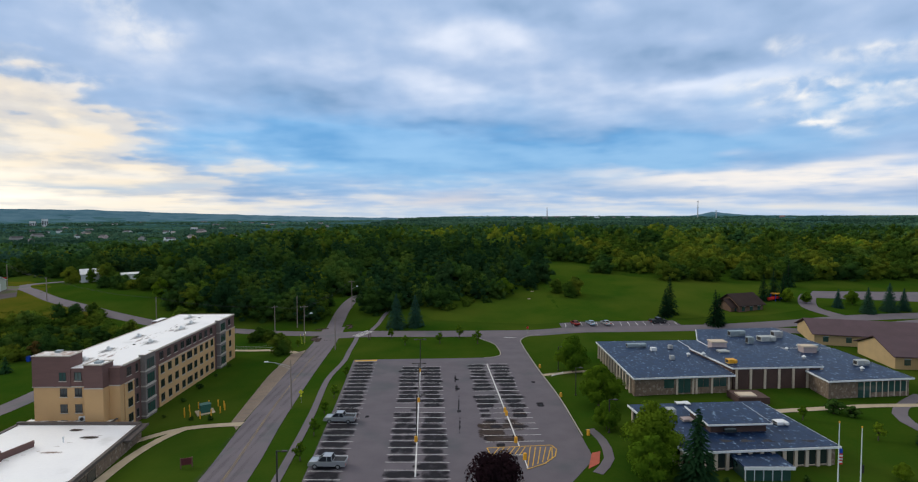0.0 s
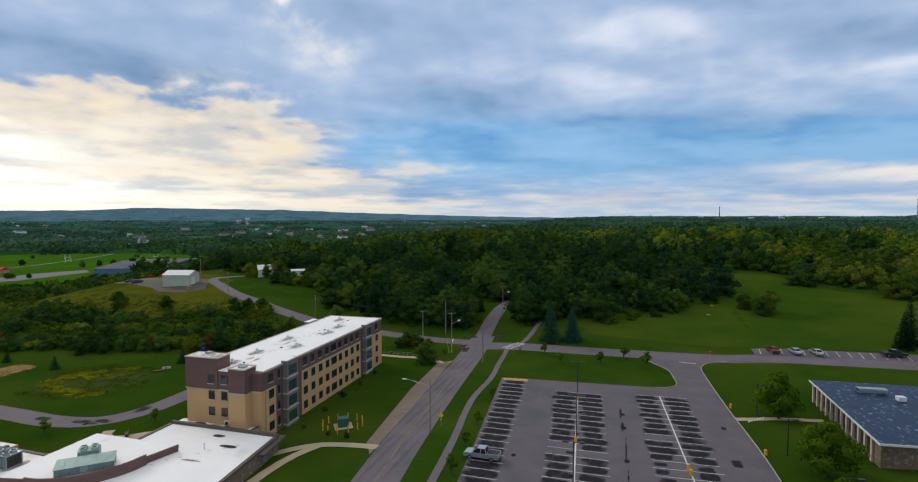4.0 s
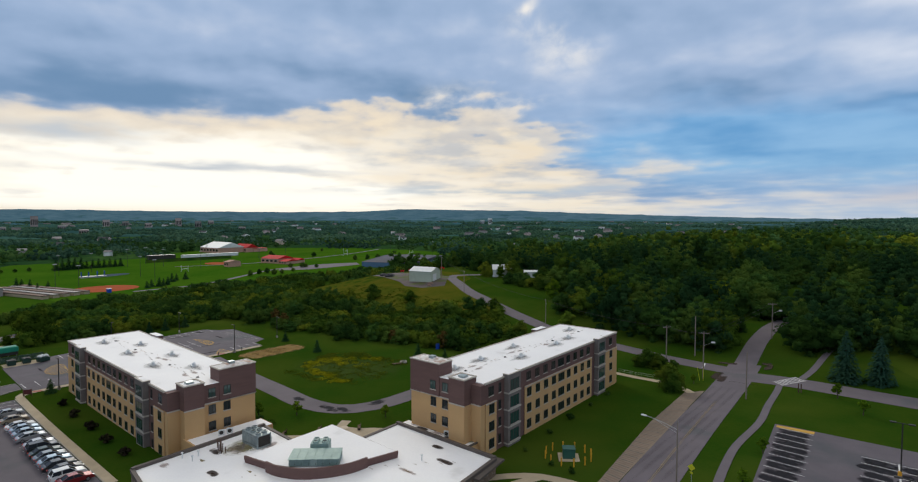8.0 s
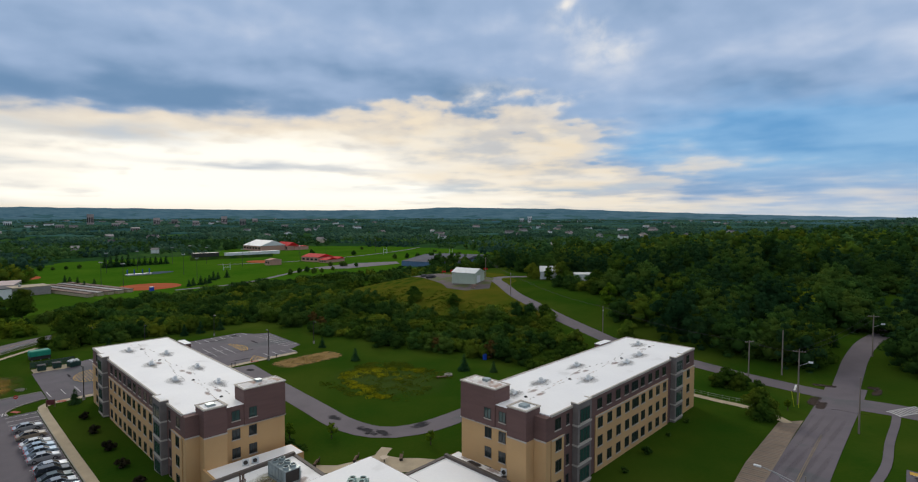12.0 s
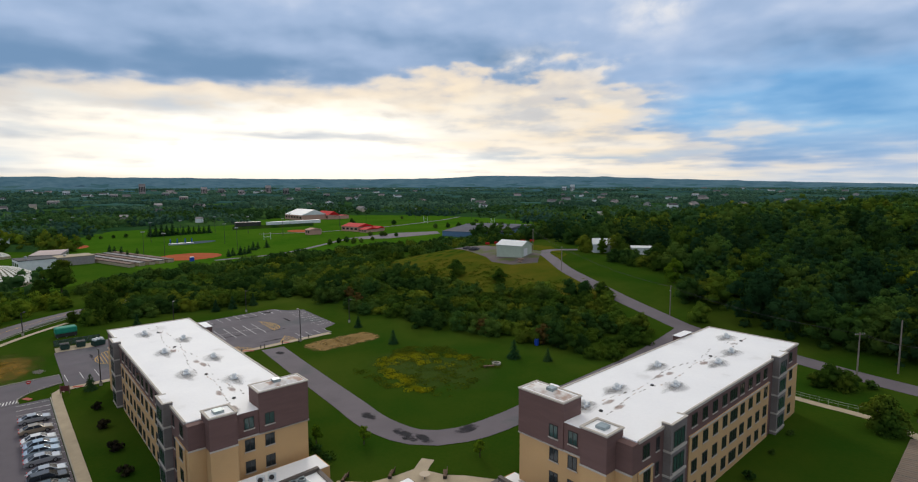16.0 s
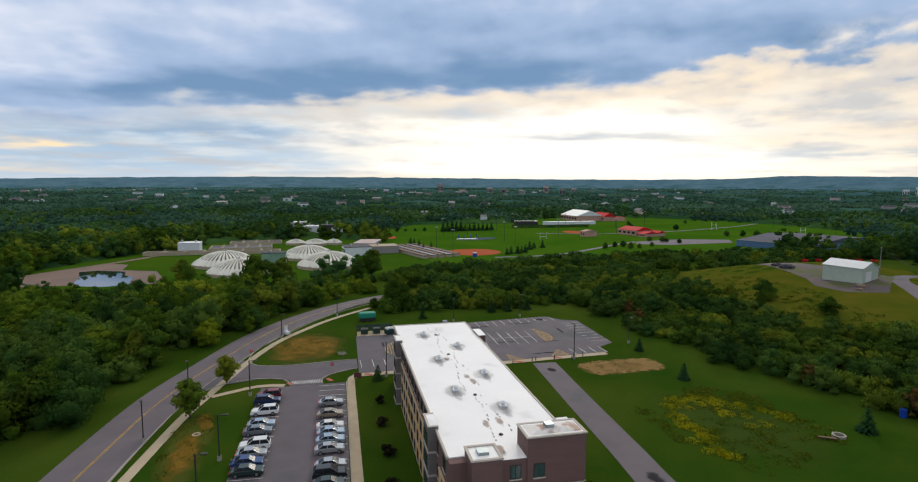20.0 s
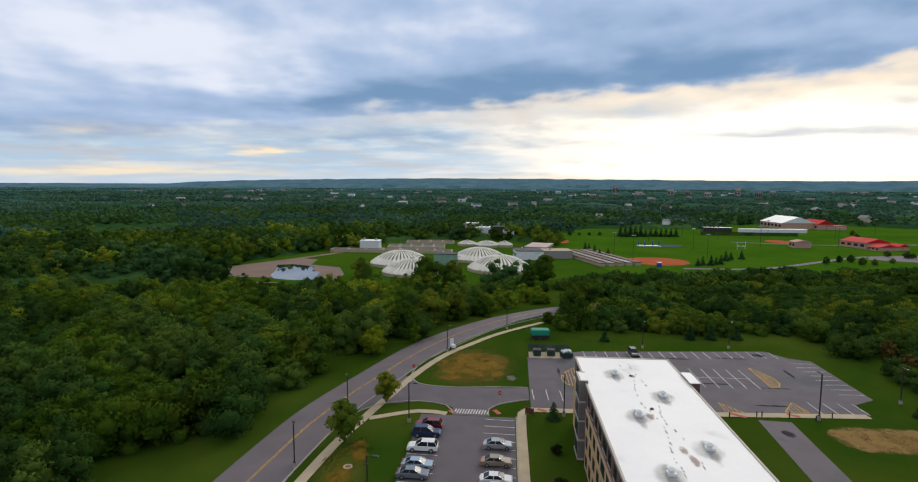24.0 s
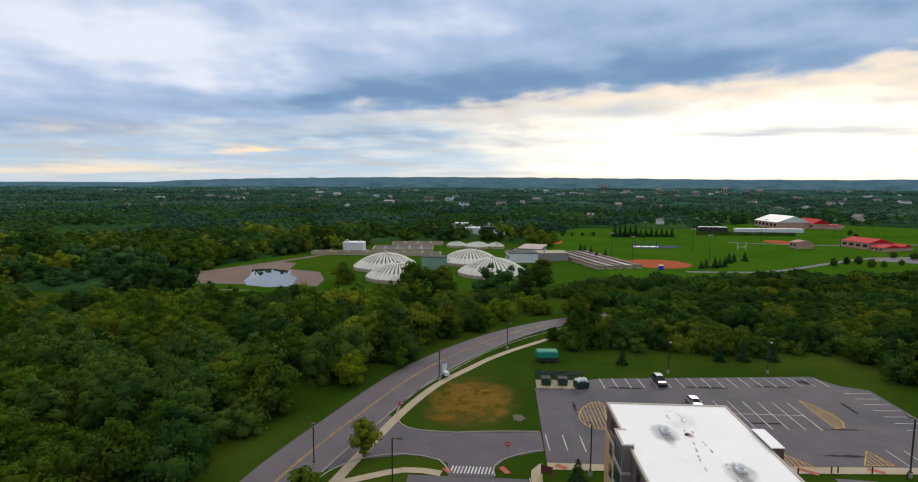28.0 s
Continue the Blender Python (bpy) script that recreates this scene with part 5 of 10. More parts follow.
def leaf_cloud(lobes, n, size, up=-0.35, seed=None, tri=False):
    """Many small folded leaf clumps spread over the outside of overlapping lobes (x, y, z, r, squash)."""
    r = np.random.RandomState(seed) if seed is not None else RNG
    lob = np.array(lobes, float)
    pick = r.choice(len(lob), n, p=lob[:, 3] ** 2 / (lob[:, 3] ** 2).sum())
    d = r.normal(size=(n, 3))
    d /= np.linalg.norm(d, axis=1)[:, None]
    d[:, 2] = np.where(d[:, 2] < up, -d[:, 2], d[:, 2])
    c = lob[pick]
    rad = c[:, 3] * r.uniform(0.74, 1.1, n)
    p = c[:, :3] + d * rad[:, None] * np.stack([np.ones(n), np.ones(n), c[:, 4]], -1)
    no = d + r.normal(scale=0.55, size=(n, 3))
    no /= np.linalg.norm(no, axis=1)[:, None]
    t = np.cross(no, r.normal(size=(n, 3)))
    t /= np.linalg.norm(t, axis=1)[:, None] + 1e-9
    b = np.cross(no, t)
    s = size * r.uniform(0.6, 1.35, n)[:, None]
    m = 3 if tri else 4
    if tri:
        v = np.stack([p - t * s, p - b * s * 0.8 + no * s * 0.2, p + t * s * 0.9 + b * s * 0.7], 1)
    else:
        v = np.stack([p - t * s, p - b * s * 0.7 + no * s * 0.25, p + t * s, p + b * s * 0.7 + no * s * 0.25], 1)
    flip = (np.cross(v[:, 1] - v[:, 0], v[:, 2] - v[:, 0]) * d).sum(1) < 0
    v[flip] = v[flip][:, ::-1]
    soft = d + no * 0.22
    soft /= np.linalg.norm(soft, axis=1)[:, None]
    f = [tuple(range(m * k, m * k + m)) for k in range(n)]
    return v.reshape(-1, 3).tolist(), f, np.repeat(soft, m, 0).tolist()


def ball():
    """The upper part of a coarse sphere: points and faces."""
    bm = B()
    bmesh.ops.create_icosphere(bm, subdivisions=1, radius=1.0)
    bmesh.ops.delete(bm, geom=[f for f in bm.faces if f.calc_center_median().z < -0.45], context="FACES")
    bm.verts.index_update()
    v, f = np.array([tuple(q.co) for q in bm.verts]), [[q.index for q in p.verts] for p in bm.faces]
    bm.free()
    return v, f


BALL = ball()


def boughs(lobes, fill, seed):
    """The dense leafage inside each lobe of a crown, uneven all round."""
    r = np.random.RandomState(seed)
    V, F, NO = [], [], []
    for x, y, z, w, sq in lobes:
        o = len(V)
        q = BALL[0] * (w * fill * r.uniform(0.8, 1.15, (len(BALL[0]), 1))) * np.array((1, 1, sq))
        V += (q + np.array((x, y, z))).tolist()
        NO += BALL[0].tolist()
        F += [tuple(i + o for i in f) for f in BALL[1]]
    return V, F, NO


def with_boughs(lobes, cloud, fill, seed):
    v, f, no = cloud
    V, F, NO = boughs(lobes, fill, seed)
    o = len(v)
    return v + V, f + [tuple(i + o for i in q) for q in F], no + NO


def round_off(me, normals):
    """Leaf clumps take the direction of the bough they grow on, so a crown is lit as a round mass."""
    me.polygons.foreach_set("use_smooth", [True] * len(me.polygons))
    me.normals_split_custom_set_from_vertices(normals)


def crown_lobes(h, r, n, rnd, low=0.3, cone=0.0):
    out = []
    for k in range(n):
        t = (k + 0.5) / n
        z = h * (low + (0.94 - low) * t)
        w = r * (math.sin(math.pi * min(1, 0.18 + 0.74 * t)) if not cone else (1.05 - t))
        a = 2.4 * k + rnd.uniform(-0.6, 0.6)
        q = w * rnd.uniform(0.25, 0.75)
        out.append((q * math.cos(a), q * math.sin(a), z - h * 0.06, max(0.28 * r, w * rnd.uniform(0.45, 0.7)), rnd.uniform(0.7, 0.95)))
    return out


TREES = {}


def broad_tree(key, h, r, n, size, mat, label, low=0.3, lobes=11, seed=1):
    rnd = random.Random(seed)
    T = thing("tree", label, "tree")
    bm = tube(B(), (0, 0, -0.3), (0.08, 0.05, h * 0.45), 0.035 * r + 0.08, 0.02 * r + 0.05, 8)
    for k in range(5):
        a, z = 1.26 * k + rnd.uniform(-0.3, 0.3), h * rnd.uniform(0.22, 0.45)
        tube(bm, (0.05, 0.03, z), (r * 0.55 * math.cos(a), r * 0.55 * math.sin(a), z + h * 0.28), 0.018 * r + 0.03, 0.02, 6)
    part("trunk", bm, BARK, T)
    lob = crown_lobes(h, r, lobes, rnd, low)
    v, f, no = with_boughs(lob, leaf_cloud(lob, n, size, seed=seed), 0.68, seed)
    round_off(raw("crown", v, f, mat, T).data, no)
    TREES[key] = [T, False]
    return T


def conifer(key, h, r, tiers, per, size, mat, label, seed=1):
    """A spruce: whorls of drooping boughs of needle sprays round a straight trunk."""
    rnd = np.random.RandomState(seed)
    T = thing("conifer", label, "tree")
    part("trunk", tube(B(), (0, 0, -0.3), (0, 0, h * 0.97), 0.02 * h, 0.02, 8), BARK, T)
    V, F = [], []
    for i in range(tiers):
        t = i / (tiers - 1)
        z, w = h * (0.06 + 0.9 * t), r * (1 - t) ** 0.85 + 0.12
        m = max(6, int(per * (1 - 0.75 * t)))
        for k in range(m):
            a = 6.2832 * (k + rnd.uniform(-0.3, 0.3)) / m + i
            for q in (0.35, 0.68, 1.0):
                if rnd.rand() < 0.2:
                    continue
                p = np.array((w * q * math.cos(a), w * q * math.sin(a), z - 0.32 * w * q + rnd.uniform(-0.12, 0.12) * h / tiers * 2))
                out = np.array((math.cos(a), math.sin(a), -0.45))
                side = np.array((-math.sin(a), math.cos(a), rnd.uniform(-0.4, 0.4)))
                s = size * rnd.uniform(0.7, 1.3) * (0.55 + 0.5 * (1 - t))
                n0 = len(V)
                V += [tuple(p - side * s * 0.55), tuple(p - out * s * 0.5 + np.array((0, 0, 0.15 * s))), tuple(p + side * s * 0.55), tuple(p + out * s)]
                F.append((n0, n0 + 1, n0 + 2, n0 + 3))
    raw("crown", V, F, mat, T)
    TREES[key] = [T, False]
    return T


def plant(key, x, y, s=1.0, rz=None, dz=0.0):
    T, used = TREES[key]
    m = pose(x, y, ground_z(x, y) + dz, 0, 0, random.uniform(0, 360) if rz is None else rz) @ Matrix.Scale(s, 4)
    if used:
        return copy_thing(T, m)
    TREES[key][1] = True
    T.matrix_basis = m
    return T


broad_tree("street", 6.6, 2.1, 1900, 0.19, LEAF, "leafy green street tree on the grass verge", 0.22, 13, 3)
broad_tree("sapling", 3.4, 0.95, 420, 0.13, LEAFLIME, "young green sapling in the mown lawn", 0.3, 8, 4)
broad_tree("shade", 11.0, 4.6, 5600, 0.25, LEAFLIME, "large leafy shade tree beside the low buildings", 0.16, 16, 5)
broad_tree("yellowish", 7.4, 3.4, 2600, 0.24, LEAFYELLOW, "yellowing broadleaf tree at the edge of the wood", 0.12, 13, 6)
broad_tree("plum", 7.0, 4.4, 4200, 0.25, REDLEAF, "dark plum-leaved tree beside the car park", 0.2, 14, 8)
broad_tree("shrub", 2.0, 1.2, 420, 0.16, LEAFDARK, "dark rounded shrub in the lawn", 0.1, 8, 9)
broad_tree("edge", 8.0, 3.8, 2600, 0.27, LEAF, "bushy green broadleaf tree at the wood's edge", 0.05, 14, 10)
broad_tree("browning", 6.0, 2.4, 800, 0.28, material("russet_leaves", (0.13, 0.075, 0.02), (0.075, 0.065, 0.02), 0.6, 6.0, 0.95, 0.0, spec=0.0), "browning small tree at the wood's edge", 0.1, 9, 12)
broad_tree("field", 8.0, 3.8, 340, 0.75, LEAFDARK, "bushy dark tree beside the sports fields", 0.08, 12, 14)
broad_tree("lime", 9.0, 3.0, 1300, 0.3, LEAFLIME, "bright lime-green young tree rising from the wood", 0.1, 11, 21)
broad_tree("plumshrub", 2.0, 1.2, 420, 0.16, PLUMLEAF, "dull purple-brown rounded shrub in the lawn", 0.1, 8, 9)
conifer("spruce", 12.0, 3.2, 28, 26, 0.62, NEEDLES, "tall blue-green spruce on the lawn", 3)
conifer("smallfir", 3.4, 1.1, 12, 14, 0.42, PINE, "small dark conifer on the grass", 4)
conifer("fir", 12.5, 3.0, 30, 26, 0.62, DARKFIR, "tall dark conifer beside the low building", 5)
conifer("tallpine", 15.0, 3.3, 22, 18, 0.8, DARKFIR, "tall dark old conifer beyond the lawn", 13)

for x, y, s in ((-148.6, 42.4, 1.18), (-165.2, 45.6, 0.85)):
    plant("street", x, y, s)
for x, y, s in ((-18.6, 182.2, 1.1), (-13.6, 174.8, 0.9), (-3.3, 177.1, 1.0), (2.4, 182.8, 1.2), (8.1, 176.6, 1.25), (-24.2, 143, 0.8), (-23.6, 128, 0.85),
                (-23.2, 118.5, 0.8), (-22.4, 108, 0.9), (-21.8, 98, 0.9), (-46.5, 178, 0.7), (-87, 116.6, 0.8), (-102.4, 105.9, 0.9), (-107.9, 100.5, 0.9), (66, 113, 0.8), (73, 104, 0.9)):
    plant("sapling", x, y, s)
plant("spruce", -18.6, 194.6, 0.98)
plant("spruce", -12.4, 196.4, 0.92)
for x, y, s in ((30.6, 146.6, 0.85), (31.0, 122.4, 0.95), (33.4, 97.4, 1.05), (29.6, 110.6, 0.6), (30.5, 90.5, 0.8), (66, 90, 0.3)):
    plant("shade", x, y, s)
plant("plum", 8.6, 88.0, 0.8)
plant("fir", 36.4, 88.4, 0.92)
plant("fir", 80.5, 101, 0.95)
for x, y, s in ((77, 208, 0.9), (74, 204, 0.75), (86.6, 193.4, 0.9), (89, 196, 0.75), (120, 226, 0.8), (125, 228, 0.95), (130, 230, 0.8), (146, 254, 0.9)):
    plant("tallpine", x, y, s)
for x, y, s in ((147.6, 208.6, 0.8), (157, 211, 0.9), (142, 216, 0.6), (163, 212, 0.7)):
    plant("spruce", x, y, s)
for x, y, s in ((20, 238, 0.85), (128, 224, 0.6), (134, 222, 0.5), (172, 208, 0.6), (150, 220, 0.6)):
    plant("shade", x, y, s)
for x, y, s in ((-346, -8, 1.45), (-309, 32, 1.45), (-311, 43, 1.3), (-276, 99, 1.0), (-268, 92, 0.8)):
    plant("edge", x, y, s)
plant("street", -330, 86, 2.2)
plant("lime", -166.5, 262.0, 0.8)
for x, y, s in ((-196, 205, 0.62), (-173, 206, 0.5), (-130, 209, 0.5), (-188, 196, 0.4), (-206, 200, 0.45)):
    plant("edge", x, y, s)
plant("yellowish", -194.6, 36.0, 1.05)
plant("yellowish", -62, 262, 1.15)
for x, y, s in ((-92, 246, 1.15), (-76, 228, 1.0), (-104, 262, 1.1), (-70, 272, 1.2), (60, 330, 1.2), (-10, 292, 1.1)):
    plant("lime", x, y, s)
plant("lime", -206, 44.2, 0.72)
for x, y, s in ((-150, 8, 1.0), (-168, 13, 0.9), (-141, -2, 1.05), (-182, 12, 0.95), (-214, 24, 0.9), (-252, 46, 0.9), (-270, 66, 1.0), (-236, 36, 0.85), (-200, 0, 1.05), (-164, -12, 1.1), (-180, -20, 1.1), (-228, 10, 1.0), (-256, -10, 1.1), (-100, 222, 1.1), (-118, 232, 1.2)):
    plant("lime", x, y, s)
for x, y, s in ((-160.8, 76.8, 1.0), (-168, 143.2, 1.0), (-147.5, 141.7, 1.1), (-117.4, 155.8, 1.3), (-110.5, 159.9, 0.9), (-212.5, 94.6, 1.1), (-216.8, 118.2, 1.2), (-217.4, 123.8, 1.3),
                (-218.1, 131, 1.25), (-219.5, 119, 1.0)):
    plant("smallfir", x, y, s)
for x, y, s in ((-148.2, 76.4, 0.8), (-137.8, 75.8, 1.15), (-126.8, 75.8, 1.2), (-117, 75.6, 1.1), (-108, 75.8, 1.0)):
    plant("plumshrub", x, y, s)
for x, y, s in ((-58.1, 140, 0.7), (-58.7, 150, 0.6), (-59.2, 159, 0.7), (-57.4, 131, 0.7),
                (-61.1, 190.2, 1.5), (-58.2, 189.2, 1.6), (-55.5, 189.6, 1.3), (-45.6, 118.5, 0.7), (-49.6, 119.2, 0.6), (-56.4, 121.5, 0.5), (-104.5, 99, 1.1), (-107.5, 98.6, 1.2),
                (-101.6, 98.9, 0.9), (74, 116.5, 2.1), (76, 114.5, 1.6), (44, 88.2, 0.5), (52.4, 89.8, 0.6), (41, 89.6, 0.5)):
    plant("shrub", x, y, s)
plant("edge", -49.4, 170.5, 0.58)
for x, y, s in ((-161.5, 265, 0.8), (-176, 262, 0.7), (-134, 250, 0.75), (-131, 243, 0.6), (46, 232, 0.6), (49, 236, 0.7), (42, 240, 0.55)):
    plant("edge", x, y, s)
for x, y, s in ((-61.4, 186.6, 0.42), (-58.4, 186.4, 0.36), (-63.2, 184.6, 0.3)):
    plant("edge", x, y, s)
for x, y, s in ((-120.4, 170, 1.0), (-139, 166, 0.8), (-192, 157, 0.9), (-203, 160, 0.9)):
    plant("browning", x, y, s)
for x, y, s in ((-318, 78, 0.8), (-180, 25.5, 0.9), (-212, 40.5, 0.9), (-226, 45, 1.0), (-152, 17, 0.9), (-228, 88, 0.95), (-235, 52, 0.9), (-106, 203.6 - 12, 0.5), (-97, 206.6, 0.5)):
    plant("edge", x, y, s)


# ---- woods ----
def inside(pt, poly):
    x, y = pt
    c = False
    for (x0, y0), (x1, y1) in zip(poly, poly[1:] + poly[:1]):
        if (y0 > y) != (y1 > y) and x < (x1 - x0) * (y - y0) / (y1 - y0) + x0:
            c = not c
    return c


def clump_mesh(name, cell, trees, h, r, n, size, mat, seed, low=0.02, lobes=8, bough=0.70):
    rnd = random.Random(seed)
    V, F, NO = [], [], []
    for k in range(trees):
        a = 6.2832 * (k + rnd.random() * 0.6) / trees if trees < 8 else 2.4 * k
        q = cell * 0.36 * rnd.uniform(0.7, 1.15) if trees < 8 else cell * 0.55 * math.sqrt((k + 0.5) / trees)
        hh, rr = h * rnd.uniform(0.72, 1.18), r * rnd.uniform(0.8, 1.2)
        lob = [(x + q * math.cos(a), y + q * math.sin(a), z, w, s) for x, y, z, w, s in crown_lobes(hh, rr, lobes, rnd, low)]
        v, f, no = with_boughs(lob, leaf_cloud(lob, n, size, seed=seed * 31 + k, tri=True), bough, seed * 7 + k)
        NO += no
        o = len(V)
        V += v
        F += [tuple(i + o for i in q4) for q4 in f]
    me = bpy.data.meshes.new(name)
    me.from_pydata(V, [], F)
    me.materials.append(mat)
    round_off(me, NO)
    return me


def woods(label, poly, cell, meshes, holes=(), scale=(0.85, 1.2), sink=0.4):
    """Fill an outline with clumps of trees, each its own mesh object under one wood."""
    W, n = thing("woodland", label, "wood", "", "stuff"), 0
    rnd = random.Random(len(label) * 31 + int(poly[0][0]))
    xs, ys = [p[0] for p in poly], [p[1] for p in poly]
    y = min(ys)
    while y < max(ys):
        x = min(xs)
        while x < max(xs):
            px, py = x + rnd.uniform(-0.35, 0.35) * cell, y + rnd.uniform(-0.35, 0.35) * cell
            if inside((px, py), poly) and not any(inside((px, py), h) for h in holes):
                ob = new("tree_clump", rnd.choice(meshes))
                s = rnd.uniform(*scale)
                ob.matrix_basis = pose(px, py, ground_z(px, py) - sink, 0, 0, rnd.uniform(0, 360)) @ Matrix.Diagonal((s, s, s * rnd.uniform(0.85, 1.15), 1))
                ob.parent = W
                n += 1
            x += cell
        y += cell
    return W


SCRUB = [clump_mesh("scrub", 8.5, 3, 4.8, 2.9, 720, 0.27, LEAF, 40 + k, lobes=7) for k in range(4)] + [clump_mesh("scrub", 8.5, 3, 5.2, 2.9, 720, 0.27, LEAFDARK, 50 + k, lobes=7) for k in range(3)]
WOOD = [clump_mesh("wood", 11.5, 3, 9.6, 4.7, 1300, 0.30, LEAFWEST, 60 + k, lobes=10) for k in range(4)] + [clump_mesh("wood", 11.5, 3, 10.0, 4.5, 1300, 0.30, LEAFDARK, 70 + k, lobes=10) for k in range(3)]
TALL = [clump_mesh("tall_wood", 12, 3, 14.5, 4.8, 760, 0.44, LEAFDARK, 80 + k) for k in range(3)] + [clump_mesh("tall_wood", 12, 3, 14, 4.6, 900, 0.38, LEAF, 86)] + [clump_mesh("tall_wood", 12, 3, 16, 3.4, 700, 0.42, PINE, 90 + k) for k in range(4)]
TALLDARK = TALL[:3] + TALL[4:]
BRIGHT = [clump_mesh("edge_wood", 12, 3, 10.5, 4.4, 620, 0.46, LEAF, 100 + k) for k in range(3)] + [clump_mesh("edge_wood", 12, 3, 10, 4.4, 620, 0.46, LEAFDARK, 105)]
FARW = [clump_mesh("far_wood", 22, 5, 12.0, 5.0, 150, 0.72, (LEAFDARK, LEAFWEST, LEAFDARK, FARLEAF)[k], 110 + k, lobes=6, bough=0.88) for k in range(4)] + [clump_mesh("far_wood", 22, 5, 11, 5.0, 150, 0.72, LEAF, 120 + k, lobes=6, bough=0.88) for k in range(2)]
# Far clumps get the bluer leaves, so haze sits in their colour.
FARGROVE = [clump_mesh("far_grove", 44, 13, 11.5, 5.8, 30, 1.4, LEAFHAZE if k > 1 else FARLEAF, 140 + k, lobes=3, bough=0.92) for k in range(4)] + [clump_mesh("far_grove", 44, 13, 11, 5.8, 30, 1.4, LEAFDARK, 146, lobes=3, bough=0.92)]
FARTREES = [clump_mesh("far_tree_tops", 120, 46, 11, 8.5, 9, 2.6, LEAFHAZE, 150 + k, lobes=1, bough=0.95) for k in range(4)]

WESTWOOD = [(-104, -4), (-126, 18), (-146, 21.5), (-165, 22), (-187, 26), (-206, 37), (-225, 47.5), (-240, 57), (-258, 64), (-276, 82), (-288, 96), (-296, 84), (-306, 40), (-312, -20), (-300, -110), (-250, -150), (-180, -130), (-120, -70)]
woods("dense green broadleaf wood beside the curving road", WESTWOOD[:9] + [(-262, 20), (-230, -40), (-170, -60), (-120, -50)], 10.0, WOOD, scale=(0.7, 1.2))
woods("dense green broadleaf wood running to the water works", [(-262, 20), (-258, 64), (-276, 82), (-288, 96), (-298, 60), (-294, 0), (-282, -60), (-272, -130), (-220, -150), (-150, -120), (-120, -50), (-170, -60), (-230, -40)], 11.5, WOOD, scale=(0.62, 0.95))
woods("bushy green scrub behind the car park", [(-224, 84), (-223, 104), (-226, 138), (-218, 150), (-198, 153), (-184, 152), (-196, 178), (-226, 197), (-262, 210), (-300, 212), (-322, 190), (-312, 150), (-296, 120), (-284, 122), (-268, 104), (-252, 92), (-240, 82)], 8.0, SCRUB, scale=(0.75, 1.25))
woods("bushy green scrub on the hillside above the meadow", [(-186, 153), (-166, 155), (-146, 160), (-132, 167), (-112, 167), (-103, 170), (-103, 190), (-118, 204), (-136, 208), (-150, 206), (-160, 199), (-172, 196), (-186, 194), (-206, 197), (-226, 203), (-250, 212), (-226, 197), (-198, 178)], 6.6, SCRUB, scale=(0.75, 1.2))
woods("dark tall mixed wood beside the road", [(-48, 203), (-70, 208), (-94, 210), (-106, 217), (-118, 230), (-130, 250), (-140, 274), (-130, 290), (-90, 300), (-46, 296), (-50, 250), (-49, 215)], 10.0, TALL, [], scale=(0.62, 0.98))
woods("dark tall mixed wood beyond the lawn", [(-34, 211), (-28, 209), (-21, 212), (-6, 226), (4, 240), (26, 262), (34, 250), (40, 262), (30, 300), (-20, 300), (-34, 262)], 10.5, TALLDARK, [[(-26, 264), (-12, 264), (-10, 290), (-24, 290)]], scale=(0.7, 1.0))
woods("green bushes in front of the white sheds", [(-160, 258), (-150, 247), (-136, 243), (-133, 250), (-148, 256), (-156, 262)], 5.5, SCRUB, scale=(0.7, 1.0))
woods("dark trees beside the road's end", [(-35.0, 212), (-22, 210), (-14, 224), (-18, 262), (-44, 262), (-46, 244), (-36, 240)], 7.2, TALLDARK, scale=(0.55, 0.85))
woods("dark tall wood on the ridge", [(-168, 282), (-150, 278), (-130, 290), (-90, 300), (-20, 302), (30, 302), (66, 306), (66, 372), (0, 380), (-100, 380), (-180, 350), (-196, 300)], 12, TALLDARK, [[(-178, 258), (-140, 238), (-132, 252), (-146, 276), (-166, 290)]], scale=(0.58, 0.88))
woods("dark tall wood behind the hilltop yard", [(-172, 286), (-186, 276), (-200, 272), (-214, 280), (-240, 300), (-250, 326), (-214, 344), (-184, 336), (-176, 310)], 12, TALLDARK, scale=(0.65, 0.95))
woods("sunlit bushy wood beyond the open lawn", [(70, 286), (84, 272), (110, 262), (140, 270), (210, 262), (300, 250), (320, 330), (200, 360), (70, 372), (64, 330)], 11, BRIGHT, scale=(0.6, 1.0))
woods("low green scrub between wood and sports fields", [(-296, 122), (-312, 152), (-324, 192), (-302, 218), (-328, 252), (-350, 300), (-372, 330), (-376, 300), (-366, 250), (-358, 200), (-350, 158), (-336, 126), (-324, 100), (-318, 92), (-300, 104)], 11, [clump_mesh("low_scrub", 11, 3, 5.2, 3.6, 330, 0.55, LEAF, 130), clump_mesh("low_scrub", 11, 3, 5.2, 3.6, 330, 0.55, LEAFDARK, 131)], scale=(0.8, 1.35))
woods("dark low thicket below the sports fields", [(-318, 88), (-334, 96), (-354, 116), (-372, 146), (-378, 200), (-384, 250), (-392, 300), (-376, 300), (-366, 250), (-358, 200), (-350, 158), (-336, 126), (-324, 100)], 9.5, [clump_mesh("low_thicket", 11, 3, 5.2, 3.6, 330, 0.55, LEAFDARK, 132)], scale=(0.7, 1.0))
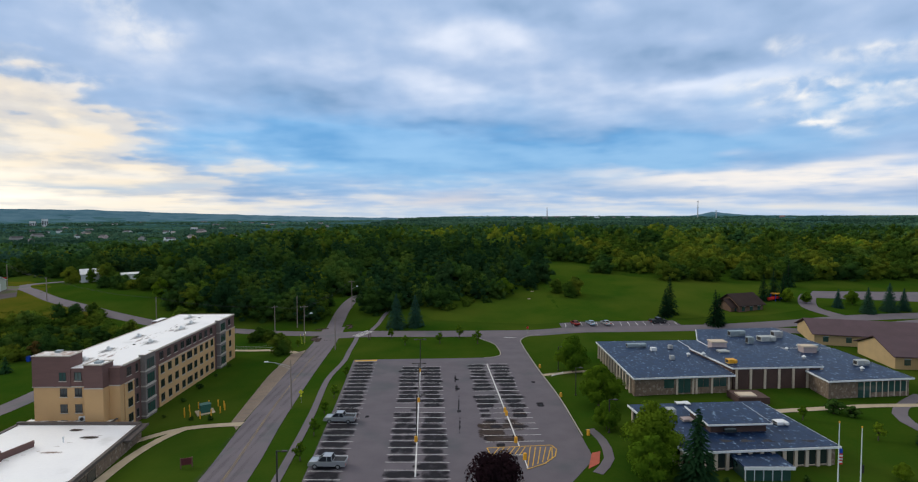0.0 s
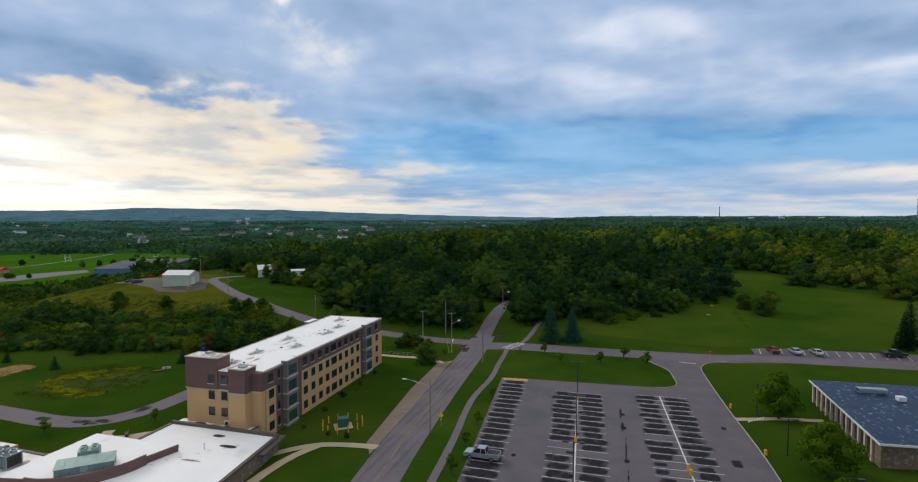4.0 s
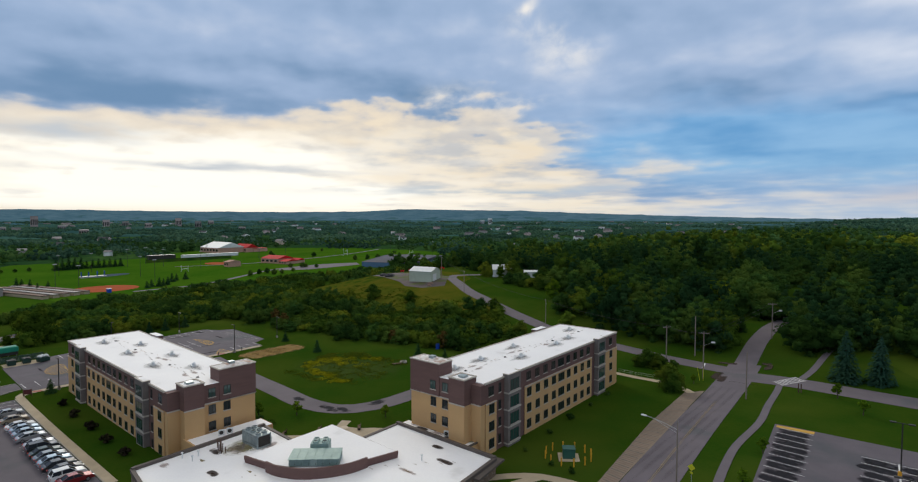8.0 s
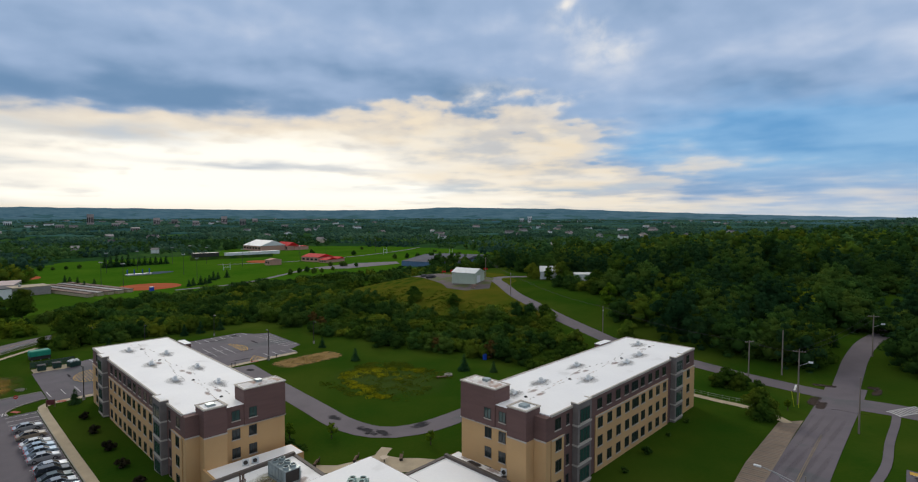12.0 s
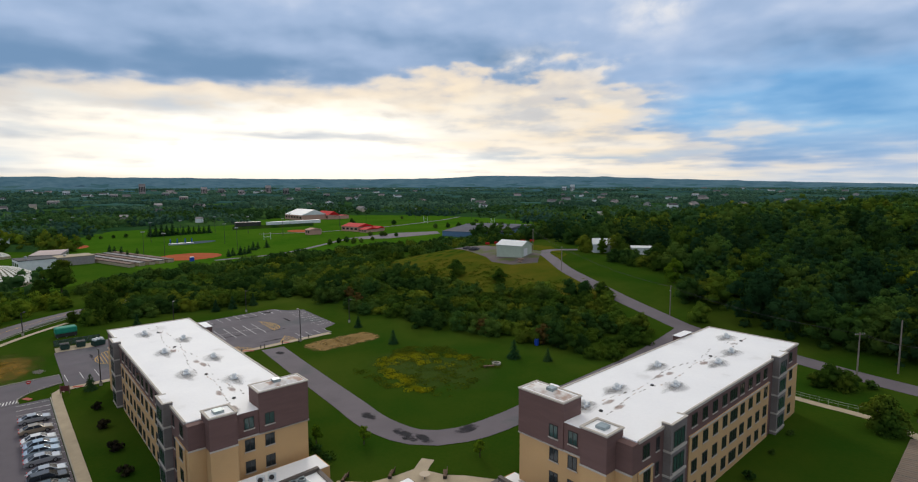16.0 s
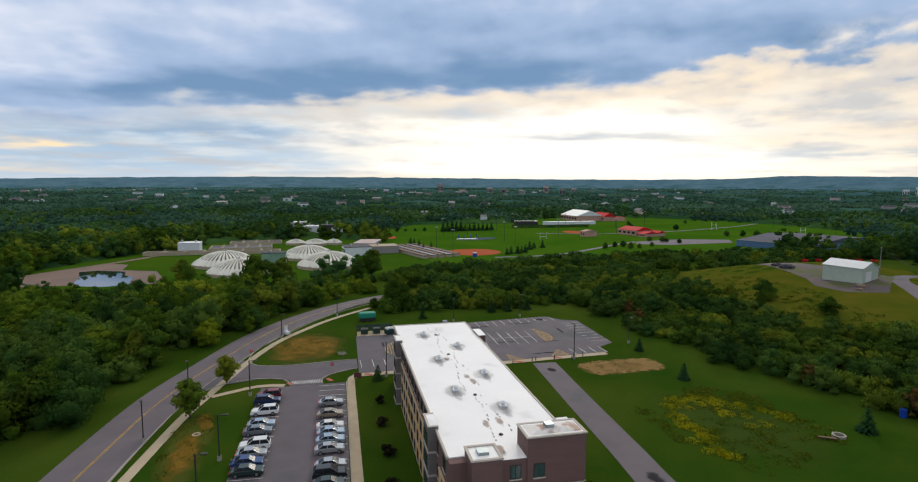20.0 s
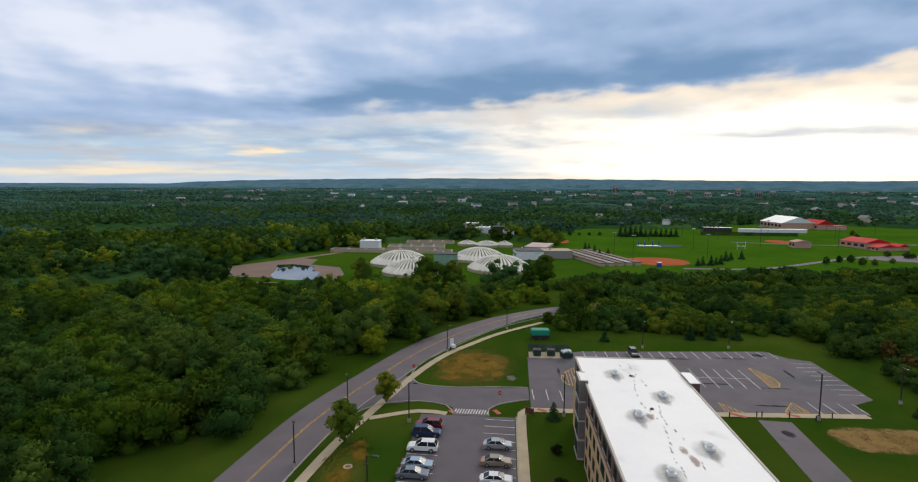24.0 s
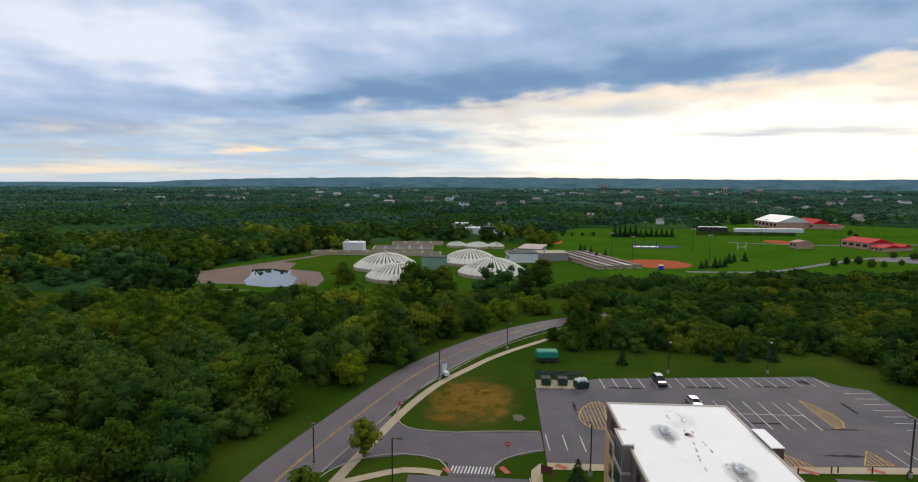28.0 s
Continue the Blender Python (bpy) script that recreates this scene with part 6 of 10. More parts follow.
woods("dark hedge of bushes behind the hilltop", [(-318, 262), (-328, 252), (-350, 300), (-384, 330), (-376, 372), (-350, 420), (-320, 440), (-250, 330), (-230, 300), (-300, 300)], 12, [clump_mesh("hedge_wood", 11, 3, 6.4, 3.8, 330, 0.55, LEAFDARK, 134), clump_mesh("hedge_wood", 11, 3, 6.4, 3.8, 330, 0.55, LEAF, 135)], scale=(0.7, 1.2))
woods("dark mixed trees at the meadow's edge", [(-14, 216), (-6, 214), (4, 224), (18, 234), (32, 244), (36, 262), (28, 268), (4, 244), (-8, 230)], 7.5, TALLDARK, scale=(0.5, 0.8))
woods("low bushes at the meadow's edge", [(-8, 208), (2, 212), (12, 224), (22, 232), (20, 237), (4, 226), (-8, 213)], 6.5, SCRUB, scale=(0.35, 0.6))

# ---- distance: tree tops, town, water works, sports fields ----
FIELD = [(-372, 130), (-376, 200), (-390, 262), (-396, 300), (-400, 345), (-404, 366), (-376, 460), (-420, 540), (-530, 606), (-640, 600), (-730, 560), (-812, 470), (-790, 362), (-700, 276), (-696, 160), (-594, 96), (-486, 108), (-440, 118)]
WORKS = [(-326, -112), (-362, -112), (-470, -66), (-540, -20), (-560, 60), (-500, 112), (-486, 112), (-436, 122), (-398, 146), (-372, 120), (-336, 74), (-330, 30), (-322, -20), (-318, -60)]
HILLTOP = [(-150, 208), (-160, 200), (-178, 208), (-208, 216), (-240, 222), (-300, 226), (-318, 262), (-300, 300), (-230, 300), (-186, 290), (-150, 250), (-130, 226)]
MEADOWGRASS = material("tall_meadow_grass", (0.025, 0.062, 0.006), (0.042, 0.074, 0.007), 0.10, 1.2, 0.97, 0.6, spec=0.0, third=(0.064, 0.088, 0.011), third_scale=0.03, third_at=(0.44, 0.74))
LAWN = [(-40, 170), (150, 160), (320, 180), (330, 250), (140, 268), (84, 270), (66, 300), (36, 300), (38, 262), (10, 240), (-20, 210)]
NEAR = [(-318, -150), (-100, -200), (330, -200), (330, 370), (-190, 372), (-196, 300), (-250, 330), (-320, 440), (-350, 420), (-410, 345), (-425, 300), (-410, 200), (-400, 140), (-372, 118), (-336, 74), (-306, 60), (-306, 0), (-300, -60)]


def canopy():
    """Tree tops as one rough sheet that grows coarser with distance, open over fields and works."""
    rs = np.random.RandomState(3)
    rad, r = [], 300.0
    while r < 4560:
        rad.append(r)
        r += max(4.6, r * 0.0135)
    rad = np.array(rad)
    az = np.radians(np.arange(-62, 150, 0.62))
    R, A = np.meshgrid(rad, az, indexing="ij")
    R = R * (1 + rs.uniform(-0.006, 0.006, R.shape))
    A = A + rs.uniform(-0.004, 0.004, A.shape)
    X, Y = -40 - R * np.sin(A), 60 + R * np.cos(A)
    g = land(X, Y)
    wave = np.sin(X * 0.021 + 1.3 * np.sin(Y * 0.013)) + np.sin(Y * 0.027 + np.sin(X * 0.017))
    blk = np.repeat(np.repeat(rs.uniform(-1, 1, (R.shape[0] // 2 + 1, R.shape[1] // 2 + 1)), 2, 0), 2, 1)[:R.shape[0], :R.shape[1]]
    far = sstep((R - 1500) / 900)
    H = 3.0 + 0.6 * wave + rs.uniform(-0.8, 0.8, R.shape) + far * (4.0 + rs.uniform(-2.0, 2.0, R.shape) + 2.5 * blk) * (1 - sstep((R - 4300) / 250))
    gaps = (np.sin(X * 0.0061 + 2) * np.sin(Y * 0.0083 + 1) + 0.25 * rs.uniform(-1, 1, R.shape)) > 0.86
    H = np.where(gaps, 0.6, H)
    n, m = R.shape
    keep = np.zeros((n, m), bool)
    holes = (FIELD, WORKS, NEAR)
    for i in range(n):
        for j in range(m):
            keep[i, j] = R[i, j] > 1000 or not any(inside((X[i, j], Y[i, j]), h) for h in holes)
    open_round = ~keep
    for di, dj in ((0, 1), (1, 0), (0, -1), (-1, 0)):
        open_round |= np.roll(~keep, (di, dj), (0, 1))
    H = np.where(~keep, -0.6, np.where(open_round, H * 0.6, H))
    H[0] = -0.6
    V = np.stack([X, Y, g + H], -1).reshape(-1, 3).tolist()
    F = []
    for i in range(n - 1):
        for j in range(m - 1):
            if keep[i, j] or keep[i + 1, j] or keep[i, j + 1] or keep[i + 1, j + 1]:
                a, b, c, d = i * m + j, i * m + j + 1, (i + 1) * m + j + 1, (i + 1) * m + j
                F += [(a, b, c), (a, c, d)] if (i + j) % 2 else [(a, b, d), (b, c, d)]
    ob = raw("distant_woods", V, F, (CANOPY, DISTANT, WOODHAZE, RIDGE))
    # Haze by colour: each farther step takes a bluer, paler material.
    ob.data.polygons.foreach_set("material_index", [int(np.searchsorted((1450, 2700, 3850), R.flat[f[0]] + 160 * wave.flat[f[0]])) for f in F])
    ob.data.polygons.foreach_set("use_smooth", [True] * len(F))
    return tagged(ob, "dark green tree tops stretching to the horizon", "wood", "", "stuff")


canopy()


def ring_woods(label, lo, hi, cell, meshes, seed, scale):
    """Far trees in rings, coarser with distance, open over fields and works."""
    W = thing("woodland", label, "wood", "", "stuff")
    r = random.Random(seed)
    d = lo
    while d < hi:
        a = math.radians(-60)
        while a < math.radians(148):
            dd, aa = d + r.uniform(-0.4, 0.4) * cell, a + r.uniform(-0.4, 0.4) * cell / d
            x, y = -40 - dd * math.sin(aa), 60 + dd * math.cos(aa)
            if not any(inside((x, y), h) for h in (FIELD, WORKS, LAWN, HILLTOP, NEAR)) and math.sin(x * 0.0061 + 2) * math.sin(y * 0.0083 + 1) < 0.88:
                ob = new("tree_clump", r.choice(meshes))
                s = r.uniform(*scale)
                ob.matrix_basis = pose(x, y, ground_z(x, y) - 0.5, 0, 0, r.uniform(0, 360)) @ Matrix.Diagonal((s, s, s * r.uniform(0.8, 1.15), 1))
                ob.parent = W
            a += cell / d
        d += cell


ring_woods("tall green trees round the fields and water works", 300, 560, 22, FARW, 5, (0.95, 1.45))
woods("tall green trees behind the settling pond", [(-330, -118), (-366, -118), (-420, -92), (-474, -72), (-482, -84), (-424, -112), (-360, -136)], 15, FARW, scale=(1.2, 1.6))
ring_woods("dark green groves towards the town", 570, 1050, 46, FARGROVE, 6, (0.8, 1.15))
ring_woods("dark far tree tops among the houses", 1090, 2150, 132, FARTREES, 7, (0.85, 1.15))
ring_woods("dim tree tops before the ridge", 2180, 3400, 230, [clump_mesh("dim_tree_tops", 230, 90, 12, 11, 5, 3.2, LEAFHAZE, 160 + k, lobes=1, bough=0.95) for k in range(3)], 8, (0.9, 1.2))

WORKSGRASS = material("works_grass", (0.028, 0.080, 0.006), (0.050, 0.098, 0.008), 0.04, 0.6, 0.95, 0.2, spec=0.0)
turf = sheet("sports_field", FIELD, 0.12, TURF, "bright green mown sports fields", "sports field", cell=40)
sheet("works_ground", WORKS, 0.10, WORKSGRASS, "mown grass round the water works", "grass", cell=30)


def oval(name, cx, cy, rx, ry, dz, mat, label, category, a0=0.0, jag=0.0, parent=None, n=28):
    c, s = math.cos(math.radians(a0)), math.sin(math.radians(a0))
    pts = []
    o = [random.uniform(0, 6.28) for k in range(4)]
    for k in range(n):
        a = 6.2832 * k / n
        q = 1 + jag * (0.5 * math.sin(2 * a + o[0]) + 0.4 * math.sin(3 * a + o[1]) + 0.3 * math.sin(7 * a + o[2]) + 0.2 * math.sin(13 * a + o[3]) + random.uniform(-0.12, 0.12))
        u, v = rx * q * math.cos(a), ry * q * math.sin(a)
        pts.append((cx + c * u - s * v, cy + s * u + c * v))
    return sheet(name, pts, dz, mat, label, category, 6, parent)


oval("ball_infield", -428, 165, 19, 20, 0.2, PLAYRED, "red clay softball infield in the turf", "sports field")
oval("ball_infield", -568, 308, 17, 12, 0.2, PLAYRED, "small red clay infield in the turf", "sports field")
oval("ball_infield", -549, 113, 16, 9, 0.2, PLAYRED, "red clay infield at the edge of the turf", "sports field")
ribbon("service_lane", [(-397, 172), (-402, 218), (-436, 269), (-452, 290), (-470, 320)], 4.5, 0.25, ROADTOP, "pale lane along the sports field", "road")
ribbon("service_lane", [(-560, 262), (-545, 330), (-560, 420), (-600, 520), (-640, 590)], 4, 0.25, ROADTOP, "lane between the pitches", "road")
sheet("club_car_park", [(-472, 322), (-454, 310), (-442, 334), (-448, 398), (-470, 412), (-482, 372)], 0.24, ROADTOP, "grey car park below the clubhouse", "car park", cell=20)
oval("pitch_apron", -520, 192, 9, 20, 0.22, material("running_track", (0.06, 0.085, 0.11), (0.09, 0.115, 0.13), 0.2, 2.0, 0.95, 0.1, spec=0.0), "dark blue-grey apron in the turf", "sports field", 20)
ribbon("service_lane", [(-352, -104), (-380, -88), (-420, -64), (-462, -44)], 5, 0.22, GRAVEL, "gravel lane behind the settling pond", "road")
sheet("gravel_bank", [(-328, -104), (-360, -102), (-414, -66), (-408, -54), (-386, -50), (-378, -30), (-354, -20), (-334, -18), (-322, -50)], 0.2, GRAVEL, "bare reddish gravel bank round the pond", "gravel")
sheet("pond", [(-336, -52), (-346, -58), (-362, -62), (-382, -70), (-386, -62), (-379, -46), (-366, -42), (-358, -35), (-348, -33), (-335, -30), (-332, -40)], 0.3, POND, "still dark settling pond reflecting the sky", "pond")


def dome(cx, cy, r, hh, label):
    """A ribbed white tank cover: a low wall with a shallow pleated dome."""
    z = ground_z(cx, cy)
    T = thing("tank_dome", label, "tank", "water works domes", at=(cx, cy, z))
    part("tank_wall", tube(B(), (0, 0, -1), (0, 0, 1.6), r + 0.3, r + 0.3, 40), CONCRETE, T)
    # one pleated gore, repeated round the cover
    gores, rows = 36, 8
    w = 6.2832 / gores
    V, F, stain = [], [], []
    for i in range(rows + 1):
        t = 0.04 + 0.96 * i / rows
        for u, dz in ((0.0, -0.5), (0.2, 0.1), (0.5, 0.3), (0.8, 0.1), (1.0, -0.5)):
            V.append((r * t * math.cos(w * u), r * t * math.sin(w * u), 1.8 + hh * (1 - t ** 2.0) + dz * min(1, 2.2 * t) * (1 if i < rows else 0.6)))
    for i in range(rows):
        for u in range(4):
            a = i * 5 + u
            F.append((a, a + 5, a + 6, a + 1))
            # Groove faces, short of top and rim, take the darker cover colour.
            stain.append(1 if u in (0, 3) and 1 <= i < 6 else 0)
    me = bpy.data.meshes.new("cover_gore")
    me.from_pydata(V, [], F)
    me.materials.append(DOMEWHITE)
    me.materials.append(DOMEDARK)
    me.polygons.foreach_set("material_index", stain)
    for k in range(gores):
        g = new("cover_gore", me)
        g.parent = T
        g.matrix_basis = Matrix.Rotation(w * k, 4, "Z")
    part("roof_vent", box(B(), -1, 1, -1, 1, 1.4 + hh, 2.5 + hh, bevel=0.1), STEEL, T)
    return T


DOMEDARK = material("darker_tank_cover", (0.30, 0.29, 0.21), (0.16, 0.16, 0.11), 0.3, 1.6, 0.8, 0.08, spread=0.35)
DOMEWHITE = material("white_tank_cover", (0.74, 0.73, 0.67), (0.58, 0.57, 0.50), 0.15, 1.2, 0.75, 0.08, third=(0.34, 0.33, 0.26), third_scale=0.25, third_at=(0.58, 0.78))
dome(-396, 3, 18.5, 7.0, "white ribbed dome over a round tank")
dome(-362, 16, 16.5, 6.6, "white ribbed dome beside the wood")
dome(-421, 50, 18, 6.6, "white ribbed dome behind the green hut")
dome(-380, 64, 18.5, 7.2, "white ribbed dome with streaked cover")
dome(-505, 36, 7.5, 2.2, "small white domed tank among works buildings")
dome(-499, 52, 9.5, 2.8, "smaller white dome among works buildings")
dome(-500, 66, 6.5, 2.4, "small white domed tank beside a pale hall")


def hall(name, cx, cy, lx, ly, hh, rz, wall, roof, label, category="building", rh=0.0, wins=0, pitch_along=True):
    """A plain far hall: walls, flat or gabled roof, a row of windows."""
    z = ground_z(cx, cy)
    T = thing(name, label, category, at=(cx, cy, z), rz=rz)
    part("wall", box(B(), -lx / 2, lx / 2, -ly / 2, ly / 2, -2, hh), wall, T)
    o = 0.5
    bm = B()
    if rh:
        vs = [bm.verts.new(p) for p in ((-lx / 2 - o, -ly / 2 - o, hh), (lx / 2 + o, -ly / 2 - o, hh), (lx / 2 + o, ly / 2 + o, hh), (-lx / 2 - o, ly / 2 + o, hh), (-lx / 2 - o, 0, hh + rh), (lx / 2 + o, 0, hh + rh))]
        for q in ((0, 1, 5, 4), (2, 3, 4, 5), (0, 4, 3), (1, 2, 5), (3, 2, 1, 0)):
            bm.faces.new([vs[i] for i in q])
    else:
        box(bm, -lx / 2 - 0.2, lx / 2 + 0.2, -ly / 2 - 0.2, ly / 2 + 0.2, hh + 0.003, hh + 0.4)
    part("roof", bm, roof, T)
    for k in range(wins):
        a = -lx / 2 + lx * (k + 0.5) / wins
        for s in (-1, 1):
            part("window", box(B(), a - lx / wins * 0.3, a + lx / wins * 0.3, s * ly / 2 - 0.05, s * ly / 2 + 0.05, hh * 0.35, hh * 0.75), GLASS, T)
    return T


hall("pump_house", -464, -33, 9, 14, 7.2, 0, WHITEMETAL, WHITEROOF, "small white block pump house", wins=0)
GREENHUT = material("green_panel", (0.20, 0.33, 0.24), (0.15, 0.26, 0.19), 0.5, 4.0, 0.7, 0.05)
hall("control_hut", -396, 31, 8, 14, 7.0, 0, GREENHUT, DARKROOF, "green panelled control hut beside the domes", wins=2)
hall("works_building", -432, 82, 16, 18, 5.8, 8, WHITEMETAL, DARKROOF, "low pale concrete works building", wins=3)
hall("works_building", -440, 101, 14, 20, 5.0, 8, FARWALL, CONCRETE, "low pale concrete works building with flat roof", wins=3)
hall("works_building", -476, 92, 30, 16, 4.2, -14, FARWALL, BRICKFAR, "low works building with a reddish roof", wins=3)
hall("works_building", -582, 24, 12, 16, 7.0, 0, WHITEMETAL, WHITEROOF, "pale works hall behind the domes", wins=3)
hall("works_building", -576, 42, 14, 20, 9.5, 0, WHITEMETAL, WHITEROOF, "white works hall with flat roof", wins=2)
hall("works_building", -580, 34, 12, 14, 13.0, 0, BRICKFAR, WHITEROOF, "red brick works block with flat roof", wins=3)
hall("works_building", -566, 60, 12, 10, 11.0, 0, DARKMETAL, DARKROOF, "dark panelled works tower", wins=0)
hall("works_building", -562, 69, 10, 10, 9.0, 0, WHITEMETAL, DARKMETAL, "white and black panelled works hall", wins=4)
for x, y, hh in ((-464, -38, 1.4), (-464, -29, 1.0), (-432, 78, 1.2), (-438, 97, 1.0), (-396, 29, 0.9), (-576, 44, 2.0), (-566, 60, 2.2)):
    T = thing("roof_cowl", "small grey cowl on a works roof", "vent", "works roof cowls", at=(x, y, ground_z(x, y) + (7.6 if x < -460 and x > -470 else 6.2 if x > -436 and x < -430 else 5.4 if x < -436 and x > -440 else 7.4 if x > -400 else 9.9 if x < -570 else 11.4)))
    part("stack", tube(B(), (0, 0, -0.1), (0, 0, hh), 0.7, 0.7, 10), STEEL, T)
    part("cap", tube(B(), (0, 0, hh), (0, 0, hh + 0.3), 0.9, 0.5, 10), STEEL, T)
BROWNWATER = material("brown_tank_water", (0.10, 0.078, 0.060), (0.06, 0.05, 0.045), 0.2, 2.0, 0.4, 0.05)
for k in range(5):
    hall("settling_tank", -437 - 1.75 * (k - 2), 127 + 5.7 * (k - 2), 70, 3.6, 1.9, 17, CONCRETE, BROWNWATER if k % 2 else RUSTSTEEL, "long open settling trough of concrete", "tank")


def basin(cx, cy, lx, ly, hh, rz, bays, label):
    """An open concrete basin: four walls, cross walls with walkways, brown water."""
    T = thing("settling_tank", label, "tank", at=(cx, cy, ground_z(cx, cy)), rz=rz)
    for q in ((-lx / 2, -lx / 2 + 0.6, -ly / 2, ly / 2), (lx / 2 - 0.6, lx / 2, -ly / 2, ly / 2), (-lx / 2 + 0.6, lx / 2 - 0.6, -ly / 2, -ly / 2 + 0.6), (-lx / 2 + 0.6, lx / 2 - 0.6, ly / 2 - 0.6, ly / 2)):
        part("basin_wall", box(B(), *q, -1, hh), CONCRETE, T)
    part("water", box(B(), -lx / 2 + 0.6, lx / 2 - 0.6, -ly / 2 + 0.6, ly / 2 - 0.6, -1, hh - 0.7), BROWNWATER, T)
    for k in range(1, bays):
        y = -ly / 2 + ly * k / bays
        w = part("walkway", box(B(), -lx / 2 + 0.6, lx / 2 - 0.6, y - 0.6, y + 0.6, hh - 0.5, hh + 0.05), CONCRETE, T)
        for d in (-0.55, 0.55):
            part("handrail", box(B(), -lx / 2 + 0.6, lx / 2 - 0.6, y + d - 0.05, y + d + 0.05, hh + 0.95, hh + 1.05), STEEL, w)
    return T


basin(-453, -15, 9, 88, 2.4, 0, 7, "long low concrete settling tank with walkways")
basin(-486, -2, 22, 44, 1.6, 6, 5, "wide low concrete settling basin with walkways")
basin(-520, 4, 18, 40, 1.6, 6, 4, "far low concrete settling basin")

# sports buildings
hall("field_house", -744, 397, 46, 38, 7, 4, SALMON, WHITEMETAL, "large field house with white metal roof", rh=7, wins=6)
hall("field_house_wing", -732, 424, 32, 18, 6, 4, SALMON, REDROOF, "red-roofed wing of the field house", rh=5, wins=5)
hall("field_house_wing", -724, 437, 16, 22, 4.6, 4, SALMON, REDROOF, "low salmon wing of the field house", wins=4)
hall("grandstand_block", -668, 346, 6, 68, 3.6, 2, WHITEMETAL, WHITEMETAL, "long low pale stand beside the pitch", wins=0)
hall("outfield_fence", -628, 306, 0.5, 92, 3.0, 0, LEAFDARK, LEAFDARK, "dark green outfield fence", "fence")
hall("bleachers", -674, 292, 9, 28, 4.4, -6, DARKMETAL, DARKMETAL, "dark metal bleachers at the far pitch", "bleachers")
hall("clubhouse", -534, 356, 24, 22, 5, 14, SALMON, REDROOF, "red-roofed clubhouse beside the fields", rh=3, wins=4)
hall("clubhouse_wing", -513, 357, 10, 18, 3.0, 14, SALMON, REDROOF, "low red-roofed wing of the clubhouse", rh=2.0, wins=3)
hall("clubhouse_wing", -519, 371, 11, 10, 3.0, 14, SALMON, REDROOF, "low red-roofed porch of the clubhouse", rh=2.0, wins=2)
hall("dugout", -525, 302, 8, 13, 5, 4, SALMON, SALMON, "small salmon ball-field hut", rh=1.5, wins=2)
BLUESHEET = material("blue_sheet", (0.10, 0.19, 0.34), (0.08, 0.15, 0.26), 0.2, 3.0, 0.6, 0.05)
SHEDROOF = material("grey_violet_sheet", (0.095, 0.097, 0.122), (0.07, 0.072, 0.095), 0.1, 2.0, 0.8, 0.1, spec=0.1)
hall("long_shed", -424, 446, 56, 110, 5.0, 24, BLUESHEET, SHEDROOF, "long blue-grey storage shed with a grey roof", rh=3.0, wins=0)
for x, y in ((-666, 88), (-680, 96), (-649, 106), (-684, 126), (-548, 166), (-559, 192), (-451, 142), (-429, 150), (-621, 257), (-599, 233), (-575, 257), (-524, 271), (-609, 315), (-444, 202), (-491, 208), (-608, 375), (-525, 331), (-644, 433), (-600, 480), (-560, 540), (-500, 560)):
    T = thing("floodlight_pole", "tall thin pole beside the sports pitch", "light pole", "pitch poles", at=(x, y, ground_z(x, y)))
    part("pole", tube(B(), (0, 0, -0.5), (0, 0, 17), 0.17, 0.10, 6), DARKMETAL, T)
    part("lamp_bar", box(B(), -0.2, 0.2, -1.3, 1.3, 16.4, 17.0), STEEL, T)
for k, (x, y) in enumerate(((-411, 185), (-414, 189), (-414, 194), (-417, 198), (-420, 202), (-436, 211), (-443, 217), (-446, 225), (-478, 126), (-479, 129), (-465, 131), (-450, 132), (-451, 138))):
    plant("smallfir", x, y, 1.5 + 0.6 * (k * 0.37 % 1))
for k in range(12):
    plant("smallfir", -601 - 0.6 * k, 176 + 4.9 * k, 3.0 - 0.8 * (k > 4) + 0.5 * (k * 0.41 % 1))
for x, y, s in ((-606, 129, 0.5), (-608, 138, 0.5), (-609, 148, 0.5), (-610, 158, 0.6), (-650, 415, 0.8), (-576, 430, 0.95), (-606, 393, 0.8), (-612, 396, 0.7), (-660, 500, 0.7)):
    plant("field", x, y, s * 1.3)
for x, y, s in ((-430, 270, 1.0), (-439, 283, 0.9), (-440, 291, 1.0), (-465, 342, 1.0), (-473, 334, 0.9), (-427, 290, 1.0), (-428, 298, 0.8), (-438, 315, 0.7), (-501, 434, 1.2), (-498, 449, 1.2), (-490, 458, 1.25), (-488, 470, 1.0), (-486, 480, 0.9), (-478, 491, 1.1), (-476, 504, 1.0), (-464, 345, 0.8), (-453, 350, 0.8), (-337, 103, 1.0), (-315, 86, 0.8)):
    plant("field", x, y, s)
for x, y in ((-506, 249), (-606, 500), (-520, 540), (-566, 470)):
    T = thing("goal_frame", "thin white goal frame on the turf", "goal", "pitch goals", at=(x, y, ground_z(x, y)))
    for q in (-3, 3):
        part("post", tube(B(), (0, q, 0), (0, q, 6), 0.15, 0.15, 6), WHITEMETAL, T)
    part("crossbar", tube(B(), (0, -3, 2.6), (0, 3, 2.6), 0.15, 0.15, 6), WHITEMETAL, T)
T = thing("batting_cage", "blue-framed equipment stand on the pitch", "sports equipment", at=(-514, 181, ground_z(-514, 181)))
part("platform", box(B(), -3, 3, -9, 9, 0, 1.2), STEEL, T)
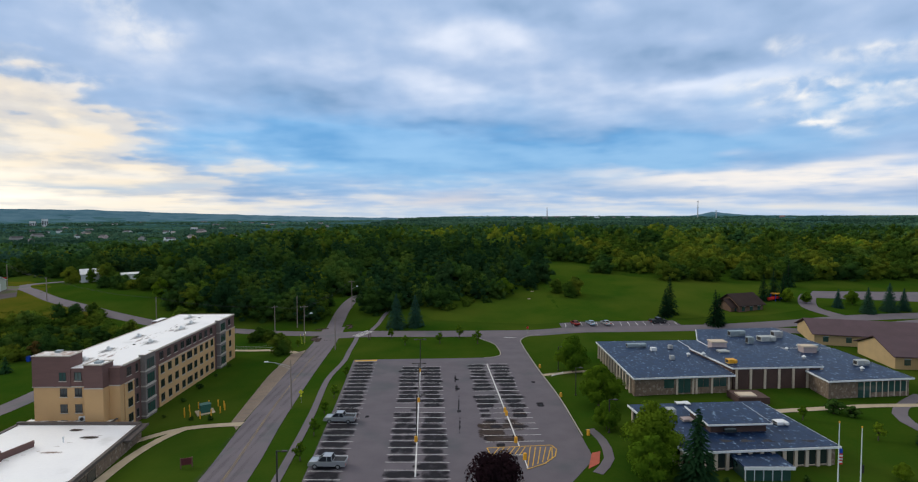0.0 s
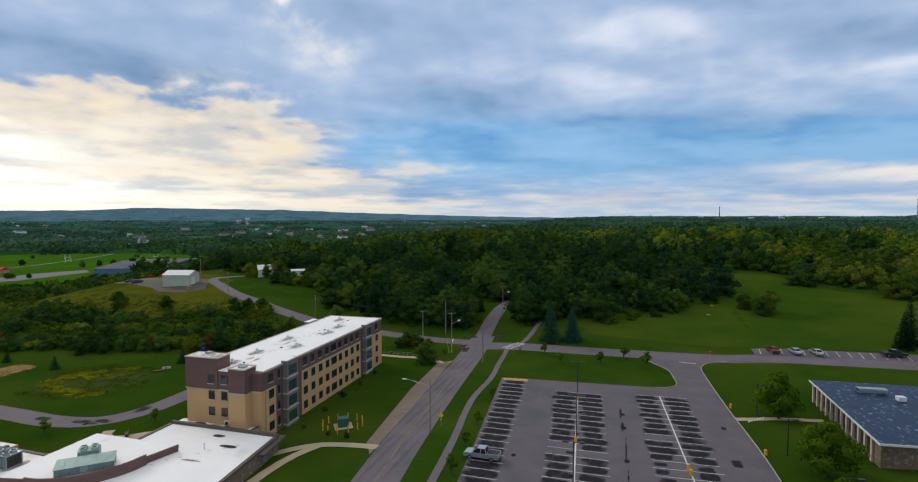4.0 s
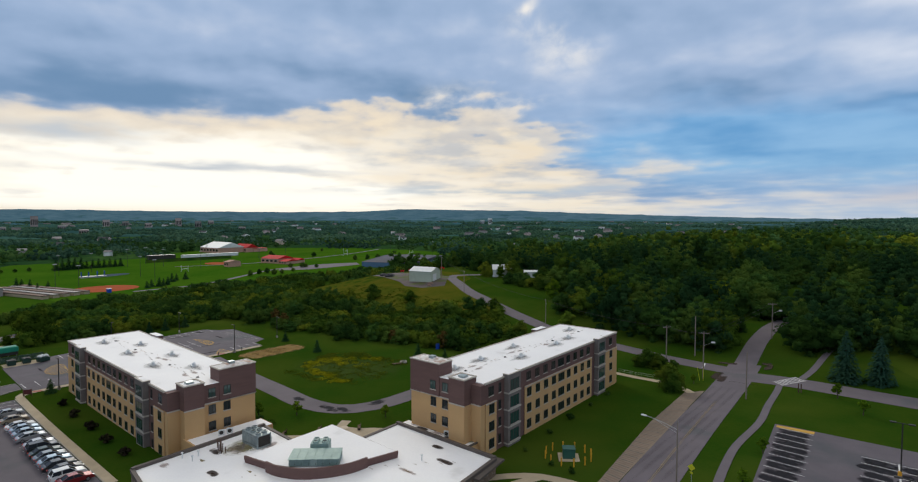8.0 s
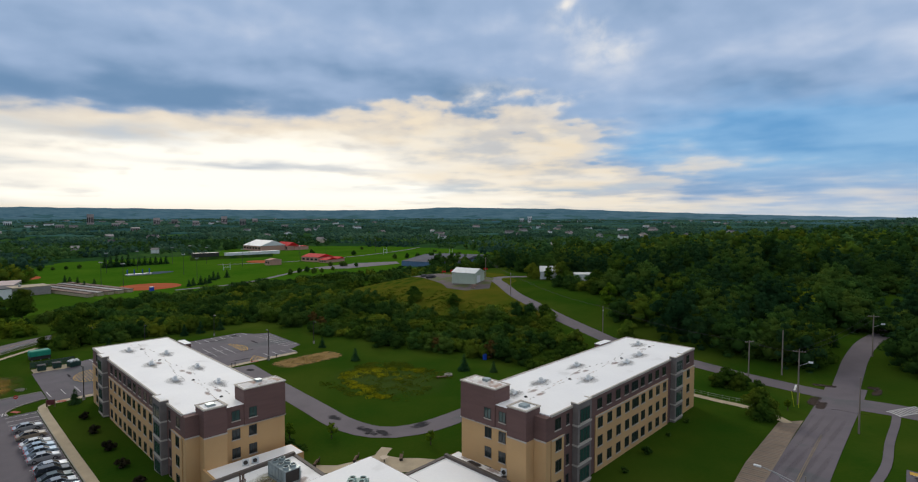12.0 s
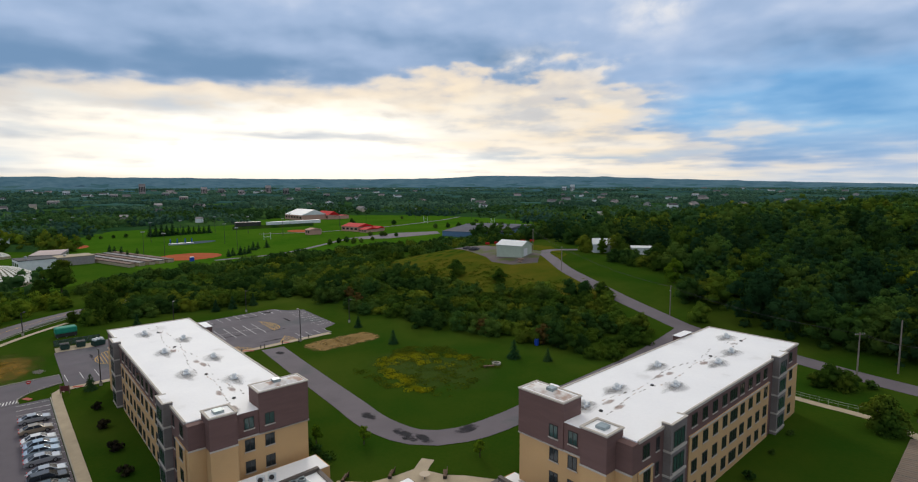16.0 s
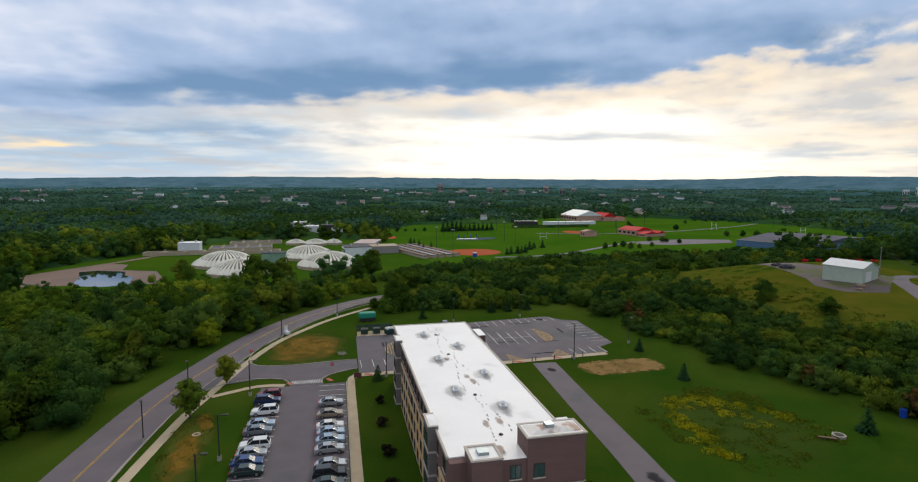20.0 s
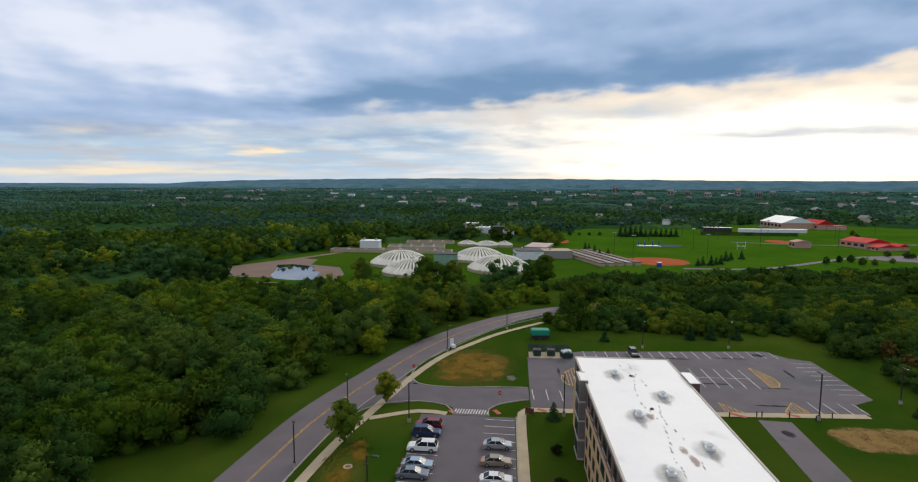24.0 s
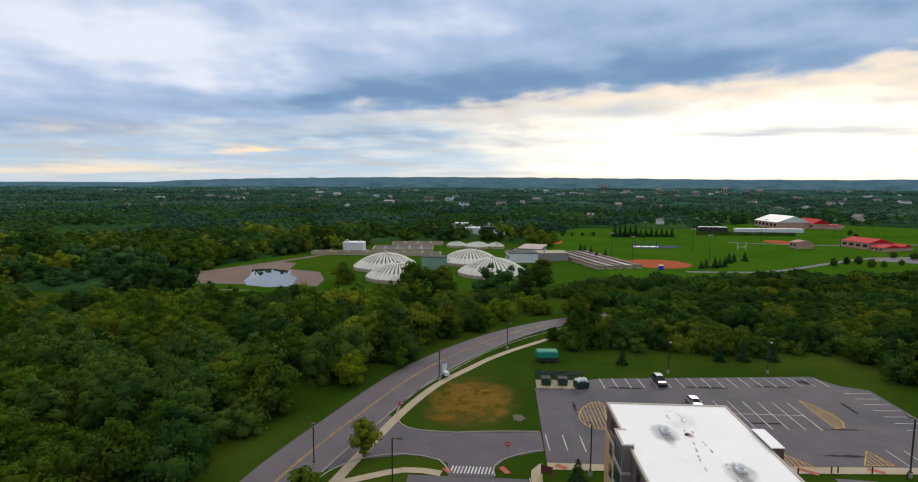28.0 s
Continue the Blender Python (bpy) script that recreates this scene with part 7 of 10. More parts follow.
for s in (-8, -3, 3, 8):
    part("post", box(B(), -0.3, 0.3, s - 0.3, s + 0.3, 1.2, 5), BLUEPLASTIC, T)
T = thing("portable_toilet", "small blue cabin beside the field", "cabin", at=(-404, 160, ground_z(-404, 160)))
part("cabin", box(B(), -1.2, 1.2, -1.2, 1.2, 0, 2.6, bevel=0.1), BLUEPLASTIC, T)
part("roof", box(B(), -1.3, 1.3, -1.3, 1.3, 2.6, 2.85, bevel=0.1), WHITEMETAL, T)


# the town: houses among trees
def town():
    r = random.Random(11)
    cols = [FARWALL, WHITEMETAL, FARWALL, WHITEMETAL, CREAM]
    for k in range(50):
        d, a = 700 + 1100 * r.random() ** 1.1, math.radians(r.uniform(14, 128) if k < 44 else r.uniform(-45, 10))
        x, y = -40 - d * math.sin(a), 60 + d * math.cos(a)
        if any(inside((x, y), h) for h in (FIELD, WORKS)) or (a < math.radians(32) and d < 1500) or (a > math.radians(92) and d < 1150):
            continue
        s = r.uniform(0.5, 0.85) * (1 + d / 4500)
        T = hall("house", x, y, 12 * s, 9 * s, 6.8 + 2.6 * r.random() + d / 1200, r.uniform(0, 180), cols[k % 5], DARKROOF if k % 3 else FARWALL, "distant town house among trees", "house", 3.5 * s, 0)
    # the town's far houses, too many to count
    for m, roofm in ((WHITEMETAL, DARKROOF), (FARWALL, DARKROOF), (BRICKFAR, DARKROOF)):
        V, F, MI = [], [], []
        for k in range(40):
            d, a = 1000 + 2300 * r.random(), math.radians(r.uniform(12, 126))
            x, y = -40 - d * math.sin(a), 60 + d * math.cos(a)
            if inside((x, y), FIELD):
                continue
            c, sn = math.cos(d), math.sin(d)
            lx, ly = r.uniform(5, 9) * (1 + d / 4000), r.uniform(3.5, 5.5) * (1 + d / 4000)
            z, hh = ground_z(x, y), r.uniform(6.5, 9.5) + d / 1300
            n0 = len(V)
            for q in (0, hh):
                V += [(x + c * u - sn * v, y + sn * u + c * v, z + q) for u, v in ((-lx, -ly), (lx, -ly), (lx, ly), (-lx, ly))]
            V += [(x + c * u, y + sn * u, z + hh + 3.4) for u in (-lx, lx)]
            F += [tuple(n0 + i for i in q) for q in ((0, 1, 5, 4), (1, 2, 6, 5), (2, 3, 7, 6), (3, 0, 4, 7), (4, 8, 7), (5, 6, 9), (4, 5, 9, 8), (6, 7, 8, 9))]
            MI += [0, 0, 0, 0, 0, 0, 1, 1]
        ob = raw("far_town", V, F, (m, roofm))
        ob.data.polygons.foreach_set("material_index", MI)
        tagged(ob, "pale far houses scattered among the trees", "houses", "", "stuff")
    for az, d, w, hh, m in ((78.2, 2300, 30, 50, BRICKFAR), (73.2, 2250, 34, 36, BRICKFAR), (71.8, 2350, 44, 27, FARWALL), (70.0, 2200, 30, 24, BRICKFAR), (67.6, 2300, 46, 42, BRICKFAR), (65.9, 2100, 18, 32, FARWALL),
                             (64.9, 2400, 18, 30, BRICKFAR), (80.2, 2000, 80, 16, FARWALL), (76.3, 2100, 60, 18, FARWALL), (74.6, 1700, 90, 14, BRICKFAR), (83.7, 2300, 60, 22, WHITEMETAL), (62.0, 1900, 50, 14, FARWALL),
                             (38.4, 2600, 34, 30, WHITEMETAL), (37.6, 2600, 22, 40, WHITEMETAL), (26.3, 1900, 110, 15, WHITEMETAL), (-5.2, 2300, 60, 17, FARWALL), (-7.0, 2500, 40, 19, WHITEMETAL), (-8.4, 2200, 70, 16, FARWALL), (-9.6, 2450, 46, 20, FARWALL), (-11.2, 2300, 90, 16, WHITEMETAL), (-12.4, 2600, 50, 21, FARWALL),
                             (-13.6, 2250, 44, 17, WHITEMETAL), (-15.2, 2400, 80, 17, FARWALL), (-16.6, 2300, 50, 18, WHITEMETAL), (-18.2, 2500, 90, 18, FARWALL), (-20.4, 2300, 60, 17, FARWALL), (84, 1500, 90, 13, FARWALL), (98, 1300, 110, 11, FARWALL), (104, 1900, 160, 14, WHITEMETAL), (114, 2400, 200, 18, FARWALL),
                             (119, 1600, 80, 12, FARWALL), (-30, 2600, 80, 20, SALMON)):
        a = math.radians(az)
        x, y = 3 - d * math.sin(a), 14 + d * math.cos(a)
        hall("town_block", x, y, 20, 0.7 * w, 0.86 * hh, az, m, FARWALL, "distant town block above the trees", "building", 0, 4)
    for az, d, hh in ((-8.6, 3000, 62), (-23.0, 2600, 84), (-24.6, 2500, 40)):
        a = math.radians(az)
        x, y = 3 - d * math.sin(a), 14 + d * math.cos(a)
        T = thing("mast", "distant thin radio mast", "mast", at=(x, y, ground_z(x, y)))
        part("mast_tower", tube(B(), (0, 0, 0), (0, 0, hh), 3.0, 0.8, 4), RUSTSTEEL if az > -10 else STEEL, T)
        for z in (0.6, 0.9):
            part("antenna", box(B(), -3, 3, -3, 3, hh * z, hh * z + 2.5), STEEL, T)


town()

# ---- school buildings on the far side of the car park ----
def flat_roof(T, poly, top, base, wall_mat, roof_mat, over=0.9, fascia=0.32, lab=""):
    c = np.mean(poly, axis=0)

    def grow(d):
        return [tuple(np.array(p) + (np.array(p) - c) / np.hypot(*(np.array(p) - c)) * d) for p in poly]
    part("wall", prism(B(), grow(-over), base - 1.5, top - fascia), wall_mat, T, lab)
    part("fascia", prism(B(), poly, top - fascia, top), WHITEMETAL, T, "pale metal roof edge")
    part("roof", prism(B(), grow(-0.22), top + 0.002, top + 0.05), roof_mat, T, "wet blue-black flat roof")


def along(a, b, t):
    return tuple(np.array(a) * (1 - t) + np.array(b) * t)


def wall_piece(T, name, a, b, t0, t1, z0, z1, d0, d1, mat, parent=None):
    """A flat piece on the wall from a to b, standing d0 to d1 metres out of it (outward is to the right of a-b)."""
    a, b = np.array(a, float), np.array(b, float)
    t = (b - a) / np.hypot(*(b - a))
    n = np.array([t[1], -t[0]])
    p, q = a + (b - a) * t0, a + (b - a) * t1
    return part(name, prism(B(), [tuple(p + n * d0), tuple(q + n * d0), tuple(q + n * d1), tuple(p + n * d1)], z0, z1), mat, parent or T)


PALEUNIT = material("weathered_unit_grey", (0.42, 0.44, 0.42), (0.30, 0.32, 0.31), 0.8, 5.0, 0.6, 0.05)


def roof_unit(x, y, z, sx, sy, sz, mat, label, rz=6):
    T = thing("roof_unit", label, "air conditioner", at=(x, y, z), rz=rz)
    part("casing", box(B(), -sx / 2, sx / 2, -sy / 2, sy / 2, 0.12, sz, bevel=0.05), mat, T)
    part("kerb_frame", box(B(), -sx / 2 + 0.1, sx / 2 - 0.1, -sy / 2 + 0.1, sy / 2 - 0.1, 0, 0.12), STEEL, T)
    if sx > 1.5:
        part("louvre", box(B(), -sx / 2 - 0.04, -sx / 2, -sy * 0.35, sy * 0.35, 0.3, sz * 0.85), DARKMETAL, T)
        part("hood", box(B(), sx * 0.1, sx * 0.45, -sy / 2 - 0.3, -sy / 2, sz * 0.4, sz * 0.9), mat, T)
    return T


def mushroom(x, y, z, r=0.45):
    T = thing("roof_vent", "pale mushroom vent on the flat roof", "vent", "school roof vents", at=(x, y, z))
    part("stack", tube(B(), (0, 0, 0), (0, 0, 0.5), r * 0.6, r * 0.6, 10), STEEL, T)
    bm = tube(B(), (0, 0, 0.5), (0, 0, 0.65), r, r, 12)
    tube(bm, (0, 0, 0.65), (0, 0, 0.95), r, r * 0.3, 12)
    part("cap", bm, WHITEMETAL, T)


def school():
    T = thing("school_building", "low stone school with wet blue flat roofs", "building")
    z = 4.9
    L = [(39.0, 125.8), (61.3, 128.2), (61.5, 160.8), (39.2, 159.2)]
    H = [(61.8, 130.8), (82.3, 132.2), (82.6, 151.8), (59.8, 148.8)]
    K = [(66.9, 152.2), (66.9, 161), (72.4, 175), (97, 177.5), (97.2, 152.4)]
    R = [(77.9, 124.0), (97.2, 126.4), (97.6, 152.0), (82.8, 151.6), (78.2, 132)]
    flat_roof(T, L, z, 1.0, FIELDSTONE, BLUEROOF, lab="brown fieldstone wall")
    flat_roof(T, K, z, 1.0, FIELDSTONE, BLUEROOF, lab="brown fieldstone wall")
    flat_roof(T, R, z, 1.0, FIELDSTONE, BLUEROOF, lab="brown fieldstone wall")
    flat_roof(T, [(61.7, 152), (66.7, 152), (66.7, 161), (61.7, 160.9)], z - 0.02, 1.0, FIELDSTONE, BLUEROOF)
    flat_roof(T, H, 5.7, 1.0, DARKPANEL, BLUEROOF, 0.3, lab="dark panelled hall wall")
    # glazed bays along the entrance front
    a, b = (39.48, 126.56), (60.77, 128.93)
    for k, (t0, t1) in enumerate(((0.30, 0.40), (0.43, 0.50), (0.505, 0.57), (0.64, 0.70), (0.705, 0.76), (0.80, 0.87), (0.875, 0.94))):
        W = wall_piece(T, "window", a, b, t0, t1, 1.3 if k in (1, 2) else 2.4, 4.3, -0.02, 0.07, GREENGLASS)
        wall_piece(T, "window_frame", a, b, t0, t1, 4.3, 4.42, 0, 0.12, CREAM, W)
    for t in (0.42, 0.585, 0.62, 0.78, 0.955):
        wall_piece(T, "pilaster", a, b, t, t + 0.02, 0.8, 4.5, 0, 0.22, CREAM)
    # side with tall white fins
    a, b = (39.72, 158.46), (39.48, 126.56)
    for k in range(12):
        wall_piece(T, "pilaster", a, b, 0.03 + k * 0.08, 0.048 + k * 0.08, 0.8, 4.5, 0, 0.35, CREAM)
        if k < 11:
            W = wall_piece(T, "window", a, b, 0.052 + k * 0.08, 0.106 + k * 0.08, 1.8, 4.3, -0.02, 0.06, GLASS)
    # hall front: panels between pale pilasters
    a, b = (62.1, 131.1), (82.0, 132.5)
    for k in range(7):
        wall_piece(T, "pilaster", a, b, 0.02 + k * 0.16, 0.045 + k * 0.16, 0.6, 5.3, 0, 0.28, CREAM)
    # right wing glazing
    a, b = (78.45, 124.7), (96.6, 127.1)
    for k in range(8):
        t = 0.36 + k * 0.076
        W = wall_piece(T, "window", a, b, t, t + 0.066, 2.0 if k > 1 else 1.0, 4.2, -0.02, 0.07, GREENGLASS)
        wall_piece(T, "window_frame", a, b, t + 0.066, t + 0.076, 1.0, 4.3, 0, 0.12, CREAM, W)
    a, b = (72.9, 174.25), (67.78, 161.2)
    for k in range(6):
        wall_piece(T, "window", a, b, 0.06 + k * 0.15, 0.18 + k * 0.15, 1.8, 4.3, -0.02, 0.07, GREENGLASS)
        wall_piece(T, "pilaster", a, b, 0.185 + k * 0.15, 0.205 + k * 0.15, 0.8, 4.5, 0, 0.2, CREAM)
    for x, y, s, m, hh in ((67.5, 150.5, 3.6, BRICKFAR, 7.2), (88.5, 148, 3.2, BRICKFAR, 6.6)):
        part("chimney", box(B(), x - s / 2, x + s / 2, y - s * 0.35, y + s * 0.35, 4.95, hh - 0.3), m, T)
        part("stack_cap", box(B(), x - s / 2 - 0.15, x + s / 2 + 0.15, y - s * 0.35 - 0.15, y + s * 0.35 + 0.15, hh - 0.3, hh), CREAM, T)
    part("planter_wall", box(B(), 58.6, 64.8, 121.6, 126.6, 0, 2.3), DARKPANEL, T)
    part("planter_lid", box(B(), 59.2, 62.6, 122.2, 124.6, 2.3, 2.55), CREAM, T)
    roof_unit(48, 153, z + 0.05, 5.0, 1.3, 0.9, GALV, "long pale rooftop duct unit")
    roof_unit(51, 148.8, z + 0.05, 1.3, 1.2, 0.9, WHITEMETAL, "small pale rooftop unit")
    roof_unit(52.5, 140.5, z + 0.05, 1.0, 1.0, 1.0, STEEL, "small grey rooftop box")
    roof_unit(56, 151, z + 0.05, 1.0, 1.0, 1.0, STEEL, "small grey rooftop box beside a vent")
    roof_unit(63.2, 134.4, 5.75, 1.9, 1.5, 1.0, YELLOWPOST, "yellow and white rooftop unit")
    roof_unit(66.2, 144.6, 5.75, 2.4, 1.8, 0.45, PALEUNIT, "low white rooftop unit")
    roof_unit(80, 166, z + 0.05, 4.4, 1.6, 1.5, GALV, "large pale rooftop air unit")
    roof_unit(85, 160, z + 0.05, 4.2, 2.2, 1.3, PALEUNIT, "wide pale rooftop air unit")
    roof_unit(79, 157, z + 0.05, 1.6, 1.4, 1.8, GALV, "grey rooftop fan unit")
    roof_unit(90, 164, z + 0.05, 2.4, 1.8, 1.8, STEEL, "grey louvred rooftop unit")
    roof_unit(93, 136, z + 0.05, 2.8, 1.4, 1.2, PALEUNIT, "pale louvred rooftop unit with curved top")
    roof_unit(91, 149, z + 0.05, 1.4, 1.0, 1.6, GALV, "narrow grey rooftop unit")
    for x, y in ((60, 141), (90, 131.5), (84, 149), (81.5, 138), (89, 152.5), (57.5, 143.5)):
        mushroom(x, y, z + 0.05 if x > 83 or x < 60 else 5.75)


def annex():
    T = thing("annex_building", "low annex with wet blue roof and glazed entrance", "building")
    P = [(36.2, 92.2), (60.4, 94.5), (59.0, 114.8), (33.8, 112.6)]
    flat_roof(T, P, 4.0, 0.4, FIELDSTONE, BLUEROOF, 0.8, lab="brown fieldstone wall")
    Q = [(42.4, 98.9), (53.0, 99.6), (53.0, 109.2), (42.2, 107.6)]
    part("clerestory_wall", prism(B(), [along(p, (47.6, 103.8), 0.14) for p in Q], 4.04, 5.3), DARKPANEL, T)
    part("clerestory_fascia", prism(B(), Q, 5.3, 5.55), WHITEMETAL, T)
    part("clerestory_roof", prism(B(), [along(p, (47.6, 103.8), 0.03) for p in Q], 5.552, 5.6), BLUEROOF, T)
    part("skylight", box(B(), 44.8, 46.6, 98.2, 98.9, 4.6, 5.1), GLASS, T)
    a, b = (36.77, 92.77), (59.74, 94.96)
    for k in range(13):
        t = 0.02 + k * 0.077
        wall_piece(T, "pilaster", a, b, t, t + 0.022, 0.2, 3.66, 0, 0.25, CREAM)
        if k < 12:
            W = wall_piece(T, "window", a, b, t + 0.026, t + 0.074, 1.3, 3.5, -0.02, 0.06, GLASS)
            wall_piece(T, "window_sill", a, b, t + 0.024, t + 0.076, 1.18, 1.3, 0, 0.12, CREAM, W)
    a, b = (34.46, 112.15), (36.77, 92.77)
    for k in range(9):
        wall_piece(T, "pilaster", a, b, 0.03 + k * 0.11, 0.055 + k * 0.11, 0.2, 3.66, 0, 0.25, CREAM)
        wall_piece(T, "window", a, b, 0.06 + k * 0.11, 0.132 + k * 0.11, 1.3, 3.5, -0.02, 0.06, GLASS)
    # entrance box
    part("entrance_roof", box(B(), 43.4, 50.4, 89.4, 94.4, 2.95, 3.25), BLUEROOF, T)
    part("entrance_fascia", box(B(), 43.3, 50.5, 89.3, 89.4, 2.8, 3.27), WHITEMETAL, T)
    for k in range(5):
        x = 43.8 + k * 1.28
        W = part("entrance_glass", box(B(), x, x + 1.16, 89.85, 89.9, 0.4, 2.75), GREENGLASS, T)
        part("mullion", box(B(), x - 0.1, x - 0.005, 89.8, 89.95, 0.3, 2.94), WHITEMETAL, W)
    for x in (43.75, 50.2):
        part("entrance_side", box(B(), x - 0.04, x + 0.04, 90.1, 93.9, 0.4, 2.8), GREENGLASS, T)
    part("entrance_base", box(B(), 43.5, 50.3, 89.7, 94.0, -0.6, 0.4), FIELDSTONE, T)
    roof_unit(39.4, 106.5, 4.05, 1.4, 1.4, 1.5, PALEUNIT, "pale rooftop unit beside a dark box")
    roof_unit(41.4, 104.6, 4.05, 1.8, 1.4, 0.5, BRICKFAR, "reddish low rooftop unit")
    roof_unit(56.2, 103.2, 4.05, 1.9, 1.5, 0.6, WHITEMETAL, "low white rooftop lid")
    roof_unit(44, 113, 4.05, 2.6, 1.2, 0.3, WHITEMETAL, "flat pale roof hatch")
    for k in range(5):
        stain(T, lambda u, v, z: (u, v, z), 44 + k * 3.2, 96.4, 4.05, 1.0, 0.5, PATCHED, 0.006)


school()
annex()


def gable(name, cx, cy, lx, ly, rz, eave, ridge, wall, roof, label, wins=5, base=1.0):
    T = thing(name, label, "building", at=(cx, cy, base), rz=rz)
    part("wall", box(B(), -lx / 2, lx / 2, -ly / 2, ly / 2, -1.5, eave), wall, T, "tan rendered wall")
    for s in (-1, 1):
        bm = B()
        x = s * lx / 2
        vs = [bm.verts.new(p) for p in ((x, -ly / 2, eave), (x, ly / 2, eave), (x, 0, ridge - 0.15), (x - s * 0.2, -ly / 2, eave), (x - s * 0.2, ly / 2, eave), (x - s * 0.2, 0, ridge - 0.15))]
        for q in ((0, 1, 2), (5, 4, 3), (0, 2, 5, 3), (1, 4, 5, 2)):
            bm.faces.new([vs[i] for i in q])
        part("gable_wall", bm, wall, T)
    o = 0.8
    for s in (-1, 1):
        bm = B()
        vs = [bm.verts.new(p) for p in ((-lx / 2 - o, s * (ly / 2 + o), eave - 0.15), (lx / 2 + o, s * (ly / 2 + o), eave - 0.15), (lx / 2 + o, 0, ridge), (-lx / 2 - o, 0, ridge))]
        ws = [bm.verts.new(v.co + Vector((0, 0, 0.2))) for v in vs]
        for q in ((0, 1, 2, 3),):
            bm.faces.new([vs[i] for i in q])
            bm.faces.new([ws[i] for i in q[::-1]])
        for i in range(4):
            bm.faces.new((vs[i], vs[(i + 1) % 4], ws[(i + 1) % 4], ws[i]))
        part("roof_slope", bm, roof, T, "mauve-brown metal roof" if roof is MAUVEROOF else "")
    for k in range(wins):
        x = -lx / 2 + lx * (k + 0.5) / wins
        for s in (-1, 1):
            W = part("window", box(B(), x - 0.7, x + 0.7, s * ly / 2 - 0.05, s * ly / 2 + 0.05, 1.0, 2.5), GREENGLASS, T)
            part("window_frame", box(B(), x - 0.8, x + 0.8, s * (ly / 2 + 0.03) - 0.04, s * (ly / 2 + 0.03) + 0.04, 2.5, 2.62), WHITEMETAL, W)
    return T


gable("lodge_building", 133, 173, 52, 16, -16, 3.2, 6.2, LODGEWALL, MAUVEROOF, "tan building with mauve-brown metal roof", 9)
gable("lodge_building", 129, 152, 38, 16, -8, 3.2, 6.4, LODGEWALL, MAUVEROOF, "tan gabled wing with mauve-brown roof", 7)
gable("lodge_building", 125, 137, 22, 10, -8, 3.0, 5.2, LODGEWALL, MAUVEROOF, "low tan wing with mauve-brown roof", 4)
gable("log_pavilion", 106, 216, 11, 10, 20, 3.0, 6.6, TIMBER, PAVROOF, "brown timber pavilion with steep roof", 3, 3.2)
gable("log_pavilion", 101, 213.5, 5, 6, 20, 2.6, 5.2, TIMBER, PAVROOF, "brown timber porch of the pavilion", 1, 3.0)
# roads and lots beyond the school
sheet("car_park", [(84, 196), (112, 190), (140, 196), (180, 206), (240, 214), (240, 206), (180, 196), (146, 180), (112, 184), (84, 188)], 0.06, ROADTOP, "grey asphalt forecourt beyond the school", "car park")
sheet("car_park", [(140, 231), (178, 224), (260, 224), (290, 240), (192, 241), (150, 243.5)], 0.06, ROADTOP, "pale asphalt car park beyond the pavilion", "car park")
sheet("car_park", [(36, 191.4), (76, 193.4), (75, 199.4), (36, 197.2)], 0.07, ASPHALT, "narrow strip of parking bays beside the road", "car park")
NBAYS = bpy.data.objects["car_park.005"] if "car_park.005" in bpy.data.objects else big_lot
for k in range(15):
    x = 37.5 + k * 2.65
    stripe(NBAYS, (x, 192.4 + (x - 36) * 0.045), (x + 0.4, 196.8 + (x - 36) * 0.05), 0.14, None, 0.10)
ribbon("road", [(138, 196), (134, 206), (132, 216), (138, 228), (144, 236)], 6, 0.065, ROADTOP, "asphalt link road beyond the school")
ribbon("footpath", [(88, 99), (84, 108), (86, 116), (92, 122), (99, 127)], 2.4, 0.075, ROADTOP, "curving asphalt footpath beside the school", "footpath")
ribbon("footpath", [(22.9, 144.6), (30, 146.4), (38, 146.0)], 1.6, 0.08, CONCRETE, "short concrete path from the car park", "footpath")
ribbon("footpath", [(26.6, 111), (27.6, 106), (27.0, 99), (24, 94)], 1.6, 0.08, ROADTOP, "concrete path beside the car park", "footpath")
sheet("tactile_ramp", [(24.7, 101), (26.2, 101.6), (25.0, 97.2), (22.9, 95.4)], 0.1, REDPAINT, "red tactile paving at the kerb", "pavement")
for k in range(6):
    stripe(big_lot, (25.0 + k * 0.55, 143.6 + k * 0.42), (25.5 + k * 0.55, 145.0 + k * 0.42), 0.22, WHITEPAINT, 0.10, "painted_bar")


def flagpole(x, y, flag):
    T = thing("flagpole", "tall white flagpole on the lawn", "flagpole", at=(x, y, ground_z(x, y)))
    part("pole", tube(B(), (0, 0, -0.2), (0, 0, 9.0), 0.09, 0.05, 10), WHITEMETAL, T)
    part("finial", tube(B(), (0, 0, 9.0), (0, 0, 9.2), 0.1, 0.1, 8), YELLOWPOST, T)
    if flag:
        for k in range(7):
            part("flag_stripe", box(B(), 0.07, 0.55, -0.03 + 0.04 * math.sin(k), 0.03 + 0.04 * math.sin(k), 3.2 + k * 0.22, 3.42 + k * 0.22), SIGNRED if k % 2 == 0 else WHITEMETAL, T)
        part("flag_field", box(B(), 0.06, 0.5, -0.05, 0.05, 4.75, 5.4), BLUEPLASTIC, T)
    else:
        part("flag_cloth", box(B(), 0.07, 0.4, -0.04, 0.04, 2.8, 3.9), DARKMETAL, T)


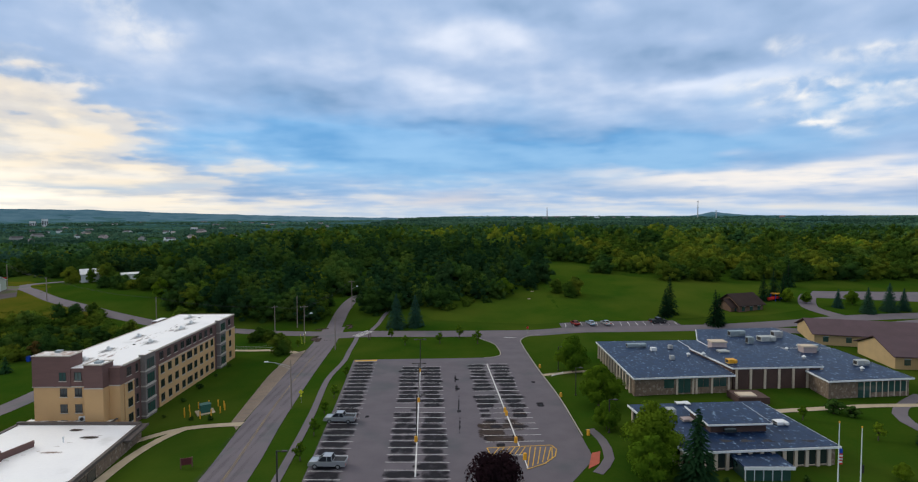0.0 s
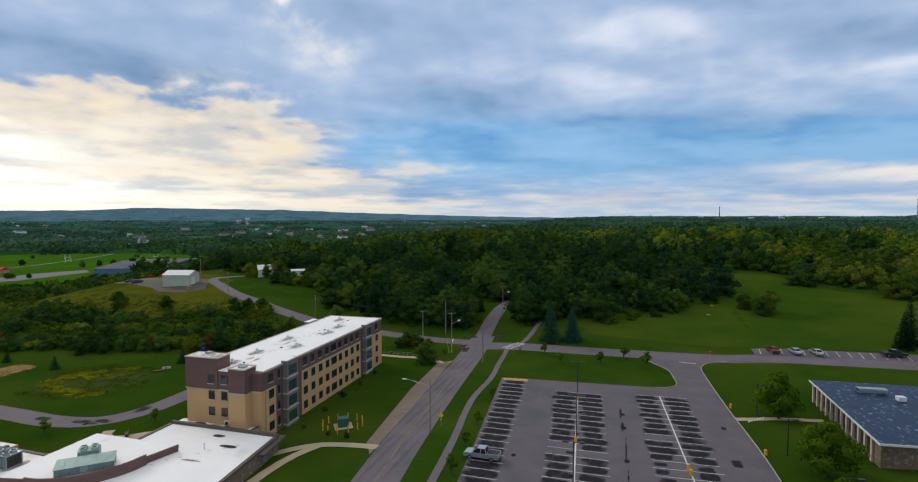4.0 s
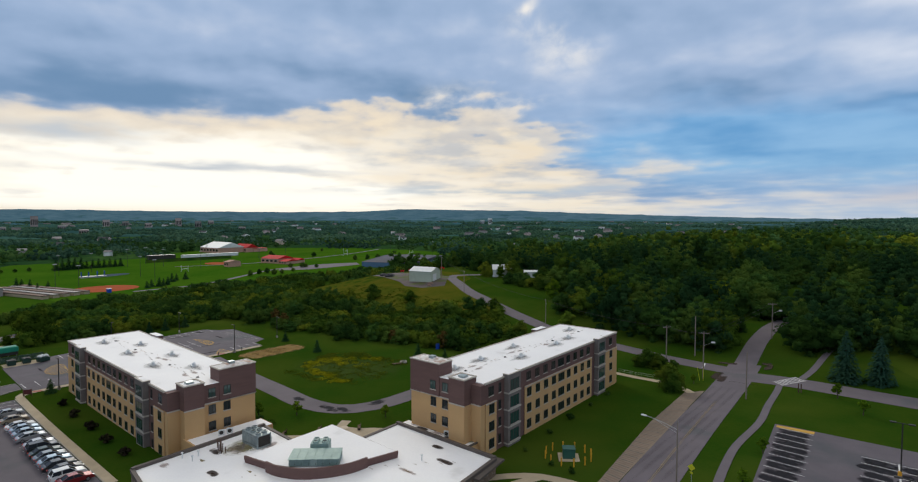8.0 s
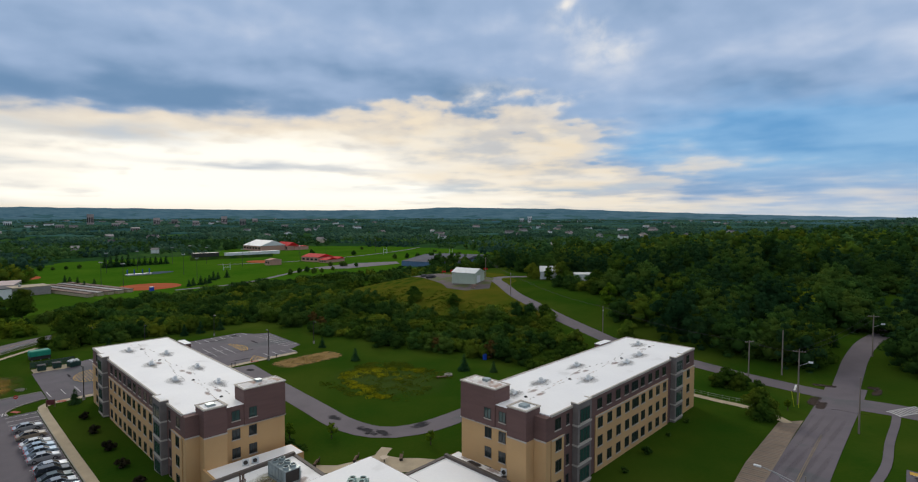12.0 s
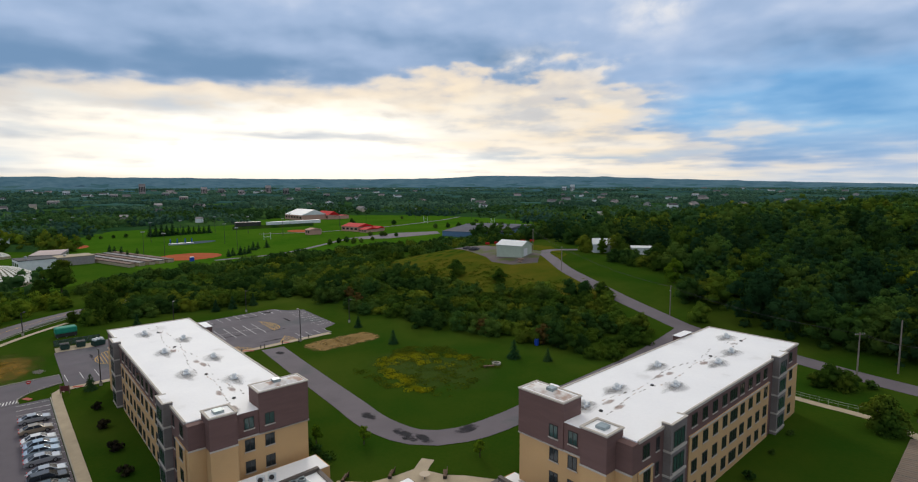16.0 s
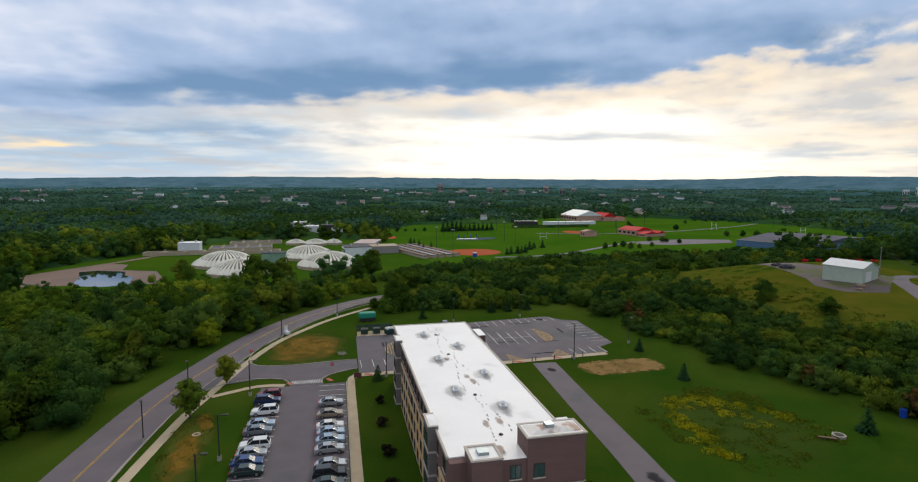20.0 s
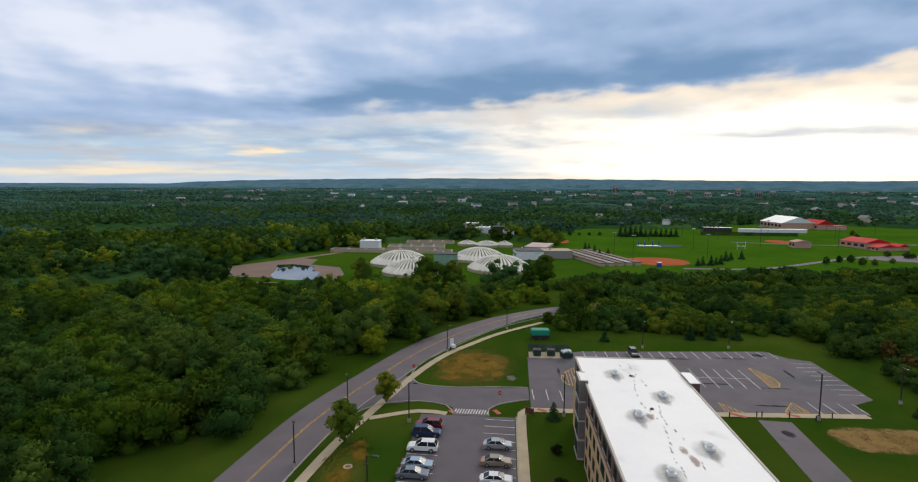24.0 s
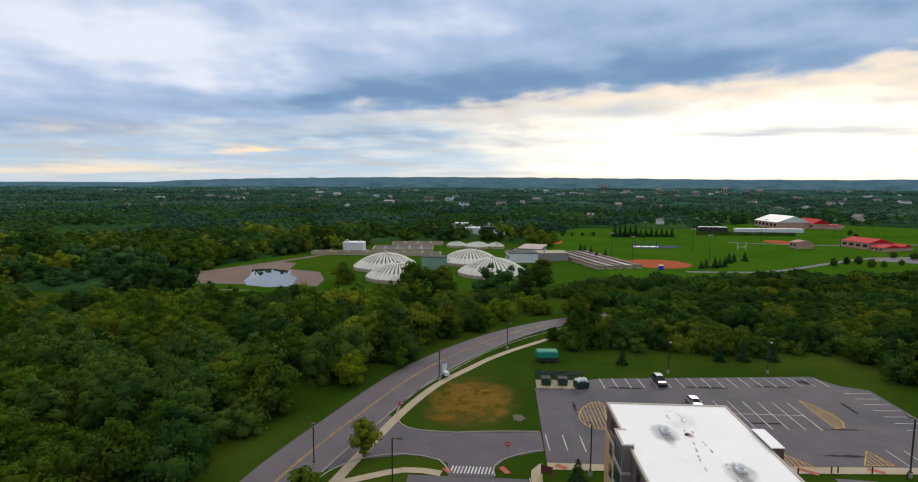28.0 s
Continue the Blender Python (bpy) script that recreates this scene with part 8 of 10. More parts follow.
flagpole(55.6, 88.2, True)
flagpole(57.4, 86.4, False)
T = thing("play_equipment", "small red and yellow play frame beyond the pavilion", "play equipment", at=(124.6, 226, ground_z(124.6, 226)), rz=25)
for x in (-1.2, 1.2):
    for y in (-1, 1):
        part("post", box(B(), x - 0.1, x + 0.1, y - 0.1, y + 0.1, 0, 2.6), BLUEPLASTIC, T)
part("tower", box(B(), -1.2, 1.2, -1.0, 1.0, 0.9, 1.8, bevel=0.06), SIGNRED, T)
part("canopy", box(B(), -1.4, 1.4, -1.2, 1.2, 2.5, 3.0, bevel=0.2), YELLOWPOST, T)
part("slide", prism(B(), [(1.2, -0.4), (3.8, -0.4), (3.8, 0.4), (1.2, 0.4)], 0.5, 0.8), BLUEPLASTIC, T)
part("crawl_tube", tube(B(), (-4.2, 0, 0.9), (-1.2, 0, 0.9), 0.6, 0.6, 12), SIGNRED, T)

# ---- markings ----
def dark_bay(parent, x, y, rx, ry, mat=None):
    """A soft-edged oil or wet stain on asphalt."""
    z0, n, e = ground_z(x, y), 12, 0.068 + random.random() * 0.008
    vs = []
    for k in range(n):
        a = 6.2832 * k / n
        c, s = math.cos(a), math.sin(a)
        q = 1 / max(abs(c), abs(s)) ** 0.7
        vs.append((c * q, s * q, ground_z(x + rx * c * q, y + ry * s * q) - z0))
    me = bpy.data.meshes.new("oil_stain")
    me.from_pydata(vs, [], [tuple(range(n))])
    me.materials.append(mat or OILWASH)
    ob = new("oil_stain", me)
    ob.parent = parent
    ob.matrix_basis = pose(x, y, z0 + e) @ Matrix.Diagonal((rx, ry, 1, 1))
    return ob


# big car park: three columns of bays
def lean(x0, y):
    return x0 + (158 - y) * 0.0795


n = 0
y = 157.0
while y > 66:
    stripe(big_lot, (lean(-24.7, y), y), (lean(-19.2, y), y - 0.05), 0.13)
    dark_bay(big_lot, lean(-22.1, y - 1.36), y - 1.36, random.uniform(2.5, 3.0), random.uniform(1.25, 1.5))
    y -= 2.72
sheet("painted_island", [(-25.2, 158.2), (-19.3, 158.8), (-19.2, 157.4), (-25, 157)], 0.09, YELLOWPAINT, "worn yellow hatched strip at the car park end", "road marking")
y, k = 151.9, 0
while y > 90:
    sl = (151.9 - y) * 0.0665
    stripe(big_lot, (-11.9 + sl, y), (-1.9 + sl, y), 0.13)
    for s in (-9.6, -4.3):
        if random.random() < 0.93:
            dark_bay(big_lot, s + sl + random.uniform(-0.3, 0.3), y - 1.36, random.uniform(1.9, 2.9), random.uniform(1.1, 1.6))
    if random.random() < 0.6:
        dark_bay(big_lot, -7.4 + sl + random.uniform(-0.6, 0.6), y - 1.4, 0.8, 0.5)
    y -= 2.72
    k += 1
stripe(big_lot, (-7.2, 152.3), (-3.2, 92.6), 0.24, None, 0.09, "spine_line")
y = 154.2
while y > 103.5:
    sl = (154.2 - y) * 0.052
    stripe(big_lot, (5.0 + sl, y), (15.1 + sl, y + 0.5), 0.13)
    for s in (7.0, 12.9):
        if random.random() < 0.9 and y > 122:
            dark_bay(big_lot, s + sl + random.uniform(-0.3, 0.3), y - 1.2, random.uniform(1.9, 2.9), random.uniform(1.1, 1.6))
        elif random.random() < 0.45 and y > 103:
            dark_bay(big_lot, s + sl + random.uniform(-1, 1), y - 1.2, random.uniform(0.8, 2.0), random.uniform(0.7, 1.4))
    y -= 2.72
for x, y, rx, ry in ((8.8, 110.6, 2.6, 4.6), (13.0, 113, 2.2, 3.0), (11, 106.8, 3.6, 1.8), (14.8, 118.4, 1.4, 1.4)):
    dark_bay(big_lot, x, y, rx, ry, MUDWASH)
stripe(big_lot, (9.9, 154.2), (13.2, 103.6), 0.24, None, 0.09, "spine_line")
for x, y, r in ((19.5, 124, 0.9), (2.6, 134, 0.5), (3.0, 120, 0.45), (-14.6, 117, 0.4), (2.4, 141, 0.5), (20, 139, 0.5)):
    dark_bay(big_lot, x, y, r, r * 1.6)
for x, y, rx, ry in ((1.9, 142, 0.3, 4.5), (2.3, 134.5, 0.45, 3.2), (2.9, 124, 0.18, 7.0), (3.2, 113, 0.2, 5.0)):
    dark_bay(big_lot, x, y, rx, ry, TARWASH)
hatch = sheet("painted_island", [(7.8, 102.8), (18.6, 104), (19.2, 102.4), (18.6, 99.8), (16.6, 97.2), (13.6, 95.2), (13.5, 100.2), (8.2, 99.9)], 0.075, ASPHALT, "yellow hatched island at the car park end", "road marking")
ED = [(7.8, 102.8), (18.6, 104), (19.2, 102.4), (18.6, 99.8), (16.6, 97.2), (13.6, 95.2)]
for a, b in zip(ED, ED[1:]):
    stripe(hatch, a, b, 0.2, YELLOWPAINT, 0.11, "painted_bar")
stripe(hatch, (7.8, 102.8), (8.3, 99.9), 0.2, YELLOWPAINT, 0.11, "painted_bar")
for k in range(12):
    x = 8.6 + k * 0.85
    lo = 100.0 if x < 13.4 else 95.6 + (x - 13.6) * 0.75
    stripe(hatch, (x, lo), (min(18.6, x + 1.3), 103.2), 0.16, YELLOWPAINT, 0.105, "painted_bar")
stripe(hatch, (8.2, 99.9), (13.5, 100.2), 0.18, WHITEPAINT, 0.11, "painted_bar")
stripe(hatch, (13.5, 100.2), (13.7, 95.4), 0.18, WHITEPAINT, 0.11, "painted_bar")
# crossing and stop bar at the junction
ca, cb, cn = np.array((-30.4, 185.2)), np.array((-26.6, 190.8)), np.array((0.83, -0.56))
for k in range(9):
    p = ca + (cb - ca) * (k + 0.5) / 9
    stripe(main_road, p - cn * 1.15, p + cn * 1.15, 0.26, WHITEPAINT, 0.10, "crossing_bar")
for q in (-1.3, 1.3):
    stripe(main_road, ca + cn * q, cb + cn * q, 0.2, WHITEPAINT, 0.105, "crossing_bar")
stripe(main_road, (16.4, 183.4), (20.4, 183.0), 0.3, WHITEPAINT, 0.10, "stop_bar")
stripe(main_road, (-49.0, 194.6), (-48.4, 190.8), 0.4, WHITEPAINT, 0.10, "stop_bar")
# car park by the wood
for k in range(18):
    y = 87.4 + k * 2.72
    stripe(far_lot, (-202.1 - (y - 87) * 0.09, y), (-196.4 - (y - 87) * 0.1, y + 0.2), 0.13)
for k in range(6):
    y = 107 + k * 2.75
    stripe(far_lot, (-191.6, y), (-179.8, y - 0.2), 0.13)
stripe(far_lot, (-185.8, 90), (-185.8, 121), 0.13)
for k in range(8):
    x = -197.4 + k * 2.75
    stripe(far_lot, (x, 134.8), (x - 0.3, 139.9), 0.13)
for k in range(4):
    stripe(far_lot, (-173.4, 126.3 + k * 2.75), (-168.2, 126.4 + k * 2.75), 0.13)
for k in range(3):
    stripe(far_lot, (-174.8, 73.6 + k * 2.8), (-169.4, 73.8 + k * 2.8), 0.13)


def hatched(pts, lines, label):
    S = sheet("painted_island", pts, 0.082, ASPHALT, label, "road marking", parent=None)
    for a, b in zip(pts, pts[1:] + pts[:1]):
        stripe(S, a, b, 0.16, YELLOWPAINT, 0.11, "painted_bar")
    c = np.array(pts)
    lo, hi = c[:, 1].min(), c[:, 1].max()
    for k in range(1, lines):
        y = lo + (hi - lo) * k / lines
        xs = []
        for (x0, y0), (x1, y1) in zip(pts, pts[1:] + pts[:1]):
            if (y0 > y) != (y1 > y):
                xs.append(x0 + (x1 - x0) * (y - y0) / (y1 - y0))
        if len(xs) >= 2:
            stripe(S, (min(xs), y), (max(xs), y), 0.13, YELLOWPAINT, 0.106, "painted_bar")


hatched([(-193, 123.6), (-190, 125.4), (-186.5, 126.3), (-183.4, 126.0), (-181.2, 124.8), (-180.6, 123.0)], 7, "yellow hatched end of a parking island")
hatched([(-171.6, 109.1), (-167.2, 108.9), (-166.8, 112.4)], 5, "yellow hatched corner by the drive")
hatched([(-173, 123.2), (-168.2, 119.8), (-168.4, 124.2)], 6, "yellow hatched corner by the drive gate")
hatched([(-177.8, 84.6), (-177.4, 82.6), (-178.6, 81.0), (-181.0, 80.2), (-183.6, 80.4), (-186.4, 81.6), (-188.8, 83.4), (-189.4, 85.0), (-187.6, 85.6)], 8, "yellow hatched end of a bay row")
for a, b in (((-166.6, 109.4), (-165, 111.6)), ((-167.2, 119.6), (-166.2, 121.4)), ((-163.8, 66.2), (-162, 67.2)), ((-163, 58), (-161.6, 58.9)), ((-165, 74.2), (-164, 75.8))):
    stripe(far_lot, a, b, 0.9, REDPAINT, 0.115, "tactile_plate")
# west car park bays and crossing
for k in range(21):
    x = -159.6 + k * 2.74
    if x > -150.8:
        stripe(west_lot, (x, 53.1), (x + 0.2, 57.9), 0.12)
    stripe(west_lot, (x, 64.7), (x + 0.2, 69.9), 0.12)
for k in range(13):
    stripe(west_lot, (-161.6, 58.9 + k * 0.5), (-163.6, 59.2 + k * 0.5), 0.2, WHITEPAINT, 0.10, "crossing_bar")
# repair patches on the service drive
for x, y, rx, ry in ((-111.4, 112.3, 1.7, 0.9), (-100.6, 112.6, 2.6, 0.9), (-97.6, 114.0, 1.9, 0.8), (-95.6, 121.6, 1.0, 1.9), (-99.5, 111.9, 0.6, 0.4), (-159, 116, 1.2, 0.8)):
    dark_bay(far_lot, x, y, rx * 1.5, ry * 1.5, TARWASH)

for x, y, rx, ry in ((-197, 92, 0.5, 5), (-198.5, 108, 0.6, 6), (-200, 122, 0.6, 5), (-203, 130, 1.6, 2.2), (-176, 96, 4.5, 0.4), (-182, 112, 0.4, 6), (-180.5, 124, 0.4, 5), (-186, 80, 3.5, 0.5), (-190, 131, 3.2, 0.5), (-171, 120, 0.5, 6)):
    dark_bay(far_lot, x, y, rx, ry, TARWASH)
# wheel tracks, seams and mud on the main road
for k in range(6):
    y = 74 + k * 19
    for d in (-2.6, -0.9, 1.0, 2.7):
        dark_bay(main_road, -30.2 - (y - 60) * 0.083 + d, y, 0.6, 11.5, TRACKWASH)
for x, y, rx, ry in ((-35.4, 199, 1.2, 1.0), (-43.6, 186, 1.2, 3.2), (-41.8, 184, 1.0, 2.4), (-34.4, 196.4, 0.9, 2.2), (-44, 196.6, 2.6, 0.8)):
    dark_bay(main_road, x, y, rx, ry, MUDWASH)
for k in range(7):
    dark_bay(main_road, -39.6 + k * 0.9, 182.6 + 0.15 * math.sin(k), 0.7, 0.12, TARWASH)

# bare earth, meadow, goldenrod


def soft_ground(cx, cy, rx, ry, a0, mat, label, dz=0.05):
    """A patch of other growth that thins out into the lawn."""
    z0, c, q = ground_z(cx, cy), math.cos(math.radians(a0)), math.sin(math.radians(a0))
    vs = [(0, 0, 0)]
    for r in (0.5, 1.0):
        for k in range(24):
            u, v = r * math.cos(0.261799 * k), r * math.sin(0.261799 * k)
            vs.append((u, v, ground_z(cx + c * u * rx - q * v * ry, cy + q * u * rx + c * v * ry) - z0))
    fs = [(0, 1 + k, 1 + (k + 1) % 24) for k in range(24)] + [(1 + k, 25 + k, 25 + (k + 1) % 24, 1 + (k + 1) % 24) for k in range(24)]
    ob = raw("rough_grass", vs, fs, mat)
    ob.matrix_basis = pose(cx, cy, z0 + dz, 0, 0, a0) @ Matrix.Diagonal((rx, ry, 1, 1))
    return tagged(ob, label, "grass", "", "structure")


EARTHSOFT = soft_dirt("bare_straw_earth", (0.24, 0.152, 0.048), 0.85, 0.7, 4.0, 1.5)
for y, dz in ((128.4, 0.06), (132.8, 0.064), (137.2, 0.068)):
    soft_ground(-158, y, 5.2, 6.4, 4, EARTHSOFT, "bare straw-strewn earth beside the car park", dz)
MEADOWSOFT = soft_dirt("rough_meadow_soft", (0.056, 0.088, 0.007), 0.35, 0.35, 2.0, 1.4)
soft_ground(-125, 136.5, 20, 13.5, 10, MEADOWSOFT, "rough unmown meadow grass inside the drive")
RUSTSOFT = soft_dirt("rusty_dry_grass_soft", (0.205, 0.118, 0.012), 0.75, 0.45, 2.0, 2.0)
OLIVESOFT = soft_dirt("olive_dry_grass_soft", (0.082, 0.096, 0.009), 0.7, 0.3, 2.0, 1.6)
soft_ground(-188.4, 60.6, 16, 12, -10, OLIVESOFT, "rough olive grass round the verge basin", 0.045)
soft_ground(-188.4, 60.8, 14, 10.4, -10, RUSTSOFT, "rough orange-brown grass in the verge basin", 0.055)
soft_ground(-136, 44.8, 17, 4.6, 3, OLIVESOFT, "rough olive grass beside the car park", 0.045)
soft_ground(-134, 44.8, 10, 2.6, 3, RUSTSOFT, "rough brown grass beside the car park", 0.055)
soft_ground(-146, 45.6, 5, 2.0, 12, RUSTSOFT, "dry brown grass under the street tree", 0.055)
sheet("rough_grass", [(-128, 214), (-146, 223), (-158, 230), (-172, 240), (-176, 250), (-200, 268), (-240, 262), (-270, 240), (-262, 208), (-226, 192), (-200, 184), (-176, 182), (-158, 184), (-148, 196), (-134, 203)], 0.05, HILLMEADOW, "rough olive meadow grass over the hilltop", "grass", 8)
sheet("rough_grass", [(-6, 203), (30, 198), (64, 200), (110, 206), (150, 222), (150, 244), (120, 266), (84, 276), (62, 304), (30, 300), (20, 262), (2, 236), (-14, 214)], 0.05, MEADOWGRASS, "tall yellow-green meadow grass below the wood", "grass", 8)
sheet("gravel_yard", [(-176, 231), (-183, 240), (-190, 250), (-208, 250), (-244, 250), (-246, 244), (-226, 236), (-214, 232), (-204, 229), (-196, 224.4), (-184, 224.6)], 0.09, YARD, "bare gravel yard round the shed", "gravel")


def tufts(label, spots, n, size, mat, hh):
    V, F = [], []
    for cx, cy, rx, ry, share in spots:
        lob = []
        for k in range(int(26 * share)):
            a, q = random.uniform(0, 6.2832), math.sqrt(random.random())
            x, y = cx + rx * q * math.cos(a), cy + ry * q * math.sin(a)
            lob.append((x, y, ground_z(x, y) + hh * 0.2, random.uniform(0.5, 1.3), 0.3))
        v, f, no = leaf_cloud(lob, int(n * share), size, seed=int(abs(cx * 7 + cy)))
        o = len(V)
        V += v
        F += [tuple(i + o for i in q) for q in f]
    return tagged(raw("wild_plants", V, F, mat), label, "plants", "", "stuff")


WEEDS = leaf_material("dry_weeds", (0.060, 0.092, 0.010), (0.170, 0.130, 0.016), (0.18, 0.115, 0.018), 0.1)
GOLD = [(-126, 147), (-129, 145.5), (-132, 143), (-135, 140), (-137.6, 136.5), (-137.4, 132.5), (-134.5, 129.8), (-130, 128.2), (-126, 127.2), (-121.5, 126.2), (-117, 125.6), (-113.6, 126.8)]
tufts("golden flowering weeds in the meadow", [(x, y, 1.7 + 0.9 * math.sin(3 * k), 1.6 + 0.8 * math.sin(5 * k), 0.32) for k, (x, y) in enumerate(GOLD)] + [(-133, 137, 4.5, 5, 0.5), (-126, 141, 5, 4, 0.3), (-124, 128, 6, 2.5, 0.4)], 1400, 0.12, FLOWER, 0.4)
tufts("low brown and green weeds in rough grass", [(-188.4, 60.5, 9, 6.4, 1.8), (-139, 44.6, 12, 3.2, 1.6)], 420, 0.13, WEEDS, 0.0)
tufts("dry straw strewn over bare earth", [(-157.4, 131, 3.0, 6.4, 1.4), (-158.5, 133.5, 2.5, 5.0, 0.8)], 500, 0.11, STRAW, 0.0)


MEADOWWEED = leaf_material("meadow_weeds", (0.044, 0.090, 0.007), (0.090, 0.120, 0.010), (0.105, 0.115, 0.011), 0.1)
tufts("long olive grass and weeds in the meadow", [(-126, 136.5, 15, 10, 3.5), (-134, 140, 8, 7, 1.5), (-116, 131, 8, 6, 1.2), (-139, 141, 3, 5, 1.6), (-134, 147, 5, 3, 1.4), (-122, 148, 8, 2.5, 1.6), (-127, 123.6, 9, 1.6, 1.0)], 500, 0.17, MEADOWWEED, 0.1)
tufts("low weeds in the hilltop meadow", [(-205, 212, 26, 10, 6), (-170, 207, 14, 8, 4), (-150, 212, 10, 6, 2)], 420, 0.2, MEADOWWEED, 0.1)
tufts("low shrubs along the hall's foot", [(-103.6, 98.6, 4.5, 1.4, 1), (-60.2, 186.5, 4, 2, 0.6)], 700, 0.22, LEAF, 1.0)


# ---- cars ----
CARSPEC = {}


def car_mesh(kind):
    """Body side profile swept across with rounded shoulders; returns lower body, cabin glass and roof outlines."""
    if kind == "sedan":
        return dict(L=4.7, W=1.8, body=[(-2.35, 0.35), (-2.33, 0.75), (-1.95, 0.98), (-1.2, 1.02), (1.0, 1.0), (2.1, 0.86), (2.35, 0.62), (2.35, 0.35)],
                    cab=[(-1.75, 1.0), (-1.05, 1.40), (0.35, 1.42), (1.15, 1.0)], roof=1.46)
    if kind == "suv":
        return dict(L=4.8, W=1.9, body=[(-2.4, 0.4), (-2.4, 1.05), (-2.2, 1.12), (0.95, 1.10), (2.1, 1.0), (2.4, 0.75), (2.4, 0.4)],
                    cab=[(-2.3, 1.1), (-2.0, 1.66), (0.2, 1.70), (1.1, 1.1)], roof=1.76)
    return dict(L=5.8, W=2.0, body=[(-2.9, 0.5), (-2.9, 1.18), (-0.9, 1.18), (1.3, 1.18), (2.65, 1.12), (2.9, 0.85), (2.9, 0.5)],
                cab=[(-0.85, 1.18), (-0.7, 1.84), (0.7, 1.86), (1.5, 1.18)], roof=1.92)


def sweep(prof, w0, w1, z0, z1):
    """Closed side profile made into a body, narrower at the top."""
    bm = B()
    rows = []
    for s in (-1, -0.86, 0.86, 1):
        rows.append([bm.verts.new((x, s * (w0 + (w1 - w0) * (z - z0) / (z1 - z0)) / 2, z - (0.05 if abs(s) == 1 and z > z0 + 0.1 else 0))) for x, z in prof])
    n = len(prof)
    for a, b in zip(rows, rows[1:]):
        for i in range(n):
            bm.faces.new((a[i], a[(i + 1) % n], b[(i + 1) % n], b[i]))
    bm.faces.new(rows[0])
    bm.faces.new(rows[-1][::-1])
    return bm


def make_car(kind, paint, label):
    c = car_mesh(kind)
    T = thing("pickup_truck" if kind == "pickup" else "car", label, "truck" if kind == "pickup" else "car", "parked cars")
    L, W = c["L"], c["W"]
    part("body", sweep(c["body"], W, W * 0.97, 0.35, 1.1), paint, T)
    z0, z1 = c["cab"][0][1], c["roof"]
    part("cabin_glass", sweep(c["cab"], W * 0.92, W * 0.74, z0, z1), CARGLASS, T)
    top = [(x * 0.94 - 0.02, z) for x, z in c["cab"][1:3]]
    part("roof_panel", box(B(), top[0][0], top[1][0], -W * 0.37, W * 0.37, top[0][1] + 0.0, z1, bevel=0.04), paint, T)
    for x0, x1 in ((c["cab"][0][0], c["cab"][1][0]), (c["cab"][2][0], c["cab"][3][0])):
        for s in (-1, 1):
            zz = (c["cab"][0][1], c["cab"][1][1]) if x0 < 0 and x1 < 0 else (c["cab"][2][1], c["cab"][3][1])
            part("pillar", tube(B(), (x0, s * W * (0.44 if x0 < 0 and x1 < 0 else 0.36), zz[0]), (x1, s * W * (0.36 if x0 < 0 and x1 < 0 else 0.45), zz[1]), 0.05, 0.05, 6), paint, T)
    mid = (c["cab"][1][0] + c["cab"][2][0]) / 2
    for s in (-1, 1):
        part("pillar", tube(B(), (mid, s * W * 0.455, z0), (mid, s * W * 0.37, z1 - 0.06), 0.045, 0.045, 6), paint, T)
        part("side_mirror", box(B(), c["cab"][3][0] - 0.35, c["cab"][3][0] - 0.2, s * W * 0.5 - 0.02, s * W * 0.5 + 0.12 * s, z0, z0 + 0.16, bevel=0.02) if s > 0 else
             box(B(), c["cab"][3][0] - 0.35, c["cab"][3][0] - 0.2, -W * 0.5 - 0.12, -W * 0.5 + 0.02, z0, z0 + 0.16, bevel=0.02), paint, T)
        part("headlight", box(B(), L / 2 - 0.22, L / 2 - 0.02, s * W * 0.36 - 0.2, s * W * 0.36 + 0.2, 0.66, 0.8), RIM, T)
        part("tail_light", box(B(), -L / 2 - 0.01, -L / 2 + 0.12, s * W * 0.4 - 0.13, s * W * 0.4 + 0.13, 0.7, 0.92), SIGNRED, T)
        for x in (-L * 0.30, L * 0.31):
            y = s * (W / 2 - 0.1)
            r = 0.33 if kind == "sedan" else 0.38
            w = part("wheel", tube(B(), (x, y - 0.11, r), (x, y + 0.11, r), r, r, 14), TYRE, T)
            part("rim", tube(B(), (x, y + s * 0.112 - 0.01, r), (x, y + s * 0.112 + 0.01, r), r * 0.62, r * 0.62, 10), RIM, w)
    if kind == "pickup":
        part("bed_floor", box(B(), -2.78, -0.95, -0.82, 0.82, 1.182, 1.262), BLACK, T, "black bed cover")
        for s in (-0.9, 0.9):
            part("bed_rail", box(B(), -2.88, -0.9, s - 0.07, s + 0.07, 1.18, 1.27), paint, T)
    part("grille", box(B(), L / 2 - 0.05, L / 2 + 0.02, -W * 0.28, W * 0.28, 0.48, 0.68), BLACK, T)
    CARSPEC[(kind, label)] = T
    return T


